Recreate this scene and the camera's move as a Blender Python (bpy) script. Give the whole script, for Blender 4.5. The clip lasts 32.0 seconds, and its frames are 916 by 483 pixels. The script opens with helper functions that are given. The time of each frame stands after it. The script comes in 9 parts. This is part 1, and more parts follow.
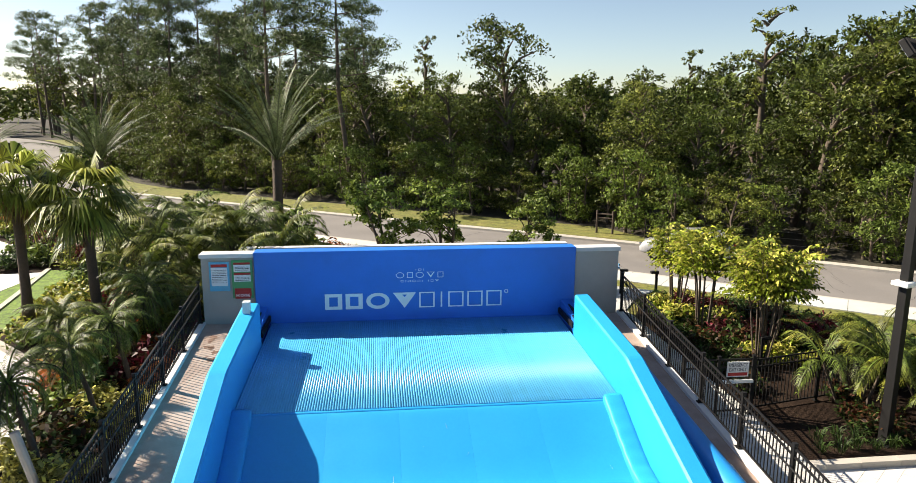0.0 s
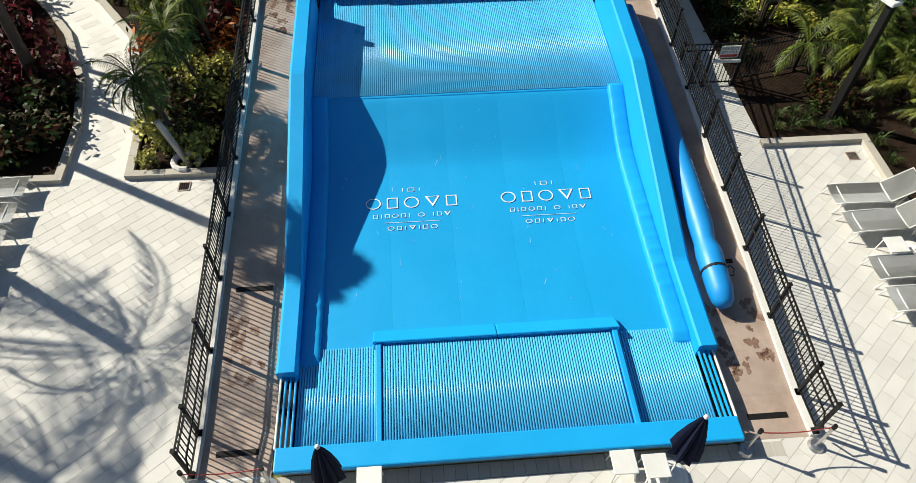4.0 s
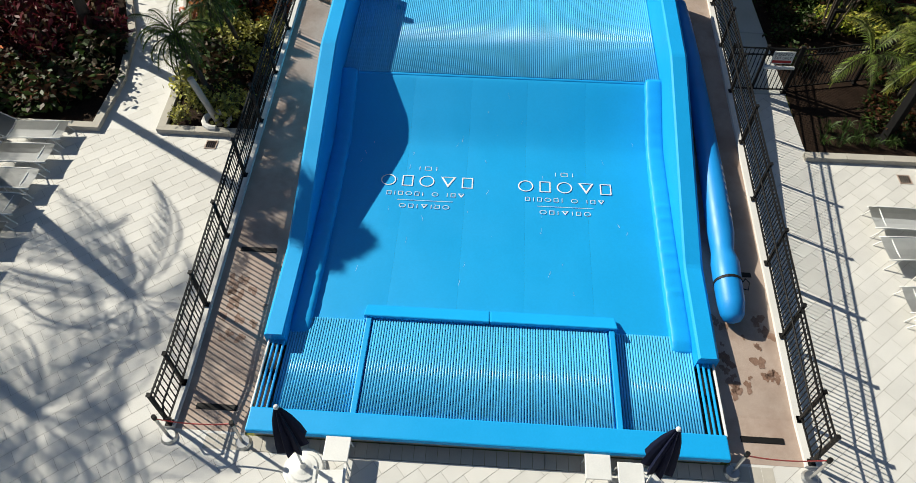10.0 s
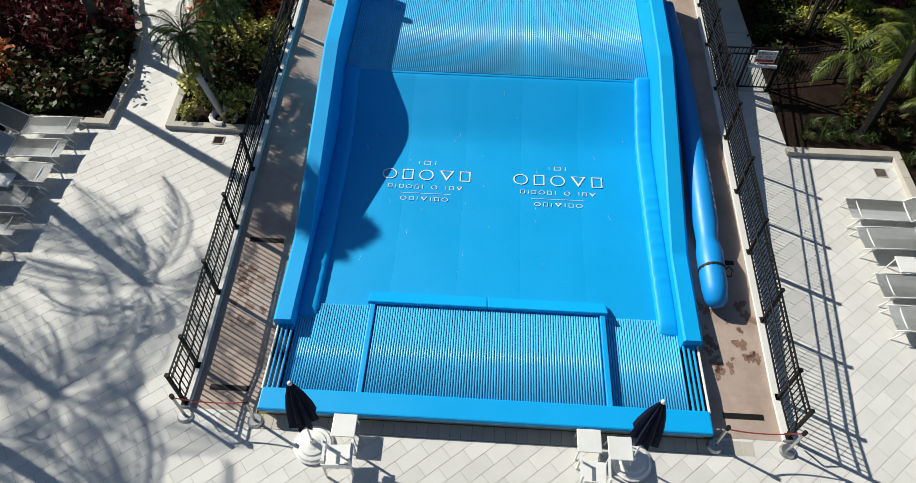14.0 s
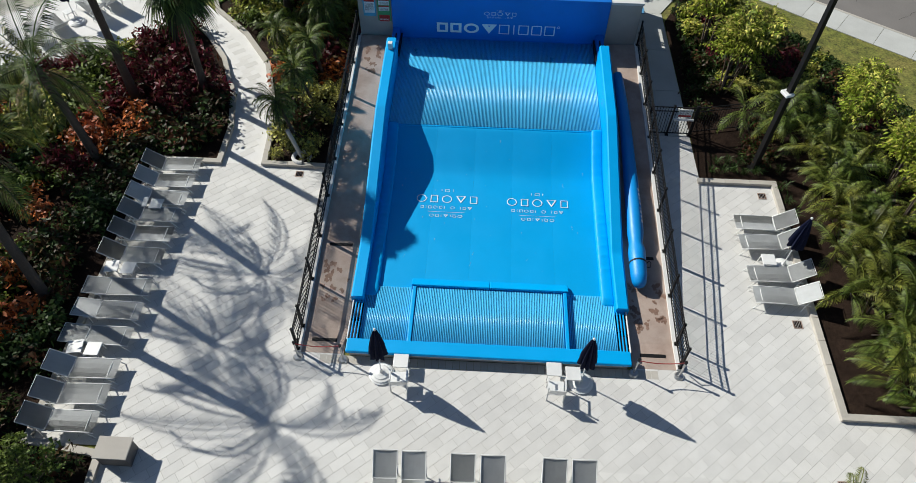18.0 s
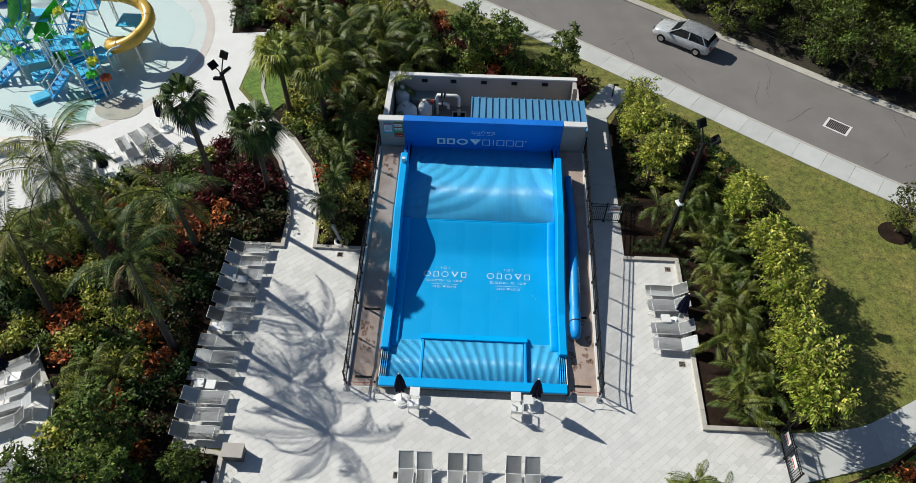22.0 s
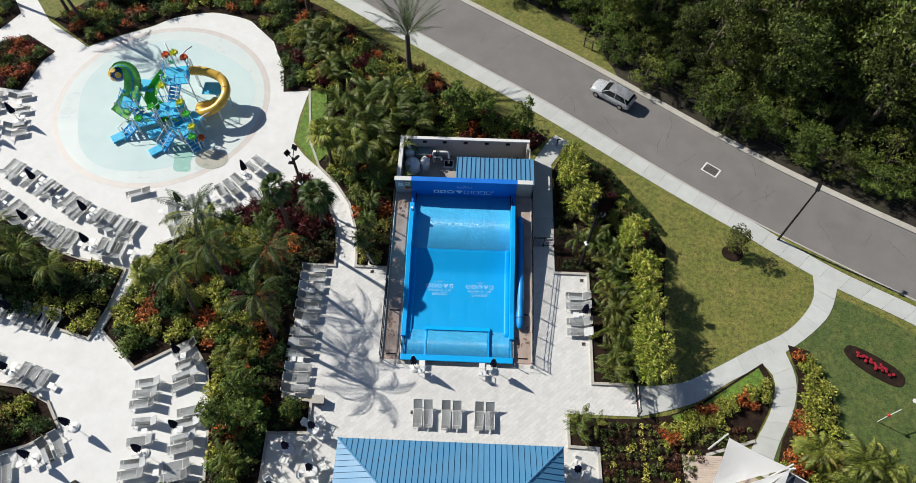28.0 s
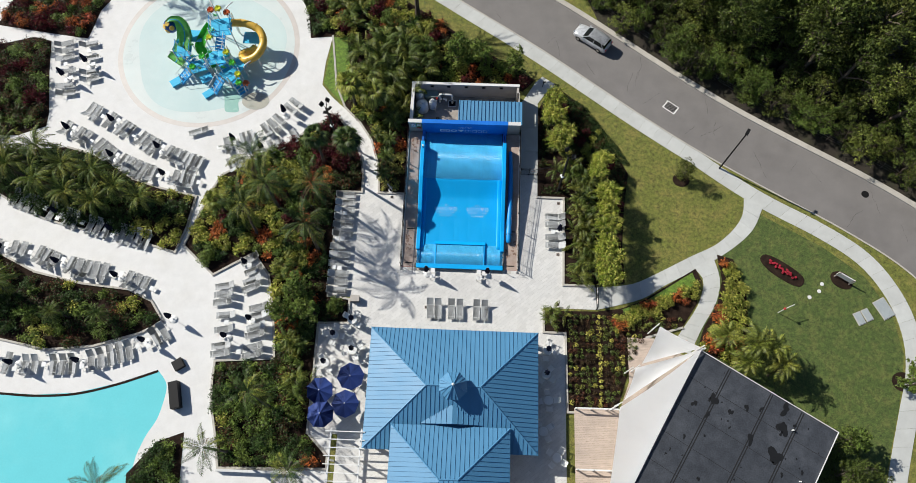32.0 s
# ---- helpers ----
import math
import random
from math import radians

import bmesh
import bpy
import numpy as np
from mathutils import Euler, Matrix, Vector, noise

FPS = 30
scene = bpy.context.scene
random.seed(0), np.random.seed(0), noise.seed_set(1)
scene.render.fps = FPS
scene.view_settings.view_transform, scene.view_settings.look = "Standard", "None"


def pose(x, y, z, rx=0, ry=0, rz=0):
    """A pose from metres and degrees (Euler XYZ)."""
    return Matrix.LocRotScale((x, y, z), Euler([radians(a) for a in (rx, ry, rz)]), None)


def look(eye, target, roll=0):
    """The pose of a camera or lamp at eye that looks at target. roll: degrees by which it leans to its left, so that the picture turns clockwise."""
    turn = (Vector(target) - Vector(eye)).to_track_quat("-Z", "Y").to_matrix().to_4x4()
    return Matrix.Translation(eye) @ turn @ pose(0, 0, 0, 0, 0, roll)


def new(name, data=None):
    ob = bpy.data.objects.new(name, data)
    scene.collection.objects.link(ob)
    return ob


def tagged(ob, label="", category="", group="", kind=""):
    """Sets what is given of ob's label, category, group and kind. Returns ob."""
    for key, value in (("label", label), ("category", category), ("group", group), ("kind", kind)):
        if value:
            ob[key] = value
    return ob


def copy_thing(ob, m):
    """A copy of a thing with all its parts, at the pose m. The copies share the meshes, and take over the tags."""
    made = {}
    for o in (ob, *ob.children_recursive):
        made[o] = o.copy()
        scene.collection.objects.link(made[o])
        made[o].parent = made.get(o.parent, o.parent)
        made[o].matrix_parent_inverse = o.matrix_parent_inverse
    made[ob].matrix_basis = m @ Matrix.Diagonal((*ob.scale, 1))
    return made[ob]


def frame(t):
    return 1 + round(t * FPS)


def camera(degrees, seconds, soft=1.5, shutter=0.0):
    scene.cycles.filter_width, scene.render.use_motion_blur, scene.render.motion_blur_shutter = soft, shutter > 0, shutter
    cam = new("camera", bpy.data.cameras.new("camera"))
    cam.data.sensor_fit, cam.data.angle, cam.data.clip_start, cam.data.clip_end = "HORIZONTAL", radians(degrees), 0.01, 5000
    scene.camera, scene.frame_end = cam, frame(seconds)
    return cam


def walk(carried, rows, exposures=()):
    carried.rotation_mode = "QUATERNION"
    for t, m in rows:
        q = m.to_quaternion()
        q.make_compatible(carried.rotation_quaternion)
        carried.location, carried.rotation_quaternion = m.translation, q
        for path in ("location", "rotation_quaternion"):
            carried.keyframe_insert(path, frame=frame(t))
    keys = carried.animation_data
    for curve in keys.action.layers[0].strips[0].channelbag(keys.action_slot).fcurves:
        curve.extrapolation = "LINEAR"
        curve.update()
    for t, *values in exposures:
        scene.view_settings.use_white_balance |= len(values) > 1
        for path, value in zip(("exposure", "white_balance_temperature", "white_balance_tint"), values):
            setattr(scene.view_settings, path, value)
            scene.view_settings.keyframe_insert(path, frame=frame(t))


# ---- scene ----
cam = camera(67.13, 32.0, soft=0.15)
# the drone's way: seconds, eye, target, roll
PATH = [
    (0, (-1.112, -4.249, 7.816), (0.022, 5.492, 5.861), 0.33),
    (0.5, (-1.204, -4.439, 8.664), (-0.132, 4.981, 5.482), 0.39),
    (1, (-1.300, -4.648, 9.179), (-0.268, 4.394, 5.036), 0.41),
    (1.5, (-1.326, -4.839, 9.886), (-0.373, 3.717, 4.798), 0.45),
    (2, (-1.373, -4.960, 10.592), (-0.489, 3.054, 4.677), 0.45),
    (2.5, (-1.364, -5.051, 11.354), (-0.581, 2.340, 4.663), 0.25),
    (4.5, (-1.636, -5.334, 13.599), (-1.328, 0.951, 5.827), 0.37),
    (5, (-1.674, -5.385, 13.545), (-1.883, 0.940, 5.802), 0.84),
    (5.5, (-1.696, -5.390, 13.498), (-2.219, 0.925, 5.762), 1.02),
    (6, (-1.695, -5.371, 13.435), (-2.304, 0.933, 5.697), 0.93),
    (6.5, (-1.690, -5.349, 13.366), (-2.248, 0.954, 5.623), 0.78),
    (7, (-1.702, -5.328, 13.317), (-2.155, 0.974, 5.566), 0.71),
    (7.5, (-1.673, -5.299, 13.318), (-2.078, 0.988, 5.553), 0.58),
    (8, (-1.538, -5.284, 13.335), (-1.952, 0.988, 5.557), 0.38),
    (8.5, (-1.265, -5.296, 13.312), (-1.682, 0.974, 5.533), 0.19),
    (9, (-0.856, -5.305, 13.256), (-1.269, 0.964, 5.476), 0.10),
    (9.5, (-0.448, -5.304, 13.164), (-0.851, 0.962, 5.381), 0.09),
    (10, (-0.179, -5.315, 13.023), (-0.576, 0.956, 5.243), 0.09),
    (10.5, (-0.037, -5.312, 12.887), (-0.420, 0.961, 5.108), 0.16),
    (11, (0.030, -5.277, 12.820), (-0.328, 0.983, 5.030), 0.30),
    (11.5, (0.047, -5.245, 12.807), (-0.294, 1.012, 5.015), 0.42),
    (12, (0.023, -5.231, 12.845), (-0.308, 1.033, 5.057), 0.48),
    (12.5, (-0.036, -5.252, 12.941), (-0.356, 1.008, 5.149), 0.55),
    (13, (-0.111, -5.368, 13.062), (-0.423, 0.884, 5.264), 0.61),
    (13.5, (-0.186, -5.615, 13.246), (-0.493, 0.637, 5.447), 0.63),
    (14, (-0.262, -5.984, 13.562), (-0.564, 0.265, 5.760), 0.65),
    (14.5, (-0.337, -6.431, 13.978), (-0.635, -0.189, 6.172), 0.65),
    (16.5, (-0.667, -8.881, 16.822), (-0.890, -2.648, 9.005), 1.04),
    (17, (-0.639, -9.658, 17.882), (-0.876, -3.408, 10.080), 0.93),
    (17.5, (-0.621, -10.414, 18.976), (-0.863, -4.153, 11.182), 0.91),
    (18, (-0.580, -11.133, 20.058), (-0.828, -4.863, 12.272), 0.86),
    (18.5, (-0.512, -11.773, 21.162), (-0.771, -5.500, 13.378), 0.73),
    (19, (-0.451, -12.340, 22.389), (-0.715, -6.077, 14.597), 0.62),
    (19.5, (-0.403, -12.912, 23.713), (-0.668, -6.651, 15.920), 0.60),
    (20, (-0.366, -13.475, 25.113), (-0.624, -7.209, 17.324), 0.66),
    (20.5, (-0.334, -13.979, 26.612), (-0.588, -7.722, 18.816), 0.68),
    (21, (-0.297, -14.474, 28.110), (-0.547, -8.221, 20.310), 0.66),
    (21.5, (-0.237, -14.973, 29.598), (-0.484, -8.722, 21.796), 0.61),
    (22, (-0.161, -15.472, 31.109), (-0.408, -9.226, 23.304), 0.55),
    (22.5, (-0.057, -16.001, 32.608), (-0.308, -9.749, 24.807), 0.45),
    (23, (0.084, -16.534, 34.187), (-0.174, -10.279, 26.388), 0.34),
    (23.5, (0.276, -17.065, 35.928), (0.008, -10.811, 28.130), 0.20),
    (24, (0.515, -17.616, 37.764), (0.228, -11.353, 29.974), -0.02),
    (24.5, (0.742, -18.133, 39.668), (0.440, -11.865, 31.882), -0.22),
    (25, (0.933, -18.586, 41.658), (0.622, -12.328, 33.864), -0.33),
    (25.5, (1.075, -19.030, 43.655), (0.764, -12.789, 35.847), -0.31),
    (27.5, (0.687, -19.964, 52.016), (0.514, -14.539, 43.617), 0.61),
    (28, (0.780, -20.204, 54.031), (0.602, -15.139, 45.411), 0.39),
    (28.5, (0.830, -20.386, 56.122), (0.653, -15.668, 47.307), 0.19),
    (29, (0.888, -20.527, 58.200), (0.711, -16.062, 49.254), 0.03),
    (29.5, (1.011, -20.640, 60.284), (0.822, -16.296, 51.279), -0.19),
    (30, (1.086, -20.852, 62.373), (0.891, -16.540, 53.353), -0.32),
    (30.5, (1.064, -21.240, 64.341), (0.877, -16.940, 55.314), -0.27),
    (31, (1.173, -21.664, 66.361), (0.974, -17.479, 57.281), -0.52),
    (31.5, (1.371, -22.001, 68.487), (1.149, -18.136, 59.267), -1.10),
    (32, (1.316, -22.237, 70.469), (1.107, -18.848, 61.063), -1.32),
]
EXPOSURES = [(0.0, 1.18, 7250, 10), (1.0, 0.96, 7050, 7), (2.0, 0.74, 6800, 2), (2.5, 0.65, 6800, 2), (4.5, 0.45, 6850, 4), (9.0, 0.37, 6800, 4), (14.5, 0.28, 6400, 5), (19.0, 0.17, 6200, 6), (25.0, 0.23, 6200, 6), (28.0, 0.28, 6250, 8), (32.0, 0.28, 6250, 8)]
walk(cam, [(t, look(eye, target, roll)) for t, eye, target, roll in PATH], EXPOSURES)

# ---------------------------------------------------------------- sky and sun
SUN_ELEV, SUN_AZ = 36.0, math.atan2(0.466, -0.885)
world = bpy.data.worlds.new("sky")
scene.world = world
world.use_nodes = True
wn = world.node_tree
wn.nodes.clear()
sky = wn.nodes.new("ShaderNodeTexSky")
sky.sky_type, sky.sun_disc = "NISHITA", False
sky.sun_elevation = radians(SUN_ELEV)
sky.sun_rotation = math.pi / 2 - SUN_AZ
sky.air_density, sky.dust_density, sky.ozone_density = 0.75, 0.5, 1.3
bgn = wn.nodes.new("ShaderNodeBackground")
bgn.inputs["Strength"].default_value = 0.07
wout = wn.nodes.new("ShaderNodeOutputWorld")
wn.links.new(sky.outputs[0], bgn.inputs["Color"])
wn.links.new(bgn.outputs[0], wout.inputs["Surface"])

sun_data = bpy.data.lights.new("sun", "SUN")
sun_data.energy, sun_data.angle, sun_data.color = 5.0, radians(0.53), (1.0, 0.935, 0.84)
sun = new("sun", sun_data)
sun_dir = Vector((math.cos(radians(SUN_ELEV)) * math.cos(SUN_AZ), math.cos(radians(SUN_ELEV)) * math.sin(SUN_AZ), math.sin(radians(SUN_ELEV))))
sun.matrix_world = look(sun_dir * 100, (0, 0, 0))
# ---------------------------------------------------------------- materials
def make_mat(name, base, rough=0.6, metal=0.0, vary=0.15, scale=3.0, fine=40.0, bump=0.1, bump_dist=0.01, second=None,
             second_scale=0.6, second_amount=0.5, rand=0.0, island=0.0, translucent=0.0, coat=0.0, spec=0.5):
    """A surface with fine grain, broad stains towards a second colour, relief, and a little difference from piece to piece."""
    m = bpy.data.materials.new(name)
    m.use_nodes = True
    nt = m.node_tree
    bsdf = nt.nodes["Principled BSDF"]
    link = nt.links.new
    geo = nt.nodes.new("ShaderNodeNewGeometry")
    src = geo.outputs["Position"]
    n1 = nt.nodes.new("ShaderNodeTexNoise")
    n1.inputs["Scale"].default_value, n1.inputs["Detail"].default_value, n1.inputs["Roughness"].default_value = scale, 5.0, 0.6
    link(src, n1.inputs["Vector"])
    n2 = nt.nodes.new("ShaderNodeTexNoise")
    n2.inputs["Scale"].default_value, n2.inputs["Detail"].default_value = fine, 3.0
    link(src, n2.inputs["Vector"])
    n3 = nt.nodes.new("ShaderNodeTexNoise")
    n3.inputs["Scale"].default_value, n3.inputs["Detail"].default_value, n3.inputs["Roughness"].default_value = second_scale, 6.0, 0.65
    link(src, n3.inputs["Vector"])
    ramp = nt.nodes.new("ShaderNodeMapRange")
    ramp.inputs["From Min"].default_value, ramp.inputs["From Max"].default_value = 0.45, 0.7
    link(n3.outputs["Fac"], ramp.inputs["Value"])
    mul = nt.nodes.new("ShaderNodeMath")
    mul.operation = "MULTIPLY"
    mul.inputs[1].default_value = second_amount
    link(ramp.outputs[0], mul.inputs[0])
    mix = nt.nodes.new("ShaderNodeMix")
    mix.data_type = "RGBA"
    mix.inputs["A"].default_value = (*base, 1)
    mix.inputs["B"].default_value = (*(second or [c * 0.75 for c in base]), 1)
    link(mul.outputs[0], mix.inputs["Factor"])
    add = nt.nodes.new("ShaderNodeMath")
    add.operation = "ADD"
    link(n1.outputs["Fac"], add.inputs[0])
    link(n2.outputs["Fac"], add.inputs[1])
    val = nt.nodes.new("ShaderNodeMapRange")
    val.inputs["From Min"].default_value, val.inputs["From Max"].default_value = 0.6, 1.4
    val.inputs["To Min"].default_value, val.inputs["To Max"].default_value = 1 - vary, 1 + vary
    link(add.outputs[0], val.inputs["Value"])
    hsv = nt.nodes.new("ShaderNodeHueSaturation")
    last = val.outputs[0]
    for amount, out in ((rand, "obj"), (island, "isl")):
        if amount:
            if out == "obj":
                info = nt.nodes.new("ShaderNodeObjectInfo").outputs["Random"]
            else:
                info = geo.outputs["Random Per Island"]
            r = nt.nodes.new("ShaderNodeMapRange")
            r.inputs["To Min"].default_value, r.inputs["To Max"].default_value = 1 - amount, 1 + amount
            link(info, r.inputs["Value"])
            mm = nt.nodes.new("ShaderNodeMath")
            mm.operation = "MULTIPLY"
            link(last, mm.inputs[0])
            link(r.outputs[0], mm.inputs[1])
            last = mm.outputs[0]
    link(last, hsv.inputs["Value"])
    link(mix.outputs["Result"], hsv.inputs["Color"])
    link(hsv.outputs[0], bsdf.inputs["Base Color"])
    bsdf.inputs["Roughness"].default_value = rough
    bsdf.inputs["Metallic"].default_value = metal
    bsdf.inputs["Specular IOR Level"].default_value = spec
    bsdf.inputs["Coat Weight"].default_value = coat
    rr = nt.nodes.new("ShaderNodeMapRange")
    rr.inputs["To Min"].default_value, rr.inputs["To Max"].default_value = max(0.02, rough - 0.12), min(1, rough + 0.12)
    link(n1.outputs["Fac"], rr.inputs["Value"])
    link(rr.outputs[0], bsdf.inputs["Roughness"])
    if bump:
        b = nt.nodes.new("ShaderNodeBump")
        b.inputs["Strength"].default_value, b.inputs["Distance"].default_value = bump, bump_dist
        link(add.outputs[0], b.inputs["Height"])
        link(b.outputs[0], bsdf.inputs["Normal"])
    if translucent:
        tr = nt.nodes.new("ShaderNodeBsdfTranslucent")
        link(hsv.outputs[0], tr.inputs["Color"])
        ms = nt.nodes.new("ShaderNodeMixShader")
        ms.inputs[0].default_value = translucent
        link(bsdf.outputs[0], ms.inputs[1])
        link(tr.outputs[0], ms.inputs[2])
        link(ms.outputs[0], nt.nodes["Material Output"].inputs["Surface"])
    return m


M = {}
M["blue"] = make_mat("blue_padding", (0.007, 0.345, 0.74), 0.46, spec=0.3, vary=0.06, scale=1.2, fine=25, bump=0.12, bump_dist=0.004, second=(0.007, 0.365, 0.78), second_scale=0.35, second_amount=0.5)
M["blue_mat"] = make_mat("blue_ride_membrane", (0.007, 0.335, 0.70), 0.47, spec=0.3, vary=0.05, scale=0.9, fine=18, bump=0.1, bump_dist=0.004, second=(0.005, 0.365, 0.76), second_scale=0.4, second_amount=0.5)
M["blue_wall"] = make_mat("blue_painted_wall", (0.006, 0.16, 0.62), 0.5, vary=0.05, scale=2, fine=50, bump=0.05)
M["blue_slat"] = make_mat("blue_grate_slat", (0.09, 0.52, 0.86), 0.32, vary=0.08, island=0.05, scale=1.5)
# darker blue that holds the shade seen between the grate slats
M["blue_deep"] = make_mat("blue_gap_shade", (0.006, 0.16, 0.48), 0.5, vary=0.15)
M["blue_hose"] = make_mat("blue_vinyl", (0.007, 0.26, 0.67), 0.45, vary=0.05, scale=2, bump=0.2, bump_dist=0.01)
M["white_paint"] = make_mat("white_lettering", (0.82, 0.84, 0.85), 0.5, vary=0.05)
M["paver"] = make_mat("pale_paver", (0.60, 0.588, 0.562), 0.75, vary=0.10, scale=1.4, fine=60, bump=0.15, bump_dist=0.003, second=(0.56, 0.54, 0.505), second_scale=0.25, second_amount=0.5, rand=0.05, island=0.06)
M["joint"] = make_mat("paver_joint_sand", (0.40, 0.385, 0.36), 0.9, vary=0.15, fine=80)
M["concrete"] = make_mat("pale_concrete", (0.66, 0.65, 0.63), 0.8, vary=0.10, scale=1.0, fine=70, bump=0.12, bump_dist=0.004, second=(0.56, 0.54, 0.50), second_scale=0.3, second_amount=0.4, rand=0.05)
M["footway"] = make_mat("grey_footway_concrete", (0.50, 0.505, 0.48), 0.85, vary=0.10, scale=1.2, fine=70, bump=0.12, bump_dist=0.004, second=(0.42, 0.42, 0.395), second_scale=0.4, second_amount=0.6, rand=0.06)
M["brown"] = make_mat("brown_stained_concrete", (0.40, 0.315, 0.265), 0.75, vary=0.18, scale=1.2, fine=60, bump=0.12, second=(0.24, 0.16, 0.125), second_scale=0.9, second_amount=0.7)
M["stucco"] = make_mat("grey_stucco", (0.42, 0.39, 0.35), 0.85, vary=0.08, scale=2.5, fine=90, bump=0.25, bump_dist=0.004, second=(0.34, 0.31, 0.28), second_amount=0.4)
M["render_white"] = make_mat("white_render", (0.62, 0.62, 0.60), 0.85, vary=0.08, scale=1.5, fine=60, bump=0.1)
M["asphalt"] = make_mat("grey_asphalt", (0.185, 0.172, 0.162), 0.85, vary=0.16, scale=0.5, fine=60, bump=0.2, bump_dist=0.004, second=(0.135, 0.125, 0.118), second_scale=0.12, second_amount=0.6)
M["kerb"] = make_mat("kerb_concrete", (0.45, 0.42, 0.37), 0.85, vary=0.12, scale=2, fine=70, bump=0.15, rand=0.06)
M["grass"] = make_mat("lawn", (0.125, 0.135, 0.024), 0.9, vary=0.85, scale=2.6, fine=11, bump=0.6, bump_dist=0.03, second=(0.205, 0.175, 0.045), second_scale=0.6, second_amount=0.85)
M["grass2"] = make_mat("green_lawn", (0.064, 0.094, 0.019), 0.9, vary=0.85, scale=2.6, fine=11, bump=0.6, bump_dist=0.03, second=(0.115, 0.125, 0.032), second_scale=0.8, second_amount=0.85)
M["turf"] = make_mat("bright_turf", (0.105, 0.18, 0.02), 0.9, vary=0.8, scale=3.0, fine=12, bump=0.6, bump_dist=0.03, second=(0.14, 0.215, 0.026), second_scale=0.8, second_amount=0.8)
M["mulch"] = make_mat("brown_mulch", (0.022, 0.0135, 0.0095), 0.95, vary=0.5, scale=6, fine=30, bump=0.8, bump_dist=0.04, second=(0.055, 0.035, 0.024), second_scale=1.2, spec=0.1)
M["forest_floor"] = make_mat("forest_floor", (0.028, 0.021, 0.014), 0.95, vary=0.5, scale=1.5, fine=12, bump=0.8, bump_dist=0.05, second=(0.05, 0.055, 0.02))
M["splash"] = make_mat("pale_aqua_splash_floor", (0.58, 0.68, 0.655), 0.22, vary=0.05, scale=0.4, fine=20, bump=0.04, second=(0.48, 0.63, 0.615), second_scale=0.09, second_amount=0.9)
M["splash_pale"] = make_mat("pale_wet_floor", (0.63, 0.67, 0.64), 0.3, vary=0.05, scale=0.5, fine=20, bump=0.04, second=(0.57, 0.66, 0.635), second_scale=0.12, second_amount=0.9)
M["splash_rim"] = make_mat("pinkish_wet_concrete", (0.56, 0.51, 0.465), 0.5, vary=0.12, scale=1, second=(0.63, 0.59, 0.545), second_scale=0.4)
M["water"] = make_mat("turquoise_pool_water", (0.17, 0.60, 0.64), 0.08, vary=0.04, scale=0.6, fine=6, bump=0.25, bump_dist=0.02, second=(0.25, 0.66, 0.68), second_scale=0.08, second_amount=0.8)
M["metal_roof"] = make_mat("blue_standing_seam_metal", (0.075, 0.225, 0.385), 0.5, metal=0.0, vary=0.07, scale=0.7, fine=20, bump=0.03, second=(0.095, 0.25, 0.41), second_scale=0.25)
M["black_metal"] = make_mat("black_coated_metal", (0.010, 0.0095, 0.0095), 0.6, vary=0.15, spec=0.25)
M["white_metal"] = make_mat("white_coated_metal", (0.74, 0.74, 0.72), 0.4, vary=0.06)
M["sling"] = make_mat("grey_sling_mesh", (0.43, 0.44, 0.44), 0.65, vary=0.12, fine=120, rand=0.12, bump=0.2, bump_dist=0.002)
M["navy"] = make_mat("navy_canvas", (0.0045, 0.007, 0.026), 0.85, spec=0.15, vary=0.15, fine=60, bump=0.2)
M["navy_open"] = make_mat("blue_canvas", (0.02, 0.05, 0.22), 0.75, vary=0.12, fine=60, bump=0.2)
M["black_canvas"] = make_mat("black_canvas", (0.010, 0.010, 0.016), 0.8, vary=0.2, fine=60, bump=0.2)
M["tar"] = make_mat("black_tar_roof", (0.036, 0.040, 0.048), 0.62, vary=0.45, scale=1.3, fine=7, bump=0.25, second=(0.060, 0.065, 0.075), second_scale=0.35, second_amount=0.9)
M["sail"] = make_mat("white_sail_cloth", (0.88, 0.88, 0.87), 0.7, vary=0.02, scale=0.8, bump=0.0, second=(0.84, 0.84, 0.83))
M["wood"] = make_mat("tan_deck_boards", (0.52, 0.42, 0.345), 0.7, vary=0.14, fine=30, rand=0.05)
M["bark"] = make_mat("grey_brown_bark", (0.10, 0.075, 0.055), 0.9, vary=0.3, scale=6, fine=20, bump=0.7, bump_dist=0.03)
M["palm_bark"] = make_mat("palm_trunk", (0.085, 0.062, 0.047), 0.9, vary=0.3, scale=8, fine=25, bump=0.8, bump_dist=0.03)
M["pvc"] = make_mat("white_pvc", (0.70, 0.70, 0.67), 0.45, vary=0.06)
M["tank_plastic"] = make_mat("grey_white_fibreglass", (0.68, 0.69, 0.66), 0.5, vary=0.1)
M["red"] = make_mat("red_paint", (0.45, 0.02, 0.02), 0.5, vary=0.1)
M["chrome"] = make_mat("brushed_steel", (0.55, 0.55, 0.54), 0.3, metal=0.9, vary=0.05)
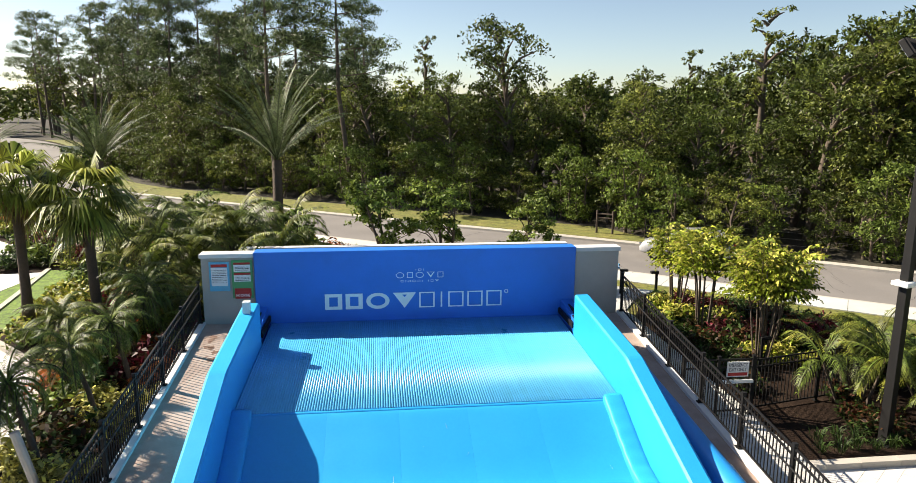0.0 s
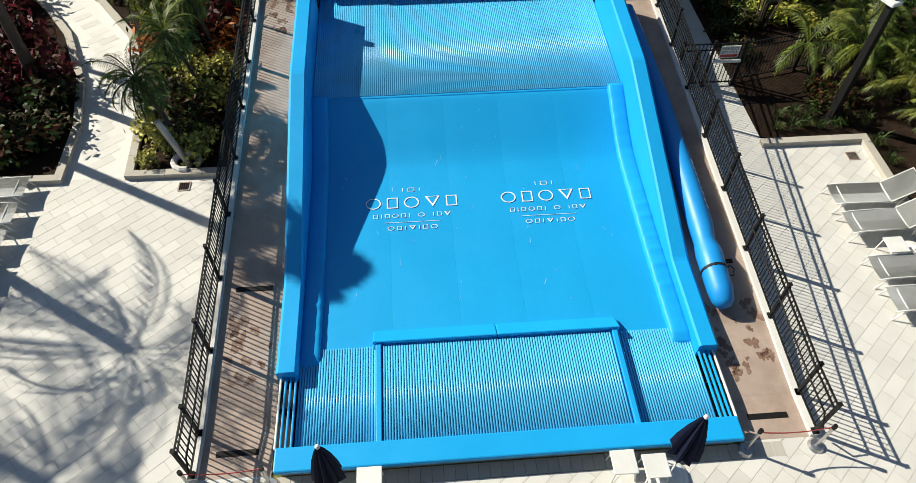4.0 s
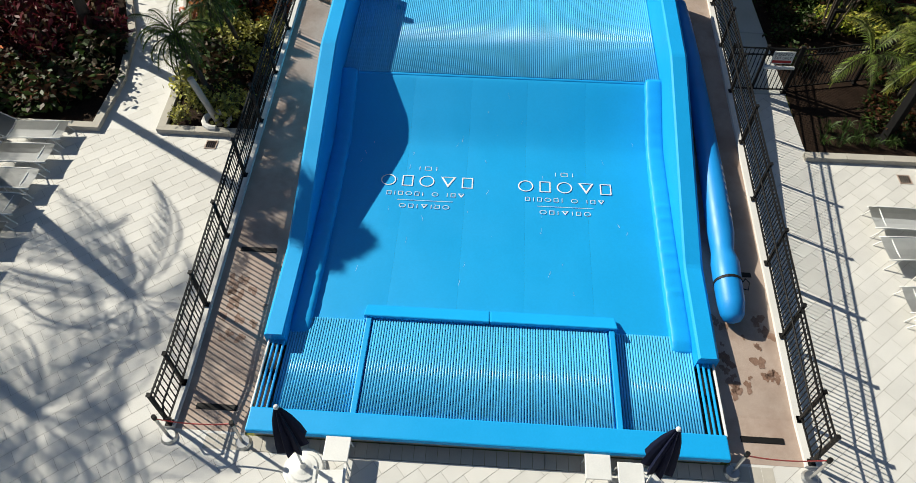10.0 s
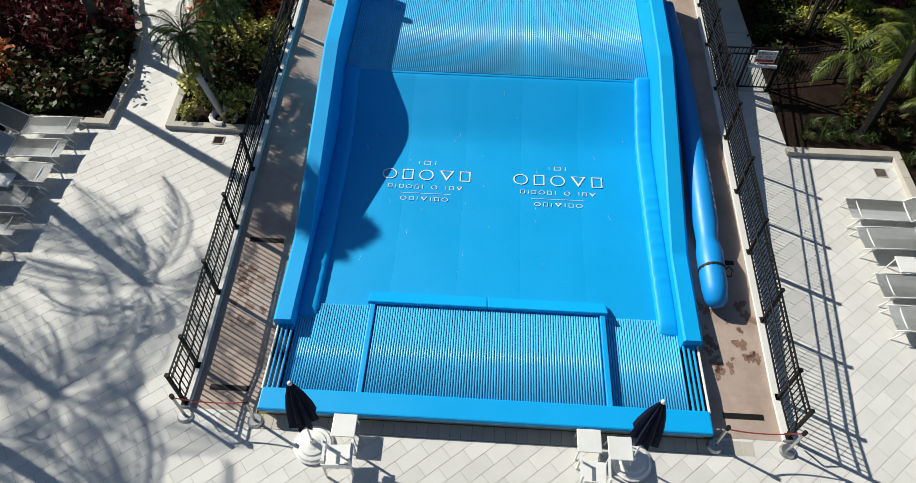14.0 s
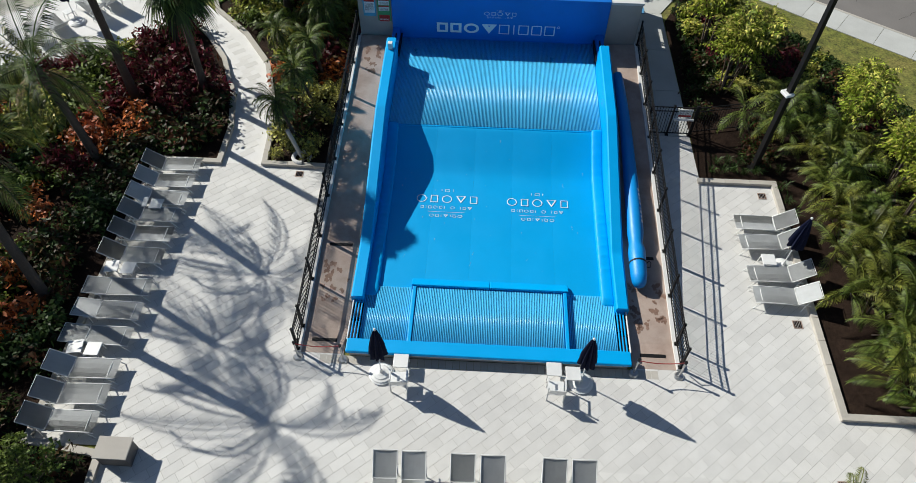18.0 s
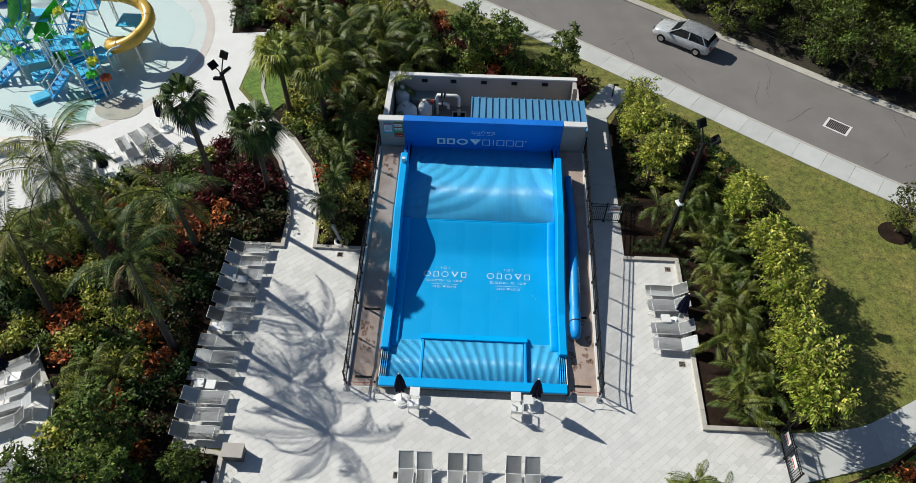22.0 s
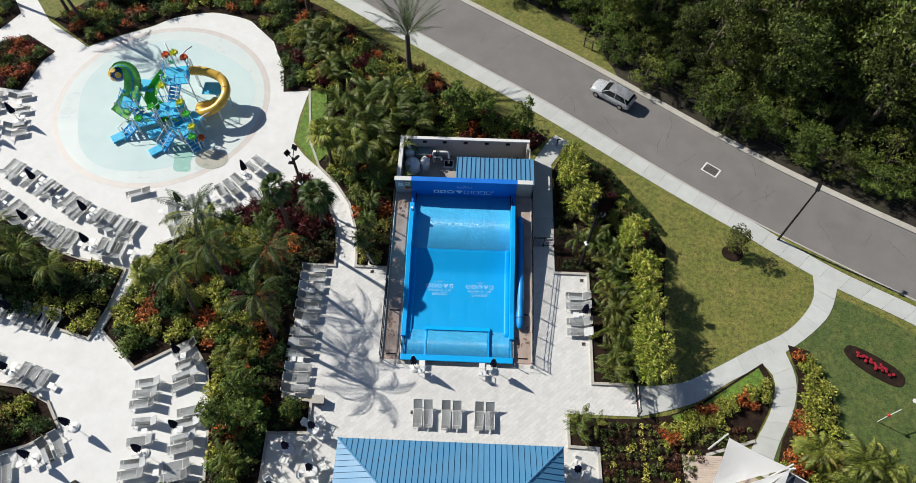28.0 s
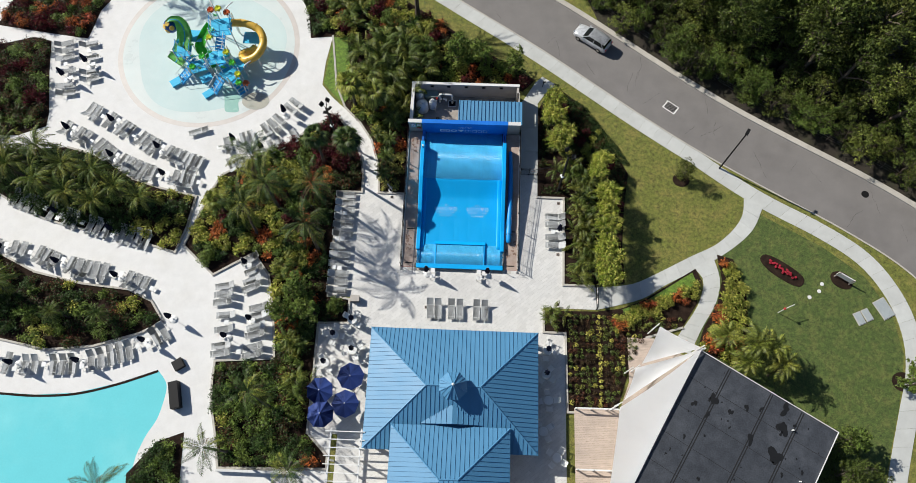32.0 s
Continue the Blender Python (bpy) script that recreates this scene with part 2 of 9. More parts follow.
for key, col, col2 in (("leaf_dark", (0.033, 0.062, 0.014), (0.055, 0.09, 0.02)), ("leaf_mid", (0.1, 0.148, 0.026), (0.155, 0.19, 0.035)),
                       ("leaf_lime", (0.17, 0.23, 0.023), (0.32, 0.34, 0.04)), ("leaf_yellow", (0.40, 0.38, 0.075), (0.50, 0.45, 0.11)),
                       ("leaf_gold", (0.20, 0.20, 0.055), (0.36, 0.335, 0.11)), ("leaf_red", (0.085, 0.012, 0.02), (0.15, 0.02, 0.028)), ("leaf_orange", (0.42, 0.13, 0.03), (0.30, 0.04, 0.025)),
                       ("leaf_pine", (0.07, 0.1, 0.035), (0.1, 0.125, 0.045)), ("leaf_palm", (0.04, 0.073, 0.015), (0.1, 0.125, 0.026)),
                       ("leaf_palm_y", (0.15, 0.175, 0.026), (0.25, 0.23, 0.04)), ("leaf_areca", (0.075, 0.11, 0.018), (0.19, 0.185, 0.03)), ("leaf_grey", (0.08, 0.108, 0.045), (0.115, 0.14, 0.06)),
                       ("leaf_croton", (0.05, 0.035, 0.015), (0.12, 0.03, 0.015)), ("frond_dead", (0.20, 0.14, 0.07), (0.26, 0.19, 0.10)),
                       ("leaf_forest", (0.07, 0.096, 0.019), (0.12, 0.138, 0.027)), ("leaf_forest2", (0.11, 0.135, 0.025), (0.175, 0.18, 0.038)), ("leaf_pygmy", (0.08, 0.12, 0.022), (0.16, 0.18, 0.034)), ("leaf_fan", (0.15, 0.185, 0.03), (0.30, 0.275, 0.045))):
    M[key] = make_mat(key, col, 0.5, vary=0.25, scale=0.9, fine=5, bump=0, second=col2, second_scale=0.5, second_amount=0.9, island=0.8, rand=0.4 if "forest" in key else 0.18, translucent=0.22, spec=0.3 if "palm" in key or key in ("leaf_fan", "leaf_pygmy", "leaf_areca") else 0.2)
# ---------------------------------------------------------------- building helpers
def finish(name, bm, material, smooth=False):
    me = bpy.data.meshes.new(name)
    bm.normal_update()
    bm.to_mesh(me)
    bm.free()
    for mat in material if isinstance(material, (list, tuple)) else [material]:
        me.materials.append(mat)
    if smooth:
        me.polygons.foreach_set("use_smooth", [True] * len(me.polygons))
    return me


def part(name, bm, material, parent, label="", smooth=False):
    """One mesh object under a thing or under a part of it."""
    ob = new(name, finish(name, bm, material, smooth))
    ob.parent = parent
    if label:
        ob["label"] = label
    return ob


def thing(name, label, category, group="", kind="", at=None):
    ob = new(name)
    ob.empty_display_size = 0.2
    if at is not None:
        ob.matrix_basis = at
    return tagged(ob, label, category, group, kind)


def solo(name, bm, material, label, category, group="", kind="", at=None, smooth=False):
    ob = new(name, finish(name, bm, material, smooth))
    if at is not None:
        ob.matrix_basis = at
    return tagged(ob, label, category, group, kind)


def box(bm, x0, x1, y0, y1, z0, z1, m=None, bevel=0.0):
    vs = [bm.verts.new((x, y, z)) for z in (z0, z1) for y in (y0, y1) for x in (x0, x1)]
    fs = [bm.faces.new([vs[i] for i in f]) for f in ((0, 2, 3, 1), (4, 5, 7, 6), (0, 1, 5, 4), (2, 6, 7, 3), (0, 4, 6, 2), (1, 3, 7, 5))]
    if bevel:
        es = list({e for f in fs for e in f.edges})
        r = bmesh.ops.bevel(bm, geom=es, offset=bevel, segments=2, affect="EDGES", profile=0.5)
        vs = list({v for f in r["faces"] for v in f.verts} | {v for v in vs if v.is_valid})
    if m is not None:
        bmesh.ops.transform(bm, matrix=m, verts=vs)
    return vs


def tube(bm, pts, radii, sides=8, cap=True):
    """A round bar along points; radii one number or one for each point."""
    pts = [Vector(p) for p in pts]
    if not hasattr(radii, "__len__"):
        radii = [radii] * len(pts)
    rings = []
    side = None
    for i, p in enumerate(pts):
        d = (pts[min(i + 1, len(pts) - 1)] - pts[max(i - 1, 0)]).normalized()
        if side is None:
            side = d.orthogonal().normalized()
        side = (side - d * side.dot(d)).normalized()
        up = d.cross(side)
        rings.append([bm.verts.new(p + (side * math.cos(a) + up * math.sin(a)) * radii[i]) for a in [2 * math.pi * k / sides for k in range(sides)]])
    for a, b in zip(rings, rings[1:]):
        for k in range(sides):
            bm.faces.new((a[k], a[(k + 1) % sides], b[(k + 1) % sides], b[k]))
    if cap:
        bm.faces.new(rings[0][::-1])
        bm.faces.new(rings[-1])
    return rings


def slab(bm, poly, z0, z1):
    """An upright prism on an outline."""
    low = [bm.verts.new((x, y, z0)) for x, y in poly]
    top = [bm.verts.new((x, y, z1)) for x, y in poly]
    n = len(poly)
    f = bm.faces.new(top)
    for i in range(n):
        bm.faces.new((low[i], low[(i + 1) % n], top[(i + 1) % n], top[i]))
    if f.calc_area() > 0:
        f.normal_update()
        if f.normal.z < 0:
            bmesh.ops.reverse_faces(bm, faces=bm.faces[:])
    return f


def smooth_line(pts, steps=6, closed=False):
    """A rounded line through a few points."""
    p = [Vector(q) for q in pts]
    n, out = len(p), []
    for i in range(n if closed else n - 1):
        a, b = p[i], p[(i + 1) % n]
        z = p[(i - 1) % n] if closed or i > 0 else a
        c = p[(i + 2) % n] if closed or i + 2 < n else b
        for k in range(steps):
            t = k / steps
            out.append(0.5 * ((2 * a) + (b - z) * t + (2 * z - 5 * a + 4 * b - c) * t * t + (3 * a - z - 3 * b + c) * t ** 3))
    if not closed:
        out.append(p[-1])
    return [tuple(v) for v in out]


def ribbon(bm, left, right, z0, z1):
    """A band between two lines of as many points, with a thickness."""
    rows = [[bm.verts.new((*q, z)) for q, z in ((a, z0), (a, z1), (b, z1), (b, z0))] for a, b in zip(left, right)]
    for r, s in zip(rows, rows[1:]):
        for k in range(4):
            bm.faces.new((r[k], s[k], s[(k + 1) % 4], r[(k + 1) % 4]))
    bm.faces.new(rows[0][::-1])
    bm.faces.new(rows[-1])
    bmesh.ops.recalc_face_normals(bm, faces=bm.faces[:])


def offset_line(pts, d):
    """A line moved sideways, to its left for d > 0."""
    out = []
    for i, p in enumerate(pts):
        a, b = Vector(pts[max(i - 1, 0)]), Vector(pts[min(i + 1, len(pts) - 1)])
        t = (b - a).normalized()
        out.append((p[0] - t.y * d, p[1] + t.x * d))
    return out


def clip_poly(poly, rect):
    """A convex outline cut to a box x0, x1, y0, y1."""
    x0, x1, y0, y1 = rect
    for axis, bound, sign in ((0, x0, 1), (0, x1, -1), (1, y0, 1), (1, y1, -1)):
        out = []
        for i, p in enumerate(poly):
            q = poly[(i + 1) % len(poly)]
            a, b = sign * (p[axis] - bound), sign * (q[axis] - bound)
            if a >= 0:
                out.append(p)
            if (a > 0) != (b > 0) and a != b:
                t = a / (a - b)
                out.append((p[0] + t * (q[0] - p[0]), p[1] + t * (q[1] - p[1])))
        poly = out
        if len(poly) < 3:
            return []
    return poly
# ---------------------------------------------------------------- the ground and what is laid on it
bm = bmesh.new()
bmesh.ops.create_grid(bm, x_segments=24, y_segments=24, size=2200)
for v in bm.verts:
    v.co.z = -0.22
solo("ground", bm, M["forest_floor"], "dark leafy ground reaching out to the horizon", "ground", kind="structure")

ROAD_L = smooth_line([(-112, 176), (-84, 154), (-65, 128), (-55, 104), (-45, 78), (-31, 57), (-12, 42.6), (-1.09, 35.0), (9.04, 28.06), (19.85, 19.95), (26.9, 15.0), (33.65, 10.85), (42.0, 5.9), (48.2, 1.2), (53, -5.5), (56, -14), (57, -30), (57, -60)], 5)
ROAD_R = offset_line(ROAD_L, 6.9)
KERB_R = offset_line(ROAD_L, 7.55)
KERB_L = offset_line(ROAD_L, -0.18)

bm = bmesh.new()
ribbon(bm, ROAD_R, ROAD_L, -0.3, -0.15)
road = solo("road", bm, M["asphalt"], "grey asphalt two lane road with faint cracks", "road", kind="structure")

# land on the near side of the road, and the forest's side
bm = bmesh.new()
slab(bm, [*KERB_L, (-20, -70), (-140, -70), (-140, 176)], -0.3, -0.03)
solo("lawn", bm, M["grass"], "mown lawn, yellowish green and sunlit, round the beds", "lawn", kind="structure")
bm = bmesh.new()
slab(bm, [*KERB_R[::-1], (-95, 210), (0, 200), (110, 130), (120, -60)], -0.3, -0.03)
solo("forest_ground", bm, M["forest_floor"], "dark brown forest floor beyond the road", "ground", kind="structure")
bm = bmesh.new()
slab(bm, [(30.0, 6.0), (32.6, 7.6), (39.0, 4.0), (43.0, 0.8), (45.2, -3.0), (45.7, -7.5), (44.2, -13.0), (40.5, -23.0), (28.0, -24), (24, -9), (28.2, 2.8)], -0.2, -0.018)
solo("lawn_south", bm, M["grass2"], "greener mown lawn inside the curving pavement", "lawn", kind="structure")
bm = bmesh.new()
strip = [p for p in KERB_R if -70 < p[0] < 17]
outer = offset_line(strip, 3.6)
outer[-1], outer[-2] = strip[-1], tuple((Vector(strip[-2]) + Vector(outer[-2])) / 2)
ribbon(bm, outer, strip, -0.2, -0.005)
solo("verge", bm, M["grass"], "green grass verge between kerb and forest", "verge", kind="structure")


def kerb_row(name, inner, outer, z1, length, label):
    """A kerb in cast lengths with fine gaps between them."""
    root = thing(name, label, "kerb", kind="structure")
    acc, start = 0.0, 0
    for i in range(1, len(inner)):
        acc += (Vector(inner[i]) - Vector(inner[i - 1])).length
        if acc >= length or i == len(inner) - 1:
            b = bmesh.new()
            a0, a1 = [Vector(p) for p in inner[start:i + 1]], [Vector(p) for p in outer[start:i + 1]]
            g = 0.012 / max(acc, 0.1)
            a0[-1], a1[-1] = a0[-1].lerp(a0[-2], g), a1[-1].lerp(a1[-2], g)
            ribbon(b, [tuple(p) for p in a0], [tuple(p) for p in a1], -0.28, z1)
            part("kerb_stone", b, M["kerb"], root)
            acc, start = 0.0, i
    return root


def resample(line, step):
    out, carry = [line[0]], 0.0
    for a, b in zip(line, line[1:]):
        a, b = Vector(a), Vector(b)
        d = (b - a).length
        t = step - carry
        while t <= d:
            out.append(tuple(a.lerp(b, t / d)))
            t += step
        carry = d - (t - step)
    return out


fineL = resample([p for p in ROAD_L if -62 < p[0] < 56.5], 1.5)
kerb_row("kerb_near", offset_line(fineL, 0.0), offset_line(fineL, -0.16), 0.0, 2.9, "low concrete kerb beside the pavement")
fineR = offset_line(fineL, 6.9)
kerb_row("kerb_far", offset_line(fineR, 0.65), fineR, -0.02, 2.9, "broad pale concrete kerb along the forest side")


def walk_way(name, left, right, z1, label, mat="footway", slab_len=1.6, z0=-0.2):
    """A poured walk: one slab after another with a groove between."""
    root = thing(name, label, "walkway", kind="structure")
    n = max(2, int(sum((Vector(b) - Vector(a)).length for a, b in zip(left, left[1:])) / slab_len))

    def along(line, t):
        lens = [(Vector(b) - Vector(a)).length for a, b in zip(line, line[1:])]
        goal = t * sum(lens)
        for (a, b), d in zip(zip(line, line[1:]), lens):
            if goal <= d:
                return Vector(a).lerp(Vector(b), goal / max(d, 1e-6))
            goal -= d
        return Vector(line[-1])
    for i in range(n):
        g = 0.008 / (slab_len)
        ts = [(i + g) / n, (i + 0.5) / n, (i + 1 - g) / n]
        b = bmesh.new()
        ribbon(b, [tuple(along(left, t)) for t in ts], [tuple(along(right, t)) for t in ts], z0, z1)
        part("concrete_slab", b, M[mat], root)
    return root


walk_near = [p for p in KERB_L if -62 < p[0] < 27.5]
walk_way("pavement", offset_line(walk_near, -1.75), walk_near, 0.004, "pale concrete pavement in slabs beside the road", slab_len=1.8)
loop_line = smooth_line([(26.2, 14.2), (29.6, 11.6), (33.6, 8.9), (39.3, 5.7), (43.4, 2.6), (45.9, -1.5), (46.8, -5.7), (46.4, -9.5), (45.0, -13.6), (43.3, -18.5), (41.6, -24), (40, -31)], 5)
walk_way("pavement", offset_line(loop_line, -0.9), offset_line(loop_line, 0.9), 0.008, "pale concrete pavement curving across the lawn", slab_len=1.8)
path_l = smooth_line([(31.2, 9.6), (30.6, 6.9), (28.0, 4.1), (24.64, 2.28), (20.78, 0.16), (18.24, -1.0), (14.65, -1.45)], 5)
path_r = smooth_line([(33.2, 8.6), (31.7, 5.6), (28.9, 3.1), (25.81, 1.2), (21.96, -0.9), (19.2, -2.6), (14.6, -3.9)], 5)
walk_way("garden_path", path_l, path_r, 0.012, "pale concrete garden path leading off the pool deck", slab_len=1.5)
walk_way("garden_path", smooth_line([(27.2, 2.35), (27.7, -0.2), (27.0, -2.8), (25.4, -5.4), (23.9, -8.3)], 5), smooth_line([(25.0, 1.1), (25.95, -0.3), (25.2, -2.9), (23.5, -5.45), (22.2, -7.3)], 5), 0.016, "narrow concrete garden path between planting beds", slab_len=1.5)
walk_way("side_path", [(6.4, 20.5), (6.4, 11.3)], [(8.38, 20.5), (8.38, 11.3)], 0.01, "grey concrete side path behind the gate", slab_len=2.3)
walk_way("side_path", [(6.4, 20.5), (8.2, 23.6), (8.9, 24.3)], [(8.3, 20.5), (9.6, 22.5), (10.6, 23.2)], 0.014, "short concrete link between side path and pavement", slab_len=1.7)

# cracks across the asphalt
M["crack"] = make_mat("dark_road_crack", (0.06, 0.055, 0.05), 0.95, vary=0.2)
cr = random.Random(4)
fine_mid = [p for p in smooth_line(offset_line(ROAD_L, 3.45), 3) if -40 < p[0] < 54]
for k in range(30):
    i = cr.randrange(2, len(fine_mid) - 3)
    p, q = Vector(fine_mid[i]), Vector(fine_mid[i + 1])
    t = (q - p).normalized()
    n = Vector((-t.y, t.x))
    at = p + t * cr.uniform(0, 4) + n * cr.uniform(-3.0, 1.5)
    d = (n * cr.uniform(0.3, 1.0) + t * cr.uniform(-0.9, 0.9)).normalized()
    b = bmesh.new()
    prev = None
    for j in range(cr.randrange(6, 14)):
        w = 0.011 * cr.uniform(0.6, 1.5)
        s_ = Vector((-d.y, d.x)) * w
        row = [b.verts.new((at.x + s_.x, at.y + s_.y, -0.1455)), b.verts.new((at.x - s_.x, at.y - s_.y, -0.1455))]
        if prev:
            b.faces.new((prev[0], prev[1], row[1], row[0]))
        prev = row
        at = at + d * 0.28 + Vector((-d.y, d.x)) * cr.uniform(-0.12, 0.12)
        if abs((at - p).dot(n)) > 3.3:
            break
    part("crack", b, M["crack"], road)

# road details: gully grate and manhole
def gully(x, y, turn):
    root = thing("road_gully", "square black gully grate in a pale concrete frame", "drain", at=pose(x, y, -0.15, rz=turn))
    b = bmesh.new()
    for x0, x1, y0, y1 in ((-0.82, 0.82, -0.58, -0.47), (-0.82, 0.82, 0.47, 0.58), (-0.82, -0.66, -0.47, 0.47), (0.66, 0.82, -0.47, 0.47)):
        box(b, x0, x1, y0, y1, -0.05, 0.012)
    part("frame", b, M["concrete"], root, "pale concrete frame")
    for i in range(12):
        b = bmesh.new()
        box(b, -0.65 + i * 0.113, -0.595 + i * 0.113, -0.47, 0.47, -0.04, 0.004)
        part("grate_bar", b, M["black_metal"], root)
    b = bmesh.new()
    box(b, -0.66, 0.66, -0.47, 0.47, -0.09, -0.06)
    part("pit", b, M["black_metal"], root)


gully(23.88, 20.75, -37)
b = bmesh.new()
bmesh.ops.create_cone(b, cap_ends=True, segments=28, radius1=0.42, radius2=0.40, depth=0.03)
solo("manhole_cover", b, M["black_metal"], "round dark iron manhole cover in the road", "manhole", at=pose(44.67, 10.45, -0.142))

# concrete round the splash pad and pool
CONC = [(-9.34, 8.55), (-9.44, 9.99), (-9.75, 12.16), (-10.72, 15.1), (-12.27, 17.32), (-14.15, 19.19), (-15.81, 20.71), (-17.1, 22.3), (-17.0, 25.5), (-16.53, 29.1), (-19.2, 28.8), *smooth_line([(-19.7, 32), (-21.5, 36), (-24.5, 39), (-29, 40.2), (-33.1, 39.2), (-35.4, 37.7), (-38.0, 36.4)], 5), (-41.5, 34.3), (-47.0, 38.1), (-53, 46), (-60, 52), (-70, 40), (-80, 20), (-80, -14), (-46, -14.75), (-42.3, -14.85), (-38.2, -14.5), (-34.2, -13.4), *smooth_line([(-30.3, -11.9), (-29.2, -13.2), (-29.1, -14.6), (-29.5, -16.8), (-30.5, -19.0), (-31.1, -23), (-31.5, -40)], 5), (-11.9, -40), (-11.9, -3.9), (-13.7, -3.4), (-13.7, 8.5)]
bm = bmesh.new()
slab(bm, CONC, -0.25, -0.004)
solo("pool_deck", bm, M["concrete"], "white sunlit concrete deck round the splash pad", "pool deck", kind="structure")
bm = bmesh.new()
slab(bm, [(-80, -14.0), (-46, -14.6), (-28, -11), (-28, -20), (-31, -41), (-80, -41)], -0.6, -0.016)
solo("water", bm, M["water"], "clear turquoise swimming pool water", "pool water", kind="structure")
bm = bmesh.new()
edge = smooth_line([(-50, -14.7), (-46, -14.75), (-42.3, -14.85), (-38.2, -14.5), (-34.2, -13.4), (-30.3, -11.9)], 5)
ribbon(bm, edge, offset_line(edge, -0.22), -0.1, 0.02)
solo("pool_coping", bm, M["mulch"], "dark tiled coping along the curved pool edge", "coping", kind="structure")


def ellipse(cx, cy, rx, ry, n=72):
    return [(cx + rx * math.cos(2 * math.pi * k / n), cy + ry * math.sin(2 * math.pi * k / n)) for k in range(n)]


SPL = (-31.35, 26.9)
bm = bmesh.new()
slab(bm, ellipse(*SPL, 10.95, 10.85), -0.1, 0.004)
solo("splash_pad_rim", bm, M["splash_rim"], "pinkish wet concrete rim of the splash pad", "splash pad", kind="structure")
bm = bmesh.new()
slab(bm, ellipse(*SPL, 10.35, 10.25), -0.1, 0.008)
solo("splash_pad_edge", bm, M["splash_pale"], "pale shallow edge of the splash pad", "splash pad", kind="structure")
bm = bmesh.new()
slab(bm, [(SPL[0] + (8.9 + 0.35 * math.sin(3 * a + 1) + 0.2 * math.sin(5 * a)) * math.cos(a), SPL[1] + (8.8 + 0.35 * math.sin(3 * a + 1) + 0.2 * math.sin(5 * a)) * math.sin(a)) for a in [k * math.pi / 40 for k in range(80)]], -0.1, 0.012)
solo("splash_pad_floor", bm, M["splash"], "pale aqua splash pad floor under a film of water", "splash pad", kind="structure")

# painted shapes under the film of water
M["teal_film"] = make_mat("green_tinted_floor", (0.30, 0.50, 0.43), 0.25, vary=0.08, scale=1.0, second=(0.38, 0.56, 0.50), second_scale=0.4)
M["sand_film"] = make_mat("sand_coloured_floor", (0.42, 0.40, 0.33), 0.3, vary=0.12, scale=1.5, second=(0.30, 0.34, 0.30), second_scale=0.6)
bm = bmesh.new()
slab(bm, smooth_line([(-29.0, 21.9), (-28.4, 19.9), (-28.1, 18.4), (-27.2, 18.2), (-26.5, 18.4), (-26.7, 19.6), (-26.2, 21.0)], 4), -0.1, 0.016)
solo("floor_wedge", bm, M["teal_film"], "green wedge painted on the splash pad floor", "floor mark", kind="structure")
bm = bmesh.new()
slab(bm, ellipse(-24.7, 19.8, 1.6, 1.15, 40), -0.1, 0.020)
solo("floor_disc", bm, M["sand_film"], "sand coloured round mark on the splash pad floor", "floor mark", kind="structure")

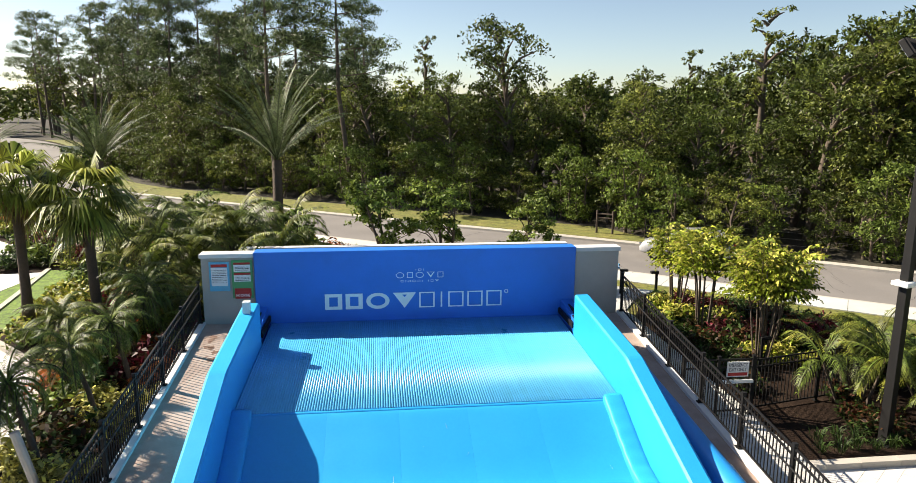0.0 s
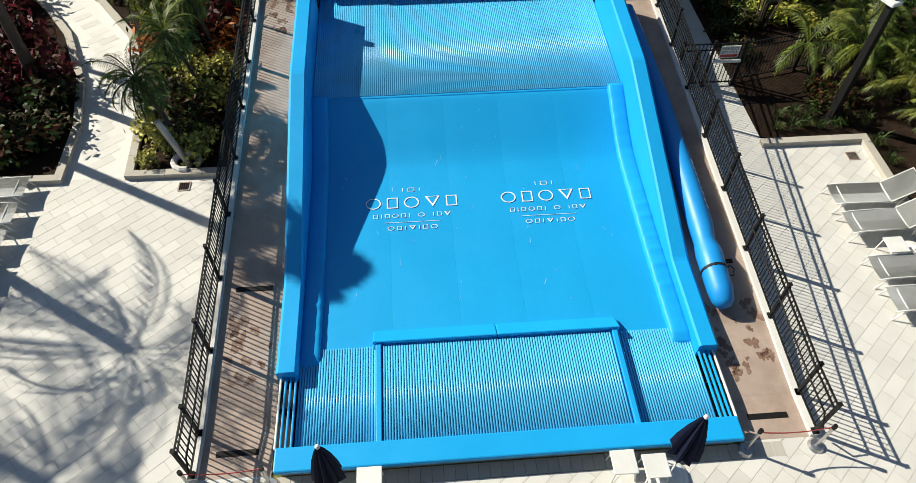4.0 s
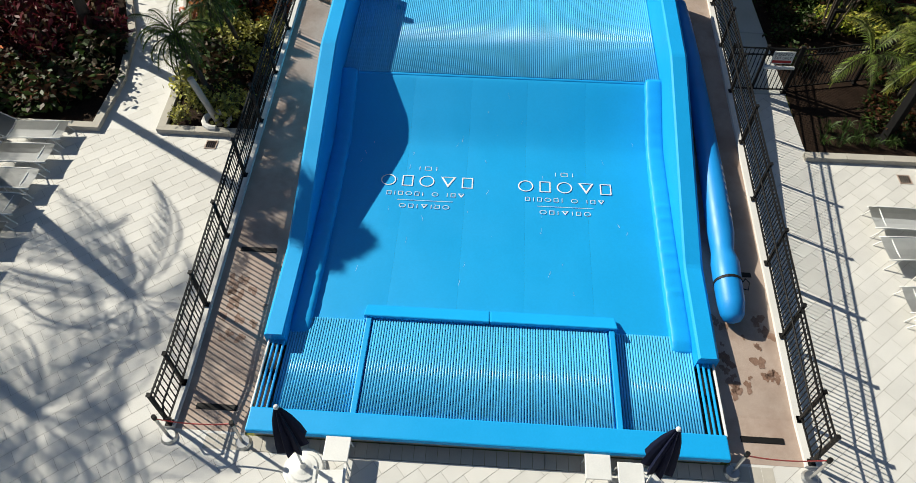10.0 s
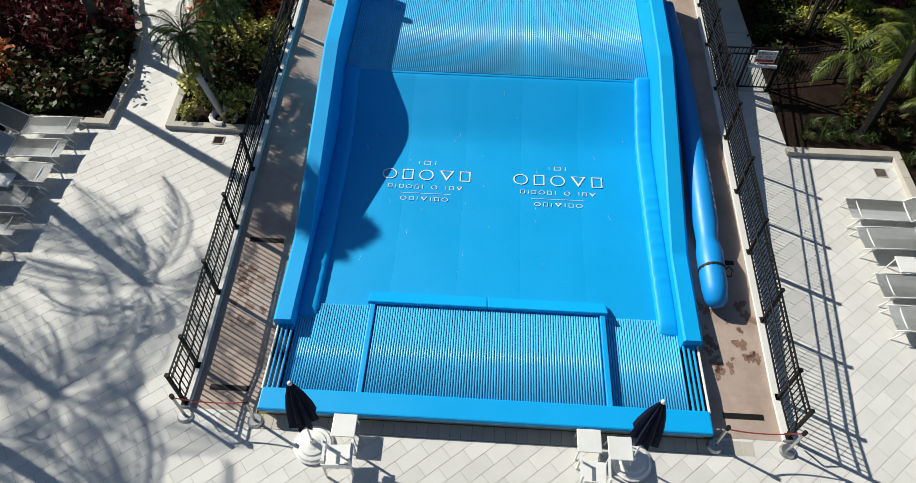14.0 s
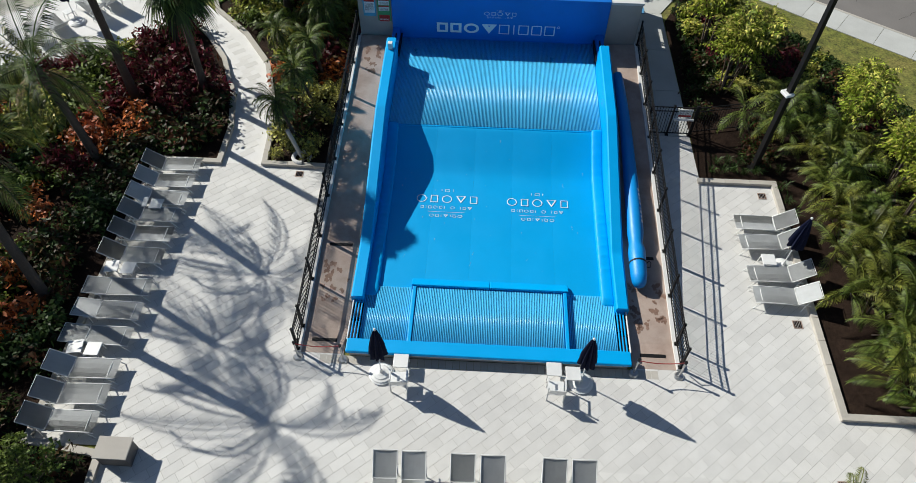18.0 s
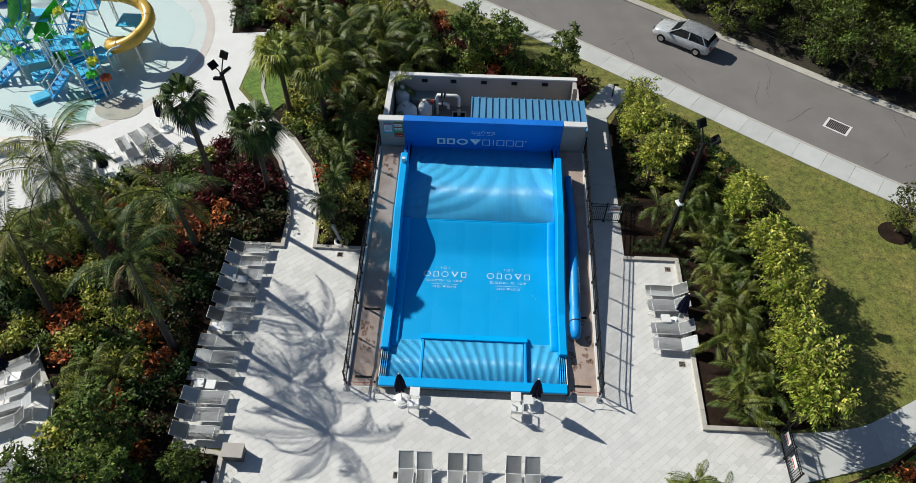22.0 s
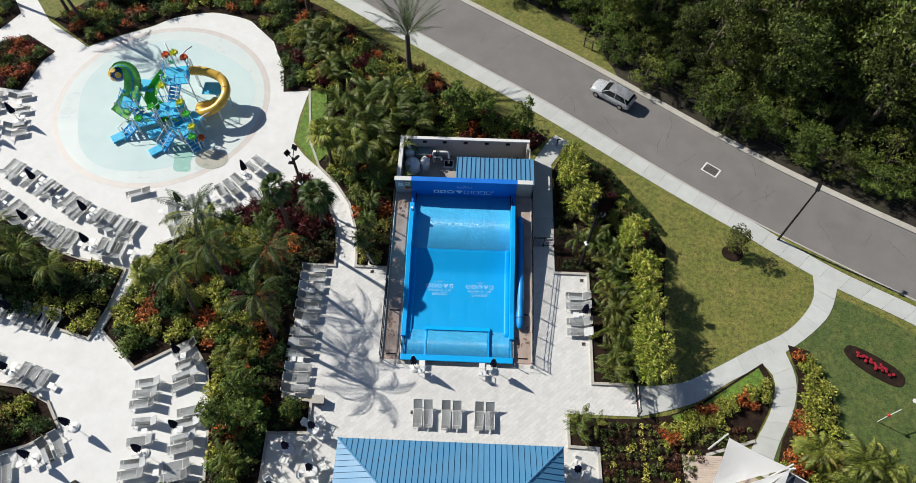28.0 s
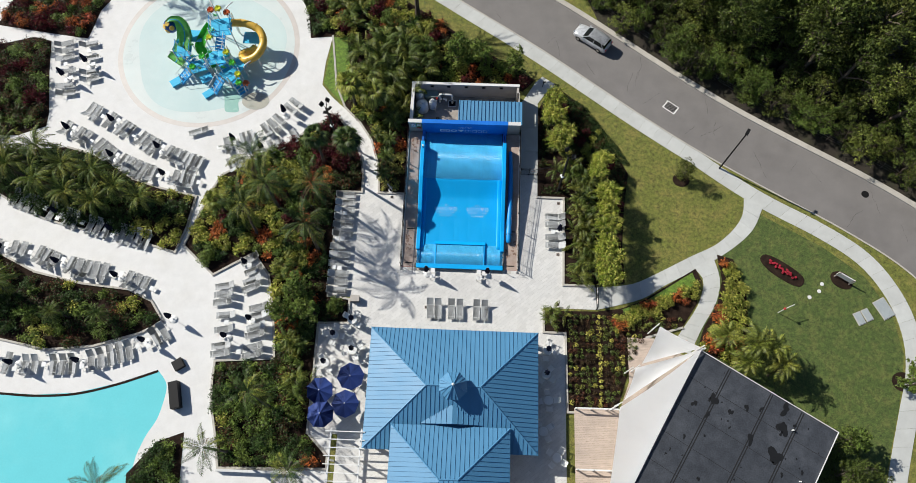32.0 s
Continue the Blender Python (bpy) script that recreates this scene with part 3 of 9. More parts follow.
# ---------------------------------------------------------------- planting beds with block kerbs
BEDS = {
    "palm": [(-13.75, 8.6), (-11.16, 8.57), (-11.21, 10.65), (-11.67, 12.83), (-12.77, 15.4), (-13.95, 17.11), (-15.09, 18.38), (-17.3, 16.6), (-19.78, 14.78), (-24, 12.2), (-27.16, 10.07), (-28.13, 7.88), (-29.99, 1.58),
             (-26.27, -1.6), (-22.23, 0.99), (-20.32, -1.38), (-19.32, -5.19), (-18.56, -10.3), (-24.6, -10.75), (-24.55, -12.9), (-24.3, -15.01), (-23.45, -17.9), (-22.7, -21.1), (-12.1, -20.8), (-12.14, -19.58),
             (-14.35, -17.46), (-14.35, -11.71), (-14.44, -6.4), (-11.3, -6.3), (-11.43, -3.75), (-13.75, -3.45)],
    "fence": [(-9.3, 8.6), (-6.4, 8.55), (-6.4, 16.2), (-6.4, 22.2), (6.6, 22.2), (8.1, 23.8), (3.0, 27.0), (-7.2, 34.2), (-16, 41), (-24.7, 39.2), (-21.5, 36), (-19.7, 32), (-19.2, 28.8), (-16.5, 29.1), (-15.9, 25.5),
              (-15.4, 22.3), (-14.1, 19.3), (-12.2, 17.4), (-10.65, 15.15), (-9.7, 12.2), (-9.4, 10.0)],
    "hedge": [(8.35, 8.65), (11.25, 8.65), (11.1, -1.35), (14.4, -1.35), (17.6, -0.9), (17.5, 3.5), (17.9, 8), (18.5, 11.9), (17.2, 14.4), (13.9, 20.2), (11.0, 22.6), (9.7, 22.3), (8.45, 19.8), (8.4, 11)],
    "south": [(9.0, -4.2), (14.5, -4.1), (17, -3.7), (19.4, -2.75), (22, -1.05), (25.2, 1.0), (25.75, -0.3), (25.0, -2.9), (23.3, -5.5), (19.5, -6.7), (17.5, -10.5), (16.2, -14.4), (11.35, -14.5), (11.25, -6.55), (9.0, -6.5)],
    "branch": [(27.6, 2.7), (29.3, 2.2), (30.3, -1.5), (30.2, -5.5), (28.6, -9.0), (24.6, -8.0), (25.6, -5.3), (27.2, -2.8), (27.9, -0.2)],
    "island": [(-54, -1.0), (-49.85, -0.04), (-45.5, -2.0), (-40.17, -3.1), (-35.04, -3.56), (-32.3, -4.74), (-30.66, -6.88), (-32.86, -8.2), (-37.44, -9.73), (-42.2, -10.28), (-47.34, -9.37), (-54, -8)],
    "grove": [(-60, 9), (-51.98, 7.0), (-47.19, 4.5), (-42.97, 3.3), (-36.95, 2.4), (-30.8, 0.74), (-30.02, 3.61), (-29.6, 7.4), (-34.0, 8.3), (-37.2, 9.3), (-41.0, 11.8), (-45.5, 13.0), (-49.5, 12.6), (-60, 12.3)],
    "north_rim": [(-16.2, 41.2), (-24.6, 39.3), (-29, 40.4), (-33.1, 39.4), (-35.4, 37.9), (-38.0, 36.6), (-41.5, 34.6), (-46.6, 38.3), (-43.8, 41.4), (-38.0, 45.0), (-40, 49), (-36, 53), (-27, 47.5)],
    "north": [(-52.0, 36.6), (-50.6, 39.2), (-53.5, 43.5), (-58, 47), (-63, 42), (-59, 36.4)],
    "north_island": [(-50.4, 28.3), (-46.4, 27.8), (-46.1, 29.4), (-45.7, 31.9), (-44.8, 33.5), (-48.6, 35.9), (-51.3, 34.6), (-57, 33.6), (-58, 29.4)],
    "north_west": [(-50.8, 27.3), (-50.0, 22.9), (-48.7, 17.4), (-48.6, 15.6), (-51.7, 14.3), (-62, 14.0), (-62, 27.0), (-57, 26.6), (-53, 27.8)],
    "corner": [(-31.5, -22), (-29.0, -18.87), (-26.55, -17.9), (-25.9, -26), (-31, -26)],
}
for key, outline in BEDS.items():
    bm = bmesh.new()
    slab(bm, outline, -0.2, 0.02)
    ob = solo("planting_bed", bm, M["mulch"], "planting bed of dark brown bark mulch", "planting bed", kind="structure")
    if key in ("palm", "fence", "hedge", "island", "grove", "south"):
        root = thing("bed_kerb", "low pale block kerb edging a planting bed", "kerb", kind="structure")
        n = len(outline)
        wanted = {"palm": range(0, 31), "fence": list(range(13, 21)) + [0], "hedge": [0, 1, 2], "island": range(1, 11), "grove": range(1, 11), "south": [8, 11, 12, 13, 14]}[key]
        cx, cy = sum(p[0] for p in outline) / n, sum(p[1] for p in outline) / n
        for i in wanted:
            a, c = Vector(outline[i % n]), Vector(outline[(i + 1) % n])
            d = (c - a).length
            k = max(1, round(d / 0.9))
            ang = math.degrees(math.atan2(c.y - a.y, c.x - a.x))
            for j in range(k):
                b = bmesh.new()
                box(b, 0.006 if j else -0.11, d / k - 0.006, -0.11, 0.11, -0.15, 0.15 if j else 0.147)
                p = a.lerp(c, j / k)
                o = part("kerb_block", b, M["kerb"], root)
                o.matrix_basis = pose(p.x, p.y, 0, rz=ang)

# ---------------------------------------------------------------- walls and strips beside the wave tank
def strip_z(y):
    """Height of the sloping brown side strips."""
    return max(0.0, min(1.5, 1.5 * (y - 1.0) / 14.6))


for sgn in (-1, 1):
    xa, xb = sgn * 4.74, sgn * 6.15
    bm = bmesh.new()
    ys = [0.05, 1.0, 4, 8, 12, 15.6]
    ribbon(bm, [(xa, y) for y in ys], [(xb, y) for y in ys], -0.2, 0.0)
    for v in bm.verts:
        if v.co.z > -0.1:
            v.co.z = strip_z(v.co.y) + 0.004
    solo("side_strip", bm, M["brown"], "sloping brown stained concrete strip beside the wave pool", "walkway", kind="structure")
    bm = bmesh.new()
    ribbon(bm, [(sgn * 6.15, y) for y in ys], [(sgn * 6.38, y) for y in ys], -0.2, 0.0)
    for v in bm.verts:
        if v.co.z > -0.1:
            v.co.z = strip_z(v.co.y) + 0.09
    solo("fence_plinth", bm, M["concrete"], "pale concrete plinth under the railing", "plinth", kind="structure")
    for y in (0.55, 4.35):
        b = bmesh.new()
        box(b, -0.42, 0.42, -0.06, 0.06, -0.01, 0.012)
        solo("slot_drain", b, M["black_metal"], "dark slot drain set in the brown strip", "drain", at=pose(sgn * 5.45, y, strip_z(y) + 0.008))
# ---------------------------------------------------------------- the wave machine
tank = thing("surf_simulator", "bright blue padded surf simulator pool, drained and dry", "surf simulator")


def pad_z(y):
    return float(np.interp(y, [2.0, 4.3, 9.8, 13.9], [0.55, 0.62, 2.3, 2.6]))


def ride_z(y):
    return float(np.interp(y, [2.7, 4.0, 5.3, 6.2, 7.0, 7.7, 8.1, 8.5, 9.3, 9.7, 9.88, 10.02, 10.12], [0.14, 0.17, 0.22, 0.28, 0.34, 0.40, 0.46, 0.60, 0.95, 1.13, 1.21, 1.25, 1.20]))


# ride membrane in five welded lengths
edges = [-3.92, -2.3, -0.75, 0.75, 2.3, 3.92]
for x0, x1 in zip(edges, edges[1:]):
    bm = bmesh.new()
    ys = [2.7 + 0.12 * i for i in range(58)] + [9.62, 9.7, 9.78, 9.85, 9.92, 9.98, 10.03, 10.08, 10.12]
    rows = []
    for y in ys:
        rows.append([bm.verts.new((x, y, (ride_z(y - 0.12) + 2 * ride_z(y) + ride_z(min(y + 0.12, 10.12))) / 4 + 0.006 * math.sin(y * 1.7 + x) * math.sin(x * 1.3) * (y < 8.5) + (0.0 if 0 < k < 5 else -0.0008))) for k, x in enumerate([x0 + 0.0005, x0 + 0.02, x0 + (x1 - x0) * 0.35, x0 + (x1 - x0) * 0.65, x1 - 0.02, x1 - 0.0005])])
    for r, s in zip(rows, rows[1:]):
        for k in range(5):
            bm.faces.new((r[k], r[k + 1], s[k + 1], s[k]))
    part("ride_membrane", bm, M["blue_mat"], tank, "smooth blue ride membrane", smooth=True)
# rounded roll on the crest
bm = bmesh.new()
tube(bm, [(-4.31 + 8.62 * i / 24, 9.99, 1.186 + 0.003 * math.sin(i * 1.9)) for i in range(25)], 0.062, 12)
part("crest_roll", bm, M["blue"], tank, "rounded blue roll along the crest", smooth=True)

# soft bolsters along both sides of the ride
for sgn in (-1, 1):
    bm = bmesh.new()
    rows = []
    for i in range(121):
        y = 2.3 + 7.66 * i / 120
        t = min(1.0, 0.35 + i / 6)
        w = 0.45 if i else 0.36
        crease = 0.004 * math.sin(i * 1.15) + (0.022 * max(0, math.sin(i * 0.83 + math.sin(i * 0.31))) ** 4 if 22 < i < 76 else 0)
        prof = []
        for k in range(11):
            a = math.pi * k / 10
            x = sgn * (4.325 - w / 2 - math.cos(a) * w / 2 + (0.005 * math.sin(i * 0.9) if k < 5 else 0))
            z = max(ride_z(max(y, 2.7)), 0.12) - 0.02 + (0.02 + 0.16 * t) * math.sin(a) ** 0.25 + crease * math.sin(a)
            prof.append(bm.verts.new((x, y, z)))
        rows.append(prof)
    for r, s in zip(rows, rows[1:]):
        for k in range(10):
            bm.faces.new((r[k], r[k + 1], s[k + 1], s[k]))
    bm.faces.new(rows[0])
    bm.faces.new(rows[-1])
    bmesh.ops.recalc_face_normals(bm, faces=bm.faces[:])
    part("side_bolster", bm, M["blue"], tank, "soft blue bolster with creases", smooth=True)

    # padded side wall
    bm = bmesh.new()
    rows = []
    for y in [2.0, 2.03, 3.2, 4.25, 4.35, 6, 8, 9.75, 9.85, 11.5, 13.87, 13.9]:
        zt = pad_z(y)
        e = 0.035 if 2.02 < y < 13.88 else 0.0
        zb = 0.3 if y < 4 else (min(strip_z(y), zt - 0.4) if y < 16 else 0)
        zb = min(zb, zt - 0.35)
        zi = min(zb, ride_z(max(2.7, y)) - 0.03) if y < 10 else min(zb, 1.2)
        pts = [(4.30, zi), (4.30, zt - 0.05), (4.30 + 0.04, zt), (4.71 - 0.04, zt), (4.73, zt - 0.05), (4.73, zb)]
        rows.append([bm.verts.new((sgn * x, y, z)) for x, z in pts])
    for r, s in zip(rows, rows[1:]):
        for k in range(5):
            bm.faces.new((r[k], r[k + 1], s[k + 1], s[k]))
    bm.faces.new(rows[0])
    bm.faces.new(rows[-1])
    bmesh.ops.recalc_face_normals(bm, faces=bm.faces[:])
    part("side_pad", bm, M["blue"], tank, "padded blue side wall")
    # body of the side under the pad
    bm = bmesh.new()
    vs = box(bm, sgn * 4.36 if sgn > 0 else -4.68, sgn * 4.68 if sgn > 0 else -4.36, 2.2, 15.6, -0.1, 0.2)
    for v in vs:
        if v.co.z > 0.1:
            v.co.z = 0.35 if v.co.y < 5 else 2.0
    part("side_body", bm, M["blue_wall"], tank)
    # open louvres over a dark channel in front of the pad
    bm = bmesh.new()
    box(bm, min(sgn * 4.34, sgn * 4.70), max(sgn * 4.34, sgn * 4.70), 0.43, 2.19, -0.05, 0.06)
    part("channel", bm, M["black_metal"], tank, "dark open drain channel")
    for k in range(4):
        bm = bmesh.new()
        x = sgn * (4.335 + 0.105 * k)
        box(bm, x - 0.02, x + 0.02, 0.43, 2.19, 0.27, 0.335, bevel=0.01)
        part("louvre", bm, M["blue" if k < 3 else "white_metal"], tank)
    for y in (0.45, 1.3, 2.1):
        bm = bmesh.new()
        box(bm, min(sgn * 4.33, sgn * 4.66), max(sgn * 4.33, sgn * 4.66), y, y + 0.04, 0.05, 0.27)
        part("louvre_bracket", bm, M["black_metal"], tank)
    bm = bmesh.new()
    for k in range(3):
        box(bm, sgn * (4.30 + 0.10 * k) - 0.03, sgn * (4.30 + 0.10 * k) + 0.03, 13.95, 15.5, 1.6 + 0.1 * k, 1.75 + 0.1 * k)
    part("side_grille", bm, M["black_metal"], tank, "dark slotted grille beside the back wall")

# grates: front left, middle, right and the back deck
def grate(x0, x1, y0, y1, za, zb, pitch, w, label):
    g = bmesh.new()
    n = int((x1 - x0) / pitch)
    off = ((x1 - x0) - n * pitch) / 2 + pitch / 2
    for i in range(n):
        x = x0 + off + i * pitch
        prof = [(-0.5, -0.032), (-0.5, -0.014), (-0.4, -0.006), (-0.2, -0.001), (0.0, 0.0), (0.2, -0.001), (0.4, -0.006), (0.5, -0.014), (0.5, -0.032)]
        a = [g.verts.new((x + w * u, y0, za + d)) for u, d in prof]
        c = [g.verts.new((x + w * u, y1, zb + d)) for u, d in prof]
        for k in range(8):
            g.faces.new((a[k], a[k + 1], c[k + 1], c[k]))
        g.faces.new(a[::-1])
        g.faces.new(c)
    o = part("grate", g, M["blue_slat"], tank, label, smooth=True)
    o["kind"] = "stuff"
    # solid block close under the slats; its dark blue stands in for gap shade
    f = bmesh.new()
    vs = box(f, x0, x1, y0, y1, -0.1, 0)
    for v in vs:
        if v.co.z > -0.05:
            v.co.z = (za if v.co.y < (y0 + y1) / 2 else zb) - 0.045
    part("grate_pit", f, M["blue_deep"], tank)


grate(-4.30, -2.66, 0.40, 2.70, 0.20, 0.20, 0.0565, 0.044, "blue slatted grate")
grate(-2.54, 2.54, 0.40, 2.68, 0.37, 0.37, 0.0565, 0.044, "blue slatted grate")
grate(2.66, 4.30, 0.40, 2.70, 0.20, 0.20, 0.0565, 0.044, "blue slatted grate")
grate(-4.30, 4.30, 10.02, 15.62, 1.27, 1.50, 0.0565, 0.050, "blue slatted back grate")
for sgn in (-1, 1):
    bm = bmesh.new()
    box(bm, sgn * 2.60 - 0.06, sgn * 2.60 + 0.06, 0.40, 2.66, 0.0, 0.41, bevel=0.015)
    part("divider", bm, M["blue"], tank, "blue padded divider bar")
for x0, x1 in ((-2.72, -0.006), (0.006, 2.72)):
    # a sloping lid over a thinner lip
    bm = bmesh.new()
    vs = box(bm, x0, x1, 2.64, 3.06, 0.26, 0.47, bevel=0.025)
    for v in vs:
        if v.co.y > 2.9:
            v.co.z -= 0.20 if v.co.z > 0.36 else 0.08
    pad = part("sluice_pad", bm, M["blue"], tank, "padded sluice cover")
    bm = bmesh.new()
    box(bm, x0 + 0.012, x1 - 0.012, 2.615, 2.75, 0.15, 0.352, bevel=0.012)
    part("lip", bm, M["blue"], pad, "thin welded lip under the cover")
bm = bmesh.new()
box(bm, -4.62, 4.62, -0.08, 0.42, 0.29, 0.44, bevel=0.03)
part("front_pad", bm, M["blue"], tank, "long padded front beam")
bm = bmesh.new()
box(bm, -4.57, 4.57, -0.05, 0.34, 0.245, 0.289)
part("pad_base", bm, M["white_metal"], tank, "white edge strip under the front pad")
bm = bmesh.new()
box(bm, -4.55, 4.55, 0.03, 0.36, -0.1, 0.244)
part("front_beam", bm, M["stucco"], tank, "grey concrete beam under the front pad")
bm = bmesh.new()
tube(bm, [(-4.5, 13.2, 2.55), (-4.5, 13.2, 2.85)], 0.13, 4)
part("sensor_box", bm, M["white_metal"], tank, "small white box on the side pad")

# back wall with lettering, notices
wall = thing("wall_north", "tall stucco back wall painted blue in the middle", "wall", kind="structure")
bm = bmesh.new()
box(bm, -6.18, 6.15, 15.66, 15.98, -0.2, 3.46)
part("wall_body", bm, M["stucco"], wall)
bm = bmesh.new()
box(bm, -6.22, -4.72, 15.60, 16.04, 3.46, 3.58, bevel=0.01)
box(bm, 4.80, 6.19, 15.60, 16.04, 3.46, 3.58, bevel=0.01)
part("wall_cap", bm, M["concrete"], wall, "pale concrete wall cap")
bm = bmesh.new()
box(bm, -4.70, 4.78, 15.55, 16.05, 1.2, 3.62, bevel=0.03)
part("painted_panel", bm, M["blue_wall"], wall, "smooth blue painted panel")


def text(body, name, x, y, z, size, width, rx, rz, mat, parent, label, thick=0.004, height=None):
    """Flat lettering fitted to a width, each letter a piece of its own."""
    cu = bpy.data.curves.new(name, "FONT")
    cu.body, cu.size, cu.extrude, cu.align_x, cu.align_y = body, 1.0, thick, "CENTER", "CENTER"
    cu.resolution_u = 3
    tmp = bpy.data.objects.new(name, cu)
    scene.collection.objects.link(tmp)
    dg = bpy.context.evaluated_depsgraph_get()
    me = bpy.data.meshes.new_from_object(tmp.evaluated_get(dg))
    bpy.data.objects.remove(tmp)
    co = np.array([v.co for v in me.vertices])
    lo, hi = co.min(0), co.max(0)
    b = bmesh.new()
    b.from_mesh(me)
    bpy.data.meshes.remove(me)
    for v in b.verts:
        v.co.x = (v.co.x - (lo[0] + hi[0]) / 2) * width / (hi[0] - lo[0])
        v.co.y = (v.co.y - (lo[1] + hi[1]) / 2) * (height or size) / (hi[1] - lo[1])
    left = set(b.verts)
    while left:
        todo, isle = [left.pop()], []
        while todo:
            v = todo.pop()
            isle.append(v)
            for e in v.link_edges:
                w = e.other_vert(v)
                if w in left:
                    left.remove(w)
                    todo.append(w)
        g = bmesh.new()
        at = {v: g.verts.new(v.co) for v in isle}
        for f in {f for v in isle for f in v.link_faces}:
            g.faces.new([at[v] for v in f.verts])
        o = part("letter", g, M[mat], parent, label)
        o.matrix_basis = pose(x, y, z, rx, 0, rz)


def mark_row(parent, shapes, x0, x1, h, stroke, m, mat="white_paint", gap=0.3):
    """A maker's mark kept as plain geometry of its size and weight: o ring, b hollow block, v hollow wedge, i bar, a blank for a space."""
    wide = {"o": 1.1, "b": 0.8, "v": 1.1, "i": 0.3, " ": 0.5}
    u = (x1 - x0) / (sum(wide[c] for c in shapes) + gap * (len(shapes) - 1))
    x = x0
    for c in shapes:
        a, e = x, x + wide[c] * u
        cx, w = (a + e) / 2, e - a
        x = e + gap * u
        if c == " ":
            continue
        b = bmesh.new()
        if c == "i":
            box(b, cx - stroke / 2, cx + stroke / 2, -h / 2, h / 2, 0, 0.006)
        else:
            if c == "o":
                ring = [(w / 2 * math.cos(k * math.pi / 12), h * 0.52 * math.sin(k * math.pi / 12)) for k in range(24)]
                hole = [(p * (1 - 2 * stroke / w), q * (1 - 1.5 * stroke / h)) for p, q in ring]
            elif c == "b":
                ring = [(-w / 2, -h / 2), (w / 2, -h / 2), (w / 2, h / 2), (-w / 2, h / 2)]
                hole = [(p * (1 - 2 * stroke / w), q * (1 - 1.5 * stroke / h)) for p, q in ring]
            else:
                ring = [(0, -h / 2), (w / 2, h / 2), (-w / 2, h / 2)]
                k = max(0.2, 1 - 3.4 * stroke / h)
                hole = [(p * k, (q - h / 6) * k + h / 6 + 0.6 * stroke) for p, q in ring]
                hole = [(p, min(q, h / 2 - stroke * 0.5)) for p, q in hole]
            n = len(ring)
            loops = [[b.verts.new((cx + p, q, z)) for p, q in pts] for pts, z in ((ring, 0.0), (ring, 0.006), (hole, 0.006), (hole, 0.0))]
            for r, s_ in zip(loops, loops[1:]):
                for j in range(n):
                    b.faces.new((r[j], r[(j + 1) % n], s_[(j + 1) % n], s_[j]))
        part("mark", b, M[mat], parent, "plain white shape of a painted mark").matrix_basis = m


mark_row(wall, "bbov", -2.72, -0.05, 0.47, 0.125, pose(0, 15.535, 2.10, 90), gap=0.16)
mark_row(wall, "bibbb", 0.04, 2.52, 0.47, 0.045, pose(0, 15.535, 2.10, 90), gap=0.2)
mark_row(wall, "o", 2.6, 2.72, 0.12, 0.02, pose(0, 15.535, 2.3, 90))


# ---------------------------------------------------------------- marks on the ride and wall
def ride_mark(shapes, x, y, w, h, stroke):
    s = (ride_z(y + 0.1) - ride_z(y - 0.1)) / 0.2
    mark_row(tank, shapes, -w / 2, w / 2, h, stroke, pose(x, y, ride_z(y) + 0.004 + 0.02 * h, math.degrees(math.atan(s))), gap=0.45)


for cx in (-1.74, 1.74):
    ride_mark("ibi", cx, 7.24, 0.50, 0.12, 0.014)
    ride_mark("obovb", cx, 6.82, 2.34, 0.34, 0.030)
    ride_mark("bibobi o ibv", cx, 6.41, 1.96, 0.12, 0.014)
    b = bmesh.new()
    box(b, -0.7, 0.7, -0.005, 0.005, 0, 0.004)
    part("mark", b, M["white_paint"], tank, "white printed rule").matrix_basis = pose(cx, 6.20, ride_z(6.20) + 0.006, 6)
    ride_mark("obivibo", cx, 6.02, 1.25, 0.12, 0.014)
mark_row(wall, "ibi", -0.07, 0.19, 0.06, 0.010, pose(0, 15.54, 3.02, 90), gap=0.5)
mark_row(wall, "obovb", -0.64, 0.76, 0.17, 0.019, pose(0, 15.54, 2.86, 90), gap=0.4)
mark_row(wall, "bibobi ibv", -0.5, 0.62, 0.06, 0.009, pose(0, 15.54, 2.68, 90), gap=0.5)


def board(name, label, x, y, z, w, h, base, rows, parent=None, rz=0, rx=90):
    """A flat notice: a coloured sheet with paler fields and bars of unreadable writing."""
    root = thing(name, label, "sign", at=pose(x, y, z, 0, 0, rz))
    b = bmesh.new()
    box(b, -w / 2, w / 2, -0.012, 0.012, -h / 2, h / 2)
    part("sheet", b, M[base], root)
    for u0, u1, v0, v1, mat in rows:
        b = bmesh.new()
        box(b, -w / 2 + u0 * w, -w / 2 + u1 * w, -0.02, -0.011, h / 2 - v1 * h, h / 2 - v0 * h)
        part("field", b, M[mat], root)
    return root


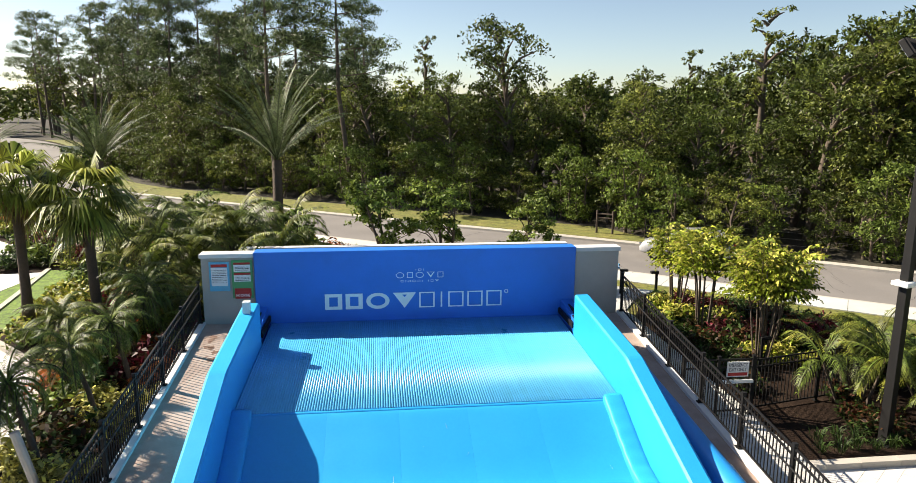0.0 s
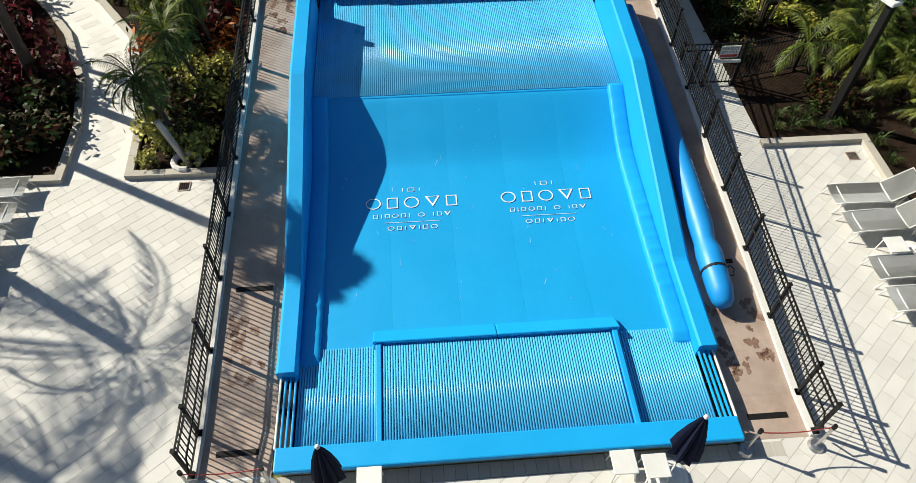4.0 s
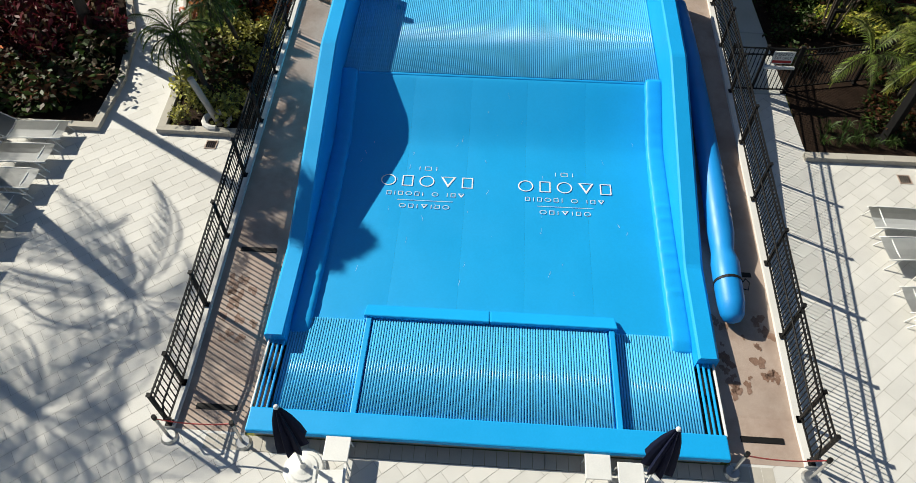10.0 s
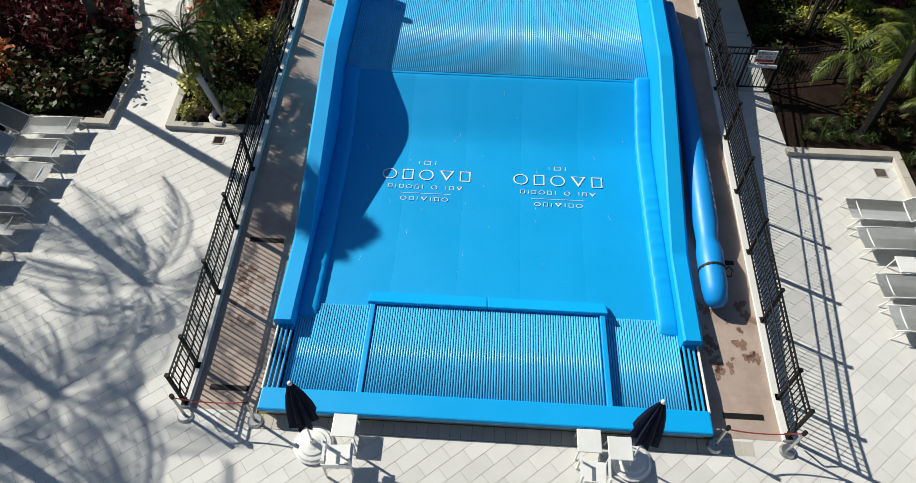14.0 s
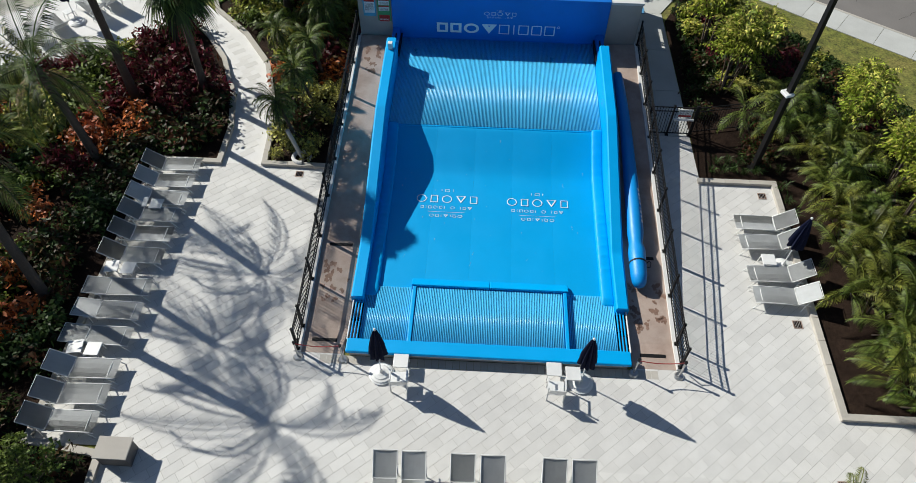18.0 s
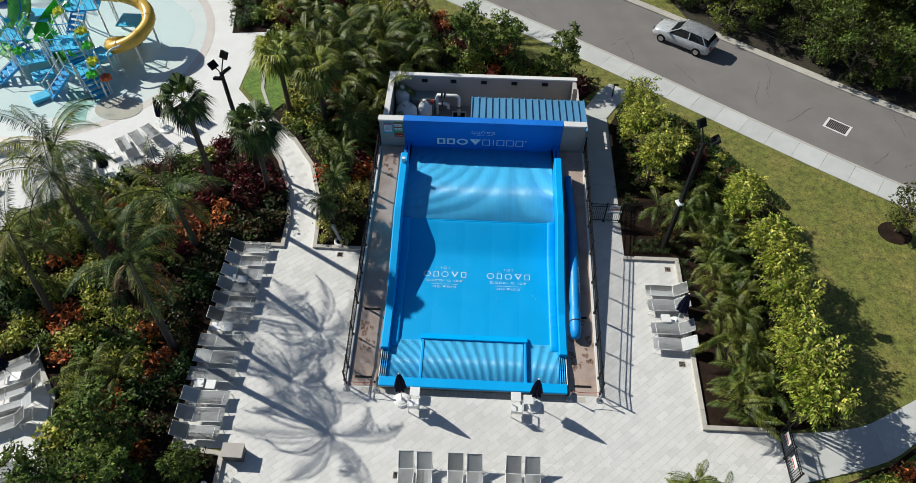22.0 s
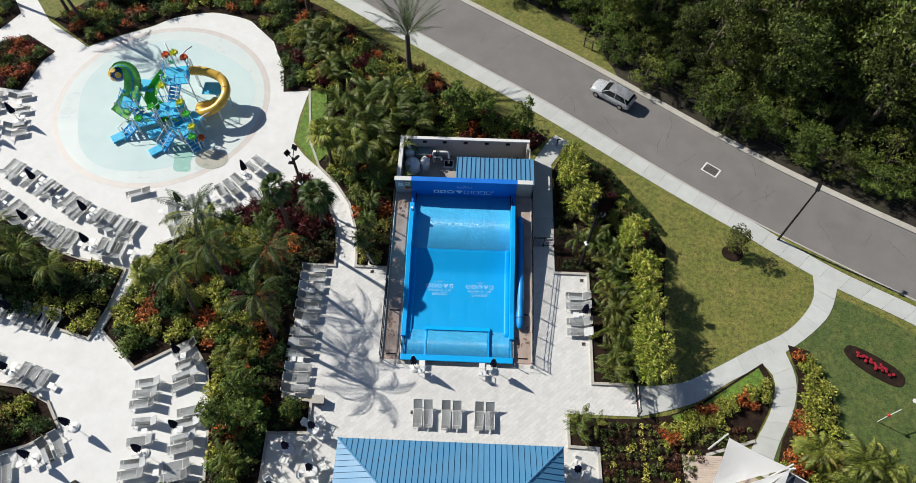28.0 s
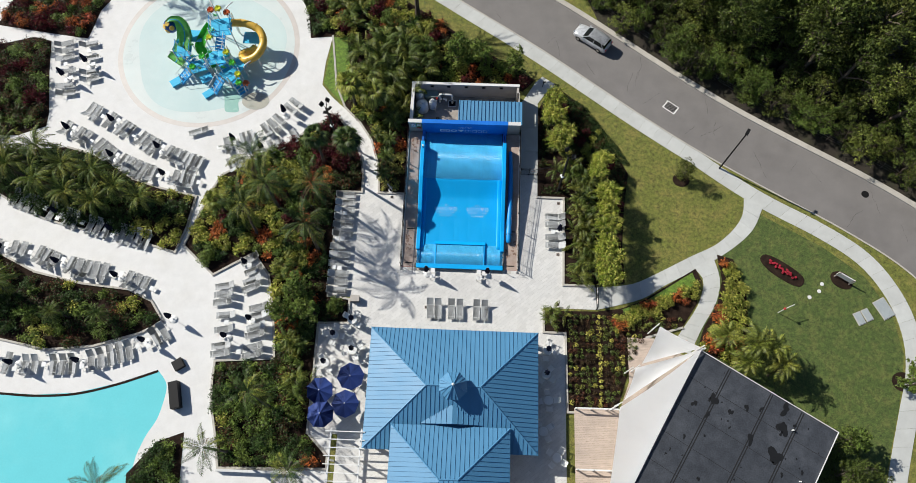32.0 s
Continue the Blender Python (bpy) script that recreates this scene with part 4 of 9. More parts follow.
M["sign_blue"] = make_mat("light_blue_print", (0.10, 0.42, 0.62), 0.5, vary=0.05)
M["sign_green"] = make_mat("green_print", (0.06, 0.30, 0.12), 0.5, vary=0.05)
M["sign_dark"] = make_mat("dark_print", (0.05, 0.05, 0.06), 0.5, vary=0.05)
bars = [(0.14, 0.86, v, v + 0.018, "sign_dark") for v in (0.27, 0.33, 0.39, 0.45, 0.51, 0.57, 0.63, 0.69)]
board("notice_board", "light blue rules notice with white field on the wall", -5.68, 15.62, 2.92, 0.56, 0.86, "sign_blue", [(0.1, 0.9, 0.08, 0.18, "red"), (0.1, 0.9, 0.2, 0.82, "white_paint"), *[(a, b_, c - 0.0, d, m) for a, b_, c, d, m in bars]])
bars2 = [(0.16, 0.84, v, v + 0.016, "sign_dark") for v in (0.17, 0.21, 0.25, 0.44, 0.48, 0.52)]
board("notice_board", "green rules notice with white fields on the wall", -5.04, 15.62, 2.83, 0.58, 1.12, "sign_green", [(0.1, 0.9, 0.06, 0.11, "red"), (0.1, 0.9, 0.12, 0.3, "white_paint"), (0.1, 0.9, 0.33, 0.38, "red"), (0.1, 0.9, 0.39, 0.56, "white_paint"), (0.1, 0.9, 0.74, 0.94, "red"), *bars2])
nb = thing("warning_plate", "dark red no diving plate on the wall", "sign", at=pose(-5.04, 15.585, 2.36))
b = bmesh.new()
box(b, -0.22, 0.22, -0.006, 0.006, -0.1, 0.1)
part("sheet", b, M["red"], nb)
text("NO DIVING", "lettering", 0, -0.01, 0, 0.09, 0.38, 90, 0, "white_paint", nb, "white lettering", 0.002, 0.08)

# ---------------------------------------------------------------- railings
picket_mesh = {}


def railing(name, pts, height, label, spacing=0.115, post_every=1.9, rails=(0.08, 0.86, 1.0), category="fence", base=0.0):
    """Black railing through 3D points on its foot line: posts, rails, pickets, each its own piece."""
    root = thing(name, label, category)
    key = round(height, 2)
    if key not in picket_mesh:
        b = bmesh.new()
        box(b, -0.009, 0.009, -0.009, 0.009, 0.08, height)
        b2 = bmesh.new()
        box(b2, -0.032, 0.032, -0.032, 0.032, 0.0, height + 0.07)
        box(b2, -0.042, 0.042, -0.042, 0.042, height + 0.07, height + 0.1)
        box(b2, -0.07, 0.07, -0.07, 0.07, 0.0, 0.02)
        picket_mesh[key] = finish("picket", b, M["black_metal"]), finish("post", b2, M["black_metal"])
    pk, po = picket_mesh[key]
    for a, c in zip(pts, pts[1:]):
        a, c = Vector(a), Vector(c)
        d = (c - a).length
        n = max(1, round(d / post_every))
        for i in range(n + 1):
            o = new("post", po)
            o.parent, o.location = root, a.lerp(c, i / n)
        for f in rails:
            b = bmesh.new()
            up = Vector((0, 0, height * f))
            side = Vector((-(c - a).y, (c - a).x, 0)).normalized() * 0.016
            vs = [b.verts.new(p + up + s + Vector((0, 0, z))) for p in (a, c) for s in (side, -side) for z in (-0.018, 0.018)]
            for q in ((0, 1, 3, 2), (4, 6, 7, 5), (0, 4, 5, 1), (2, 3, 7, 6), (1, 5, 7, 3), (0, 2, 6, 4)):
                b.faces.new([vs[k] for k in q])
            part("rail", b, M["black_metal"], root)
        m = int(d / spacing)
        for i in range(1, m):
            o = new("picket", pk)
            o.parent, o.location = root, a.lerp(c, i / m)
    return root


for sgn in (-1, 1):
    railing("railing", [(sgn * 6.26, 0.12, 0.09), (sgn * 6.26, 1.0, 0.09), (sgn * 6.26, 15.5, 1.59)], 1.12, "black metal railing along the sloping brown strip")
    # handrail on the inner side
    b = bmesh.new()
    tube(b, [(sgn * 6.14, 0.1, 0.35), (sgn * 6.14, -0.05, 0.6), (sgn * 6.14, 0.15, 0.88), (sgn * 6.14, 1.0, 0.9), (sgn * 6.14, 15.3, 2.38)], 0.02, 6)
    solo("handrail", b, M["black_metal"], "slim dark round handrail fixed to the railing", "handrail", smooth=True)
gate = railing("metal_gate", [(6.45, 11.4, 0.01), (8.3, 11.4, 0.01)], 1.5, "black metal emergency exit gate across the side path", category="gate", post_every=0.95)
sg = thing("exit_sign", "white emergency exit only sign on the black gate", "sign", at=pose(7.85, 11.33, 1.27))
b = bmesh.new()
box(b, -0.29, 0.29, -0.01, 0.01, -0.2, 0.2)
part("sheet", b, M["white_metal"], sg)
text("EMERGENCY", "lettering", 0, -0.013, 0.115, 0.09, 0.5, 90, 0, "sign_dark", sg, "black lettering", 0.002, 0.09)
text("EXIT ONLY", "lettering", 0, -0.013, -0.005, 0.09, 0.46, 90, 0, "sign_dark", sg, "black lettering", 0.002, 0.09)
b = bmesh.new()
box(b, -0.26, 0.26, -0.016, -0.011, -0.17, -0.085)
part("field", b, M["red"], sg, "red band")
b = bmesh.new()
box(b, -0.42, 0.42, -0.06, 0.02, -0.36, -0.28, bevel=0.01)
part("push_bar", b, M["white_metal"], sg, "white push bar housing")
railing("railing", [(8.4, 11.5, 0.03), (12.6, 12.4, 0.03)], 1.4, "black metal fence standing in the planting bed")
railing("metal_gate", [(14.55, -1.45, 0.0), (14.55, -3.85, 0.0)], 1.3, "pair of black metal gates at the deck's garden exit", category="gate", post_every=1.2)
for y in (-2.1, -3.2):
    board("exit_sign", "white notice plate fixed to the garden gate", 14.5, y, 0.95, 0.55, 0.35, "white_metal", [(0.1, 0.9, 0.6, 0.85, "red")], rz=-90)
railing("railing", [(-6.4, 22.6, 0), (-9.5, 25.5, 0), (-12.5, 27.0, 0)], 1.3, "black metal fence half hidden in shrubs")
rail_line = offset_line(fineR, 2.2)
rail_pts = [p for p in rail_line if 14 < p[0] < 52][::2]
wf = thing("wire_fence", "thin grey wire fence with dark posts along the forest", "fence")
for a, c in zip(rail_pts, rail_pts[1:]):
    b = bmesh.new()
    tube(b, [(*a, -0.2), (*a, 1.2)], 0.035, 5)
    part("post", b, M["bark"], wf)
    b = bmesh.new()
    for z in (0.35, 0.7, 1.05):
        tube(b, [(*a, z), (*c, z)], 0.008, 3)
    part("wire", b, M["chrome"], wf)

# ---------------------------------------------------------------- inflated roll on the right strip
roll = thing("inflated_roll", "long plump blue vinyl roll lying on the brown strip", "vinyl roll")
b = bmesh.new()
pts, rad = [], []
for y, x, r in ((3.0, 5.2, 0.04), (3.04, 5.2, 0.17), (3.15, 5.2, 0.25), (3.4, 5.2, 0.29), (3.9, 5.2, 0.30), (4.4, 5.21, 0.31), (4.75, 5.22, 0.25), (5.2, 5.23, 0.30), (6.5, 5.26, 0.29), (8.0, 5.28, 0.26), (9.5, 5.3, 0.24), (11, 5.3, 0.22), (12.5, 5.25, 0.21), (13.4, 5.2, 0.2), (13.5, 5.2, 0.05)):
    pts.append((x, y, strip_z(y) + max(r, 0.16) + 0.01))
    rad.append(r)
tube(b, pts, rad, 16)
part("body", b, M["blue_hose"], roll, smooth=True)
b = bmesh.new()
tube(b, [(5.2, 3.87, strip_z(3.9) + 0.31), (5.2, 3.93, strip_z(3.9) + 0.31)], 0.312, 18)
part("strap", b, M["black_metal"], roll, "black strap")
b = bmesh.new()
tube(b, [(5.5, 3.9, 0.45), (5.62, 3.75, 0.6), (5.66, 3.9, 0.66), (5.62, 4.05, 0.6), (5.5, 3.95, 0.45)], 0.015, 5)
part("handle", b, M["black_metal"], roll, "black carrying loop")
for i, n in enumerate((0.11, 0.10, 0.13, 0.03, 0.11, 0.12, 0.1, 0.12)):
    b = bmesh.new()
    y0 = 5.55 + i * 0.2
    r = 0.285
    ring = [[b.verts.new((5.255 + (r + o) * math.cos(radians(e)), y, strip_z(y) + 0.305 + (r + o) * math.sin(radians(e)))) for e in (28, 36, 44, 52)] for o, y in ((-0.02, y0), (0.006, y0), (0.006, y0 + n), (-0.02, y0 + n))]
    for p, q in zip(ring, ring[1:]):
        for k in range(3):
            b.faces.new((p[k], p[k + 1], q[k + 1], q[k]))
    part("print", b, M["white_paint"], roll, "white printed bar")

# damp stains on the right strip
sr = random.Random(9)
M["damp"] = make_mat("damp_brown_concrete", (0.20, 0.115, 0.08), 0.6, vary=0.35, scale=5, second=(0.30, 0.21, 0.165), second_scale=3.0, second_amount=0.8)
stains = [(sr.choice((5.0, 5.35, 5.7, 5.9)) + sr.uniform(-0.12, 0.12), sr.uniform(1.5, 3.3), sr.uniform(0.04, 0.13)) for k in range(26)]
stains += [(sr.uniform(-5.9, -4.95), sr.uniform(2.0, 3.6), sr.uniform(0.04, 0.12)) for k in range(18)] + [(sr.uniform(-5.9, -4.9), sr.uniform(13.2, 15.0), sr.uniform(0.05, 0.16)) for k in range(12)]
for cx, cy, r0 in stains:
    p1, p2, p3 = (sr.uniform(0, 6.28) for _ in range(3))
    ring = []
    for j in range(36):
        a = j * math.pi / 18
        r = r0 * (0.9 + 0.34 * math.sin(2 * a + p1) + 0.24 * math.sin(3 * a + p2) + 0.14 * math.sin(7 * a + p3))
        ring.append((cx + r * math.cos(a), cy + r * math.sin(a) * 1.3))
    b = bmesh.new()
    vs = [b.verts.new((x, y, strip_z(y) + 0.0085)) for x, y in ring]
    ce = b.verts.new((cx, cy, strip_z(cy) + 0.0085))
    for j in range(36):
        b.faces.new((ce, vs[j], vs[(j + 1) % 36]))
    solo("damp_stain", b, M["damp"], "dark damp stain on the brown strip", "stain", kind="structure")
# white scuffs on the ride
b = bmesh.new()
for k in range(34):
    x, y = sr.uniform(-3.6, 3.6), sr.uniform(3.3, 9.4)
    l, an = sr.uniform(0.04, 0.2), sr.uniform(-0.5, 0.5) + math.pi / 2
    dx, dy = l * math.cos(an), l * math.sin(an)
    z0 = max(ride_z(y - 0.1), ride_z(y), ride_z(y + 0.1) - 0.05) + 0.007
    q = [b.verts.new(p) for p in ((x - 0.0022, y, z0), (x + 0.0022, y, z0), (x + dx + 0.001, y + dy, z0 + ride_z(y + dy) - ride_z(y)), (x + dx - 0.001, y + dy, z0 + ride_z(y + dy) - ride_z(y)))]
    b.faces.new(q)
sc_ = part("scuff", b, M["white_paint"], tank, "faint white scuffs")
sc_["kind"] = "stuff"

# ---------------------------------------------------------------- loungers, tables, umbrellas
def lounger(back=38):
    root = thing("sun_lounger", "white framed sun lounger with grey mesh sling, backrest raised", "sun lounger", "sun loungers on the deck")
    for s in (-1, 1):
        b = bmesh.new()
        tube(b, [(-0.35, s * 0.345, 0.33), (0.2, s * 0.345, 0.36), (0.85, s * 0.345, 0.36), (1.12, s * 0.345, 0.33)], 0.02, 6)
        part("side_rail", b, M["white_metal"], root, smooth=True)
        for x0, x1 in ((-0.55, -0.42), (0.95, 1.1)):
            b = bmesh.new()
            tube(b, [((x0 + x1) / 2 - 0.1 if x0 < 0 else 0.85, s * 0.345, 0.35), (x1 if x0 > 0 else x0, s * 0.365, 0.0)], 0.018, 6)
            part("leg", b, M["white_metal"], root)
    for ends in (((-0.35, -0.345, 0.34), (-0.35, 0.345, 0.34)), ((0.85, -0.345, 0.34), (0.85, 0.345, 0.34)), ((-0.35, -0.345, 0.33), (-0.75, -0.345, 0.33)), ((-0.35, 0.345, 0.33), (-0.75, 0.345, 0.33))):
        b = bmesh.new()
        tube(b, ends, 0.016, 6)
        part("cross_bar", b, M["white_metal"], root)
    b = bmesh.new()
    rows = [[b.verts.new((x, y, 0.362 - 0.03 * (1 - (y / 0.34) ** 2) + (0 if x < 0.8 else -0.02 * (x - 0.8)))) for y in (-0.34, -0.17, 0, 0.17, 0.34)] for x in (-0.33, 0.0, 0.4, 0.8, 1.1)]
    for r, s_ in zip(rows, rows[1:]):
        for k in range(4):
            b.faces.new((r[k], s_[k], s_[k + 1], r[k + 1]))
    bmesh.ops.solidify(b, geom=b.faces[:], thickness=0.008)
    part("seat_sling", b, M["sling"], root, "grey mesh sling")
    ca, sa = math.cos(radians(back)), math.sin(radians(back))
    b = bmesh.new()
    rows = [[b.verts.new((-0.35 - t * ca, y, 0.36 + t * sa - 0.025 * (1 - (y / 0.34) ** 2))) for y in (-0.335, -0.17, 0, 0.17, 0.335)] for t in (0.02, 0.3, 0.6, 0.8)]
    for r, s_ in zip(rows, rows[1:]):
        for k in range(4):
            b.faces.new((r[k], r[k + 1], s_[k + 1], s_[k]))
    bmesh.ops.solidify(b, geom=b.faces[:], thickness=0.008)
    part("back_sling", b, M["sling"], root, "grey mesh sling")
    b = bmesh.new()
    tube(b, [(-0.35, -0.345, 0.36), (-0.35 - 0.82 * ca, -0.345, 0.36 + 0.82 * sa), (-0.35 - 0.82 * ca, 0.345, 0.36 + 0.82 * sa), (-0.35, 0.345, 0.36)], 0.018, 6)
    part("back_frame", b, M["white_metal"], root)
    for y in (-0.33, 0.33):
        b = bmesh.new()
        tube(b, [(-0.35 - 0.45 * ca, y, 0.34 + 0.45 * sa), (-0.62, y, 0.33)], 0.012, 5)
        part("strut", b, M["white_metal"], root)
    return root


first_lounger = lounger()
flat_lounger = lounger(6)
tagged(flat_lounger, "white framed sun lounger with grey mesh sling, lying flat")
used_first = {0: False, 1: False}


def put_lounger(x, y, turn, flat=False):
    src = flat_lounger if flat else first_lounger
    m = pose(x, y, 0.004, 0, 0, turn)
    if not used_first[int(flat)]:
        used_first[int(flat)] = True
        src.matrix_basis = m
        return src
    return copy_thing(src, m)


def side_table():
    root = thing("side_table", "small square white side table beside the loungers", "side table", "side tables")
    b = bmesh.new()
    box(b, -0.24, 0.24, -0.24, 0.24, 0.40, 0.44, bevel=0.012)
    part("tabletop", b, M["white_metal"], root)
    for sx in (-1, 1):
        for sy in (-1, 1):
            b = bmesh.new()
            tube(b, [(sx * 0.2, sy * 0.2, 0.41), (sx * 0.23, sy * 0.23, 0)], 0.016, 5)
            part("leg", b, M["white_metal"], root)
    return root


def folded_umbrella():
    root = thing("folded_umbrella", "closed navy sun umbrella on a white base", "sun umbrella", "closed umbrellas")
    b = bmesh.new()
    tube(b, [(0, 0, 0), (0, 0, 0.05), (0, 0, 0.07), (0, 0, 0.10), (0, 0, 0.115), (0, 0, 0.145), (0, 0, 0.16), (0, 0, 0.2), (0, 0, 0.36)], [0.40, 0.41, 0.37, 0.35, 0.28, 0.25, 0.16, 0.06, 0.045], 24)
    part("base", b, M["white_metal"], root, "white weighted base")
    b = bmesh.new()
    tube(b, [(0, 0, 0.1), (0, 0, 2.7)], 0.02, 6)
    part("pole", b, M["white_metal"], root)
    b = bmesh.new()
    rings = []
    for z, r in ((1.25, 0.20), (1.32, 0.24), (1.7, 0.21), (2.2, 0.14), (2.55, 0.07), (2.7, 0.03)):
        rings.append([b.verts.new((r * (1 + 0.28 * math.cos(8 * a)) * math.cos(a), r * (1 + 0.28 * math.cos(8 * a)) * math.sin(a), z + 0.03 * math.cos(5 * a + 1) * (z < 1.4))) for a in [2 * math.pi * k / 32 for k in range(32)]])
    for r, s in zip(rings, rings[1:]):
        for k in range(32):
            b.faces.new((r[k], r[(k + 1) % 32], s[(k + 1) % 32], s[k]))
    b.faces.new(rings[0][::-1])
    part("canopy", b, M["navy"], root, "folded navy canvas")
    b = bmesh.new()
    bmesh.ops.create_uvsphere(b, u_segments=10, v_segments=6, radius=0.045, matrix=Matrix.Translation((0, 0, 2.73)))
    part("finial", b, M["white_metal"], root, "white finial knob")
    return root


table0, umb0 = side_table(), folded_umbrella()
placed = {"t": 0, "u": 0}


def put_table(x, y, turn=0):
    placed["t"] += 1
    m = pose(x, y, 0.004, 0, 0, turn)
    if placed["t"] == 1:
        table0.matrix_basis = m
    else:
        copy_thing(table0, m)


def put_umbrella(x, y, lean=0, lean_dir=0, s=1.0):
    placed["u"] += 1
    m = pose(x, y, 0.004, 0, 0, lean_dir)
    if placed["u"] == 1:
        umb0.matrix_basis = m
    else:
        copy_thing(umb0, m)


for y in (8.05, 7.15, 6.25, 5.4, 4.45, 3.45, 2.05, 1.1, 0.1, -1.1, -2.0, -2.88):
    put_lounger(-12.83, y, random.uniform(-2.5, 2.5), flat=y in (2.05, 1.1, 0.1))
for y in (5.85, 2.8, -0.45):
    put_table(-12.75, y)
    put_table(-13.35, y + 0.05, 8)
for y in (6.3, 5.38, 3.92, 2.98):
    put_lounger(10.28, y, 180 + random.uniform(-3, 3))
put_table(10.0, 4.5)
put_umbrella(10.6, 4.5)
for x in (-2.85, -2.02, -0.62, 0.25, 1.98, 2.85):
    put_lounger(x, -4.45, -90 + random.uniform(-2, 2))
put_umbrella(-3.4, -0.62)
put_umbrella(3.0, -0.58)
put_table(-2.78, -0.33)
put_table(2.12, -0.36)
put_table(2.72, -0.48)


def chair():
    root = thing("patio_chair", "white patio armchair with a sling seat", "chair", "white patio chairs")
    b = bmesh.new()
    box(b, -0.25, 0.25, -0.24, 0.25, 0.405, 0.43, bevel=0.012)
    part("seat", b, M["white_metal"], root)
    b = bmesh.new()
    vs = box(b, -0.24, 0.24, -0.25, -0.225, 0.48, 0.88, bevel=0.01)
    for v in vs:
        v.co.y -= (v.co.z - 0.48) * 0.22
    part("backrest", b, M["white_metal"], root)
    for sx in (-1, 1):
        for sy in (-1, 1):
            b = bmesh.new()
            box(b, sx * 0.26 - 0.018, sx * 0.26 + 0.018, sy * 0.23 - 0.018, sy * 0.23 + 0.018, 0, 0.88 if sy < 0 else 0.64)
            part("leg", b, M["white_metal"], root)
        b = bmesh.new()
        box(b, sx * 0.27 - 0.025, sx * 0.27 + 0.025, -0.25, 0.26, 0.64, 0.665)
        part("armrest", b, M["white_metal"], root)
    return root


chair0 = chair()
chair0.matrix_basis = pose(-2.78, -0.98, 0.004, 0, 0, 4)
copy_thing(chair0, pose(2.16, -1.02, 0.004, 0, 0, -3))


def stanchion(x, y, lean):
    root = thing("stanchion", "steel barrier post on a round dark base", "barrier post", "barrier posts at the pool's front", at=pose(x, y, 0.004, 0, lean, 0))
    b = bmesh.new()
    bmesh.ops.create_cone(b, cap_ends=True, segments=18, radius1=0.17, radius2=0.13, depth=0.06, matrix=Matrix.Translation((0, 0, 0.03)))
    part("base", b, M["chrome"], root)
    b = bmesh.new()
    tube(b, [(0, 0, 0.05), (0, 0, 0.9)], 0.03, 8)
    part("pole", b, M["chrome"], root)
    b = bmesh.new()
    tube(b, [(0, 0, 0.84), (0, 0, 0.95)], 0.045, 8)
    part("head", b, M["black_metal"], root)


for x0, x1 in ((-6.2, -4.72), (4.74, 6.2)):
    stanchion(x0, -0.14, 0)
    stanchion(x1, -0.16, 0)
    b = bmesh.new()
    rows = []
    for i in range(13):
        t = i / 12
        z = 0.87 - 0.5 * t * (1 - t)
        rows.append([b.verts.new((x0 + (x1 - x0) * t, -0.15 + o, z + h)) for o, h in ((-0.003, -0.025), (-0.003, 0.025), (0.003, 0.025), (0.003, -0.025))])
    for r, q in zip(rows, rows[1:]):
        for k in range(4):
            b.faces.new((r[k], r[(k + 1) % 4], q[(k + 1) % 4], q[k]))
    solo("barrier_belt", b, M["red"], "slack red barrier belt between two posts", "barrier belt")

# deck drains
for x, y in ((-7.79, 8.13), (10.68, 8.02), (10.56, 2.05), (10.5, -3.5), (-3.3, -4.3)):
    root = thing("deck_drain", "square brown floor drain set in the pavers", "drain", at=pose(x, y, 0.005))
    b = bmesh.new()
    for x0, x1, y0, y1 in ((-0.16, 0.16, -0.16, -0.13), (-0.16, 0.16, 0.13, 0.16), (-0.16, -0.13, -0.13, 0.13), (0.13, 0.16, -0.13, 0.13)):
        box(b, x0, x1, y0, y1, 0, 0.014)
    part("frame", b, M["brown"], root)
    for i in range(5):
        b = bmesh.new()
        box(b, -0.13 + i * 0.055, -0.095 + i * 0.055, -0.13, 0.13, 0, 0.01)
        part("grate_bar", b, M["mulch"], root)

# shower post with ring seat in the left bed
root = thing("shower_post", "leaning grey post rising from a round concrete ring", "shower post", at=pose(-7.83, 8.95, 0))
b = bmesh.new()
tube(b, [(0.05, 0, 0), (-0.35, 0.05, 1.55)], 0.09, 10)
part("pole", b, M["stucco"], root)
b = bmesh.new()
ring = [(0.34 * math.cos(a), 0.34 * math.sin(a), 0.16) for a in [math.pi * (k / 10) * 1.7 - 0.4 for k in range(11)]]
tube(b, ring, 0.09, 8)
part("ring", b, M["concrete"], root, "rounded concrete ring")
M["cabinet_grey"] = make_mat("dark_grey_cabinet", (0.09, 0.09, 0.092), 0.6, vary=0.12)
root = thing("utility_cabinet", "low grey metal utility cabinet at the deck's edge", "cabinet", at=pose(-10.75, -3.75, 0.004))
b = bmesh.new()
box(b, -0.5, 0.4, -0.3, 0.3, 0, 0.6, bevel=0.02)
part("body", b, M["cabinet_grey"], root)
b = bmesh.new()
box(b, -0.55, 0.45, -0.34, 0.34, 0.6, 0.65, bevel=0.01)
part("top", b, M["stucco"], root)

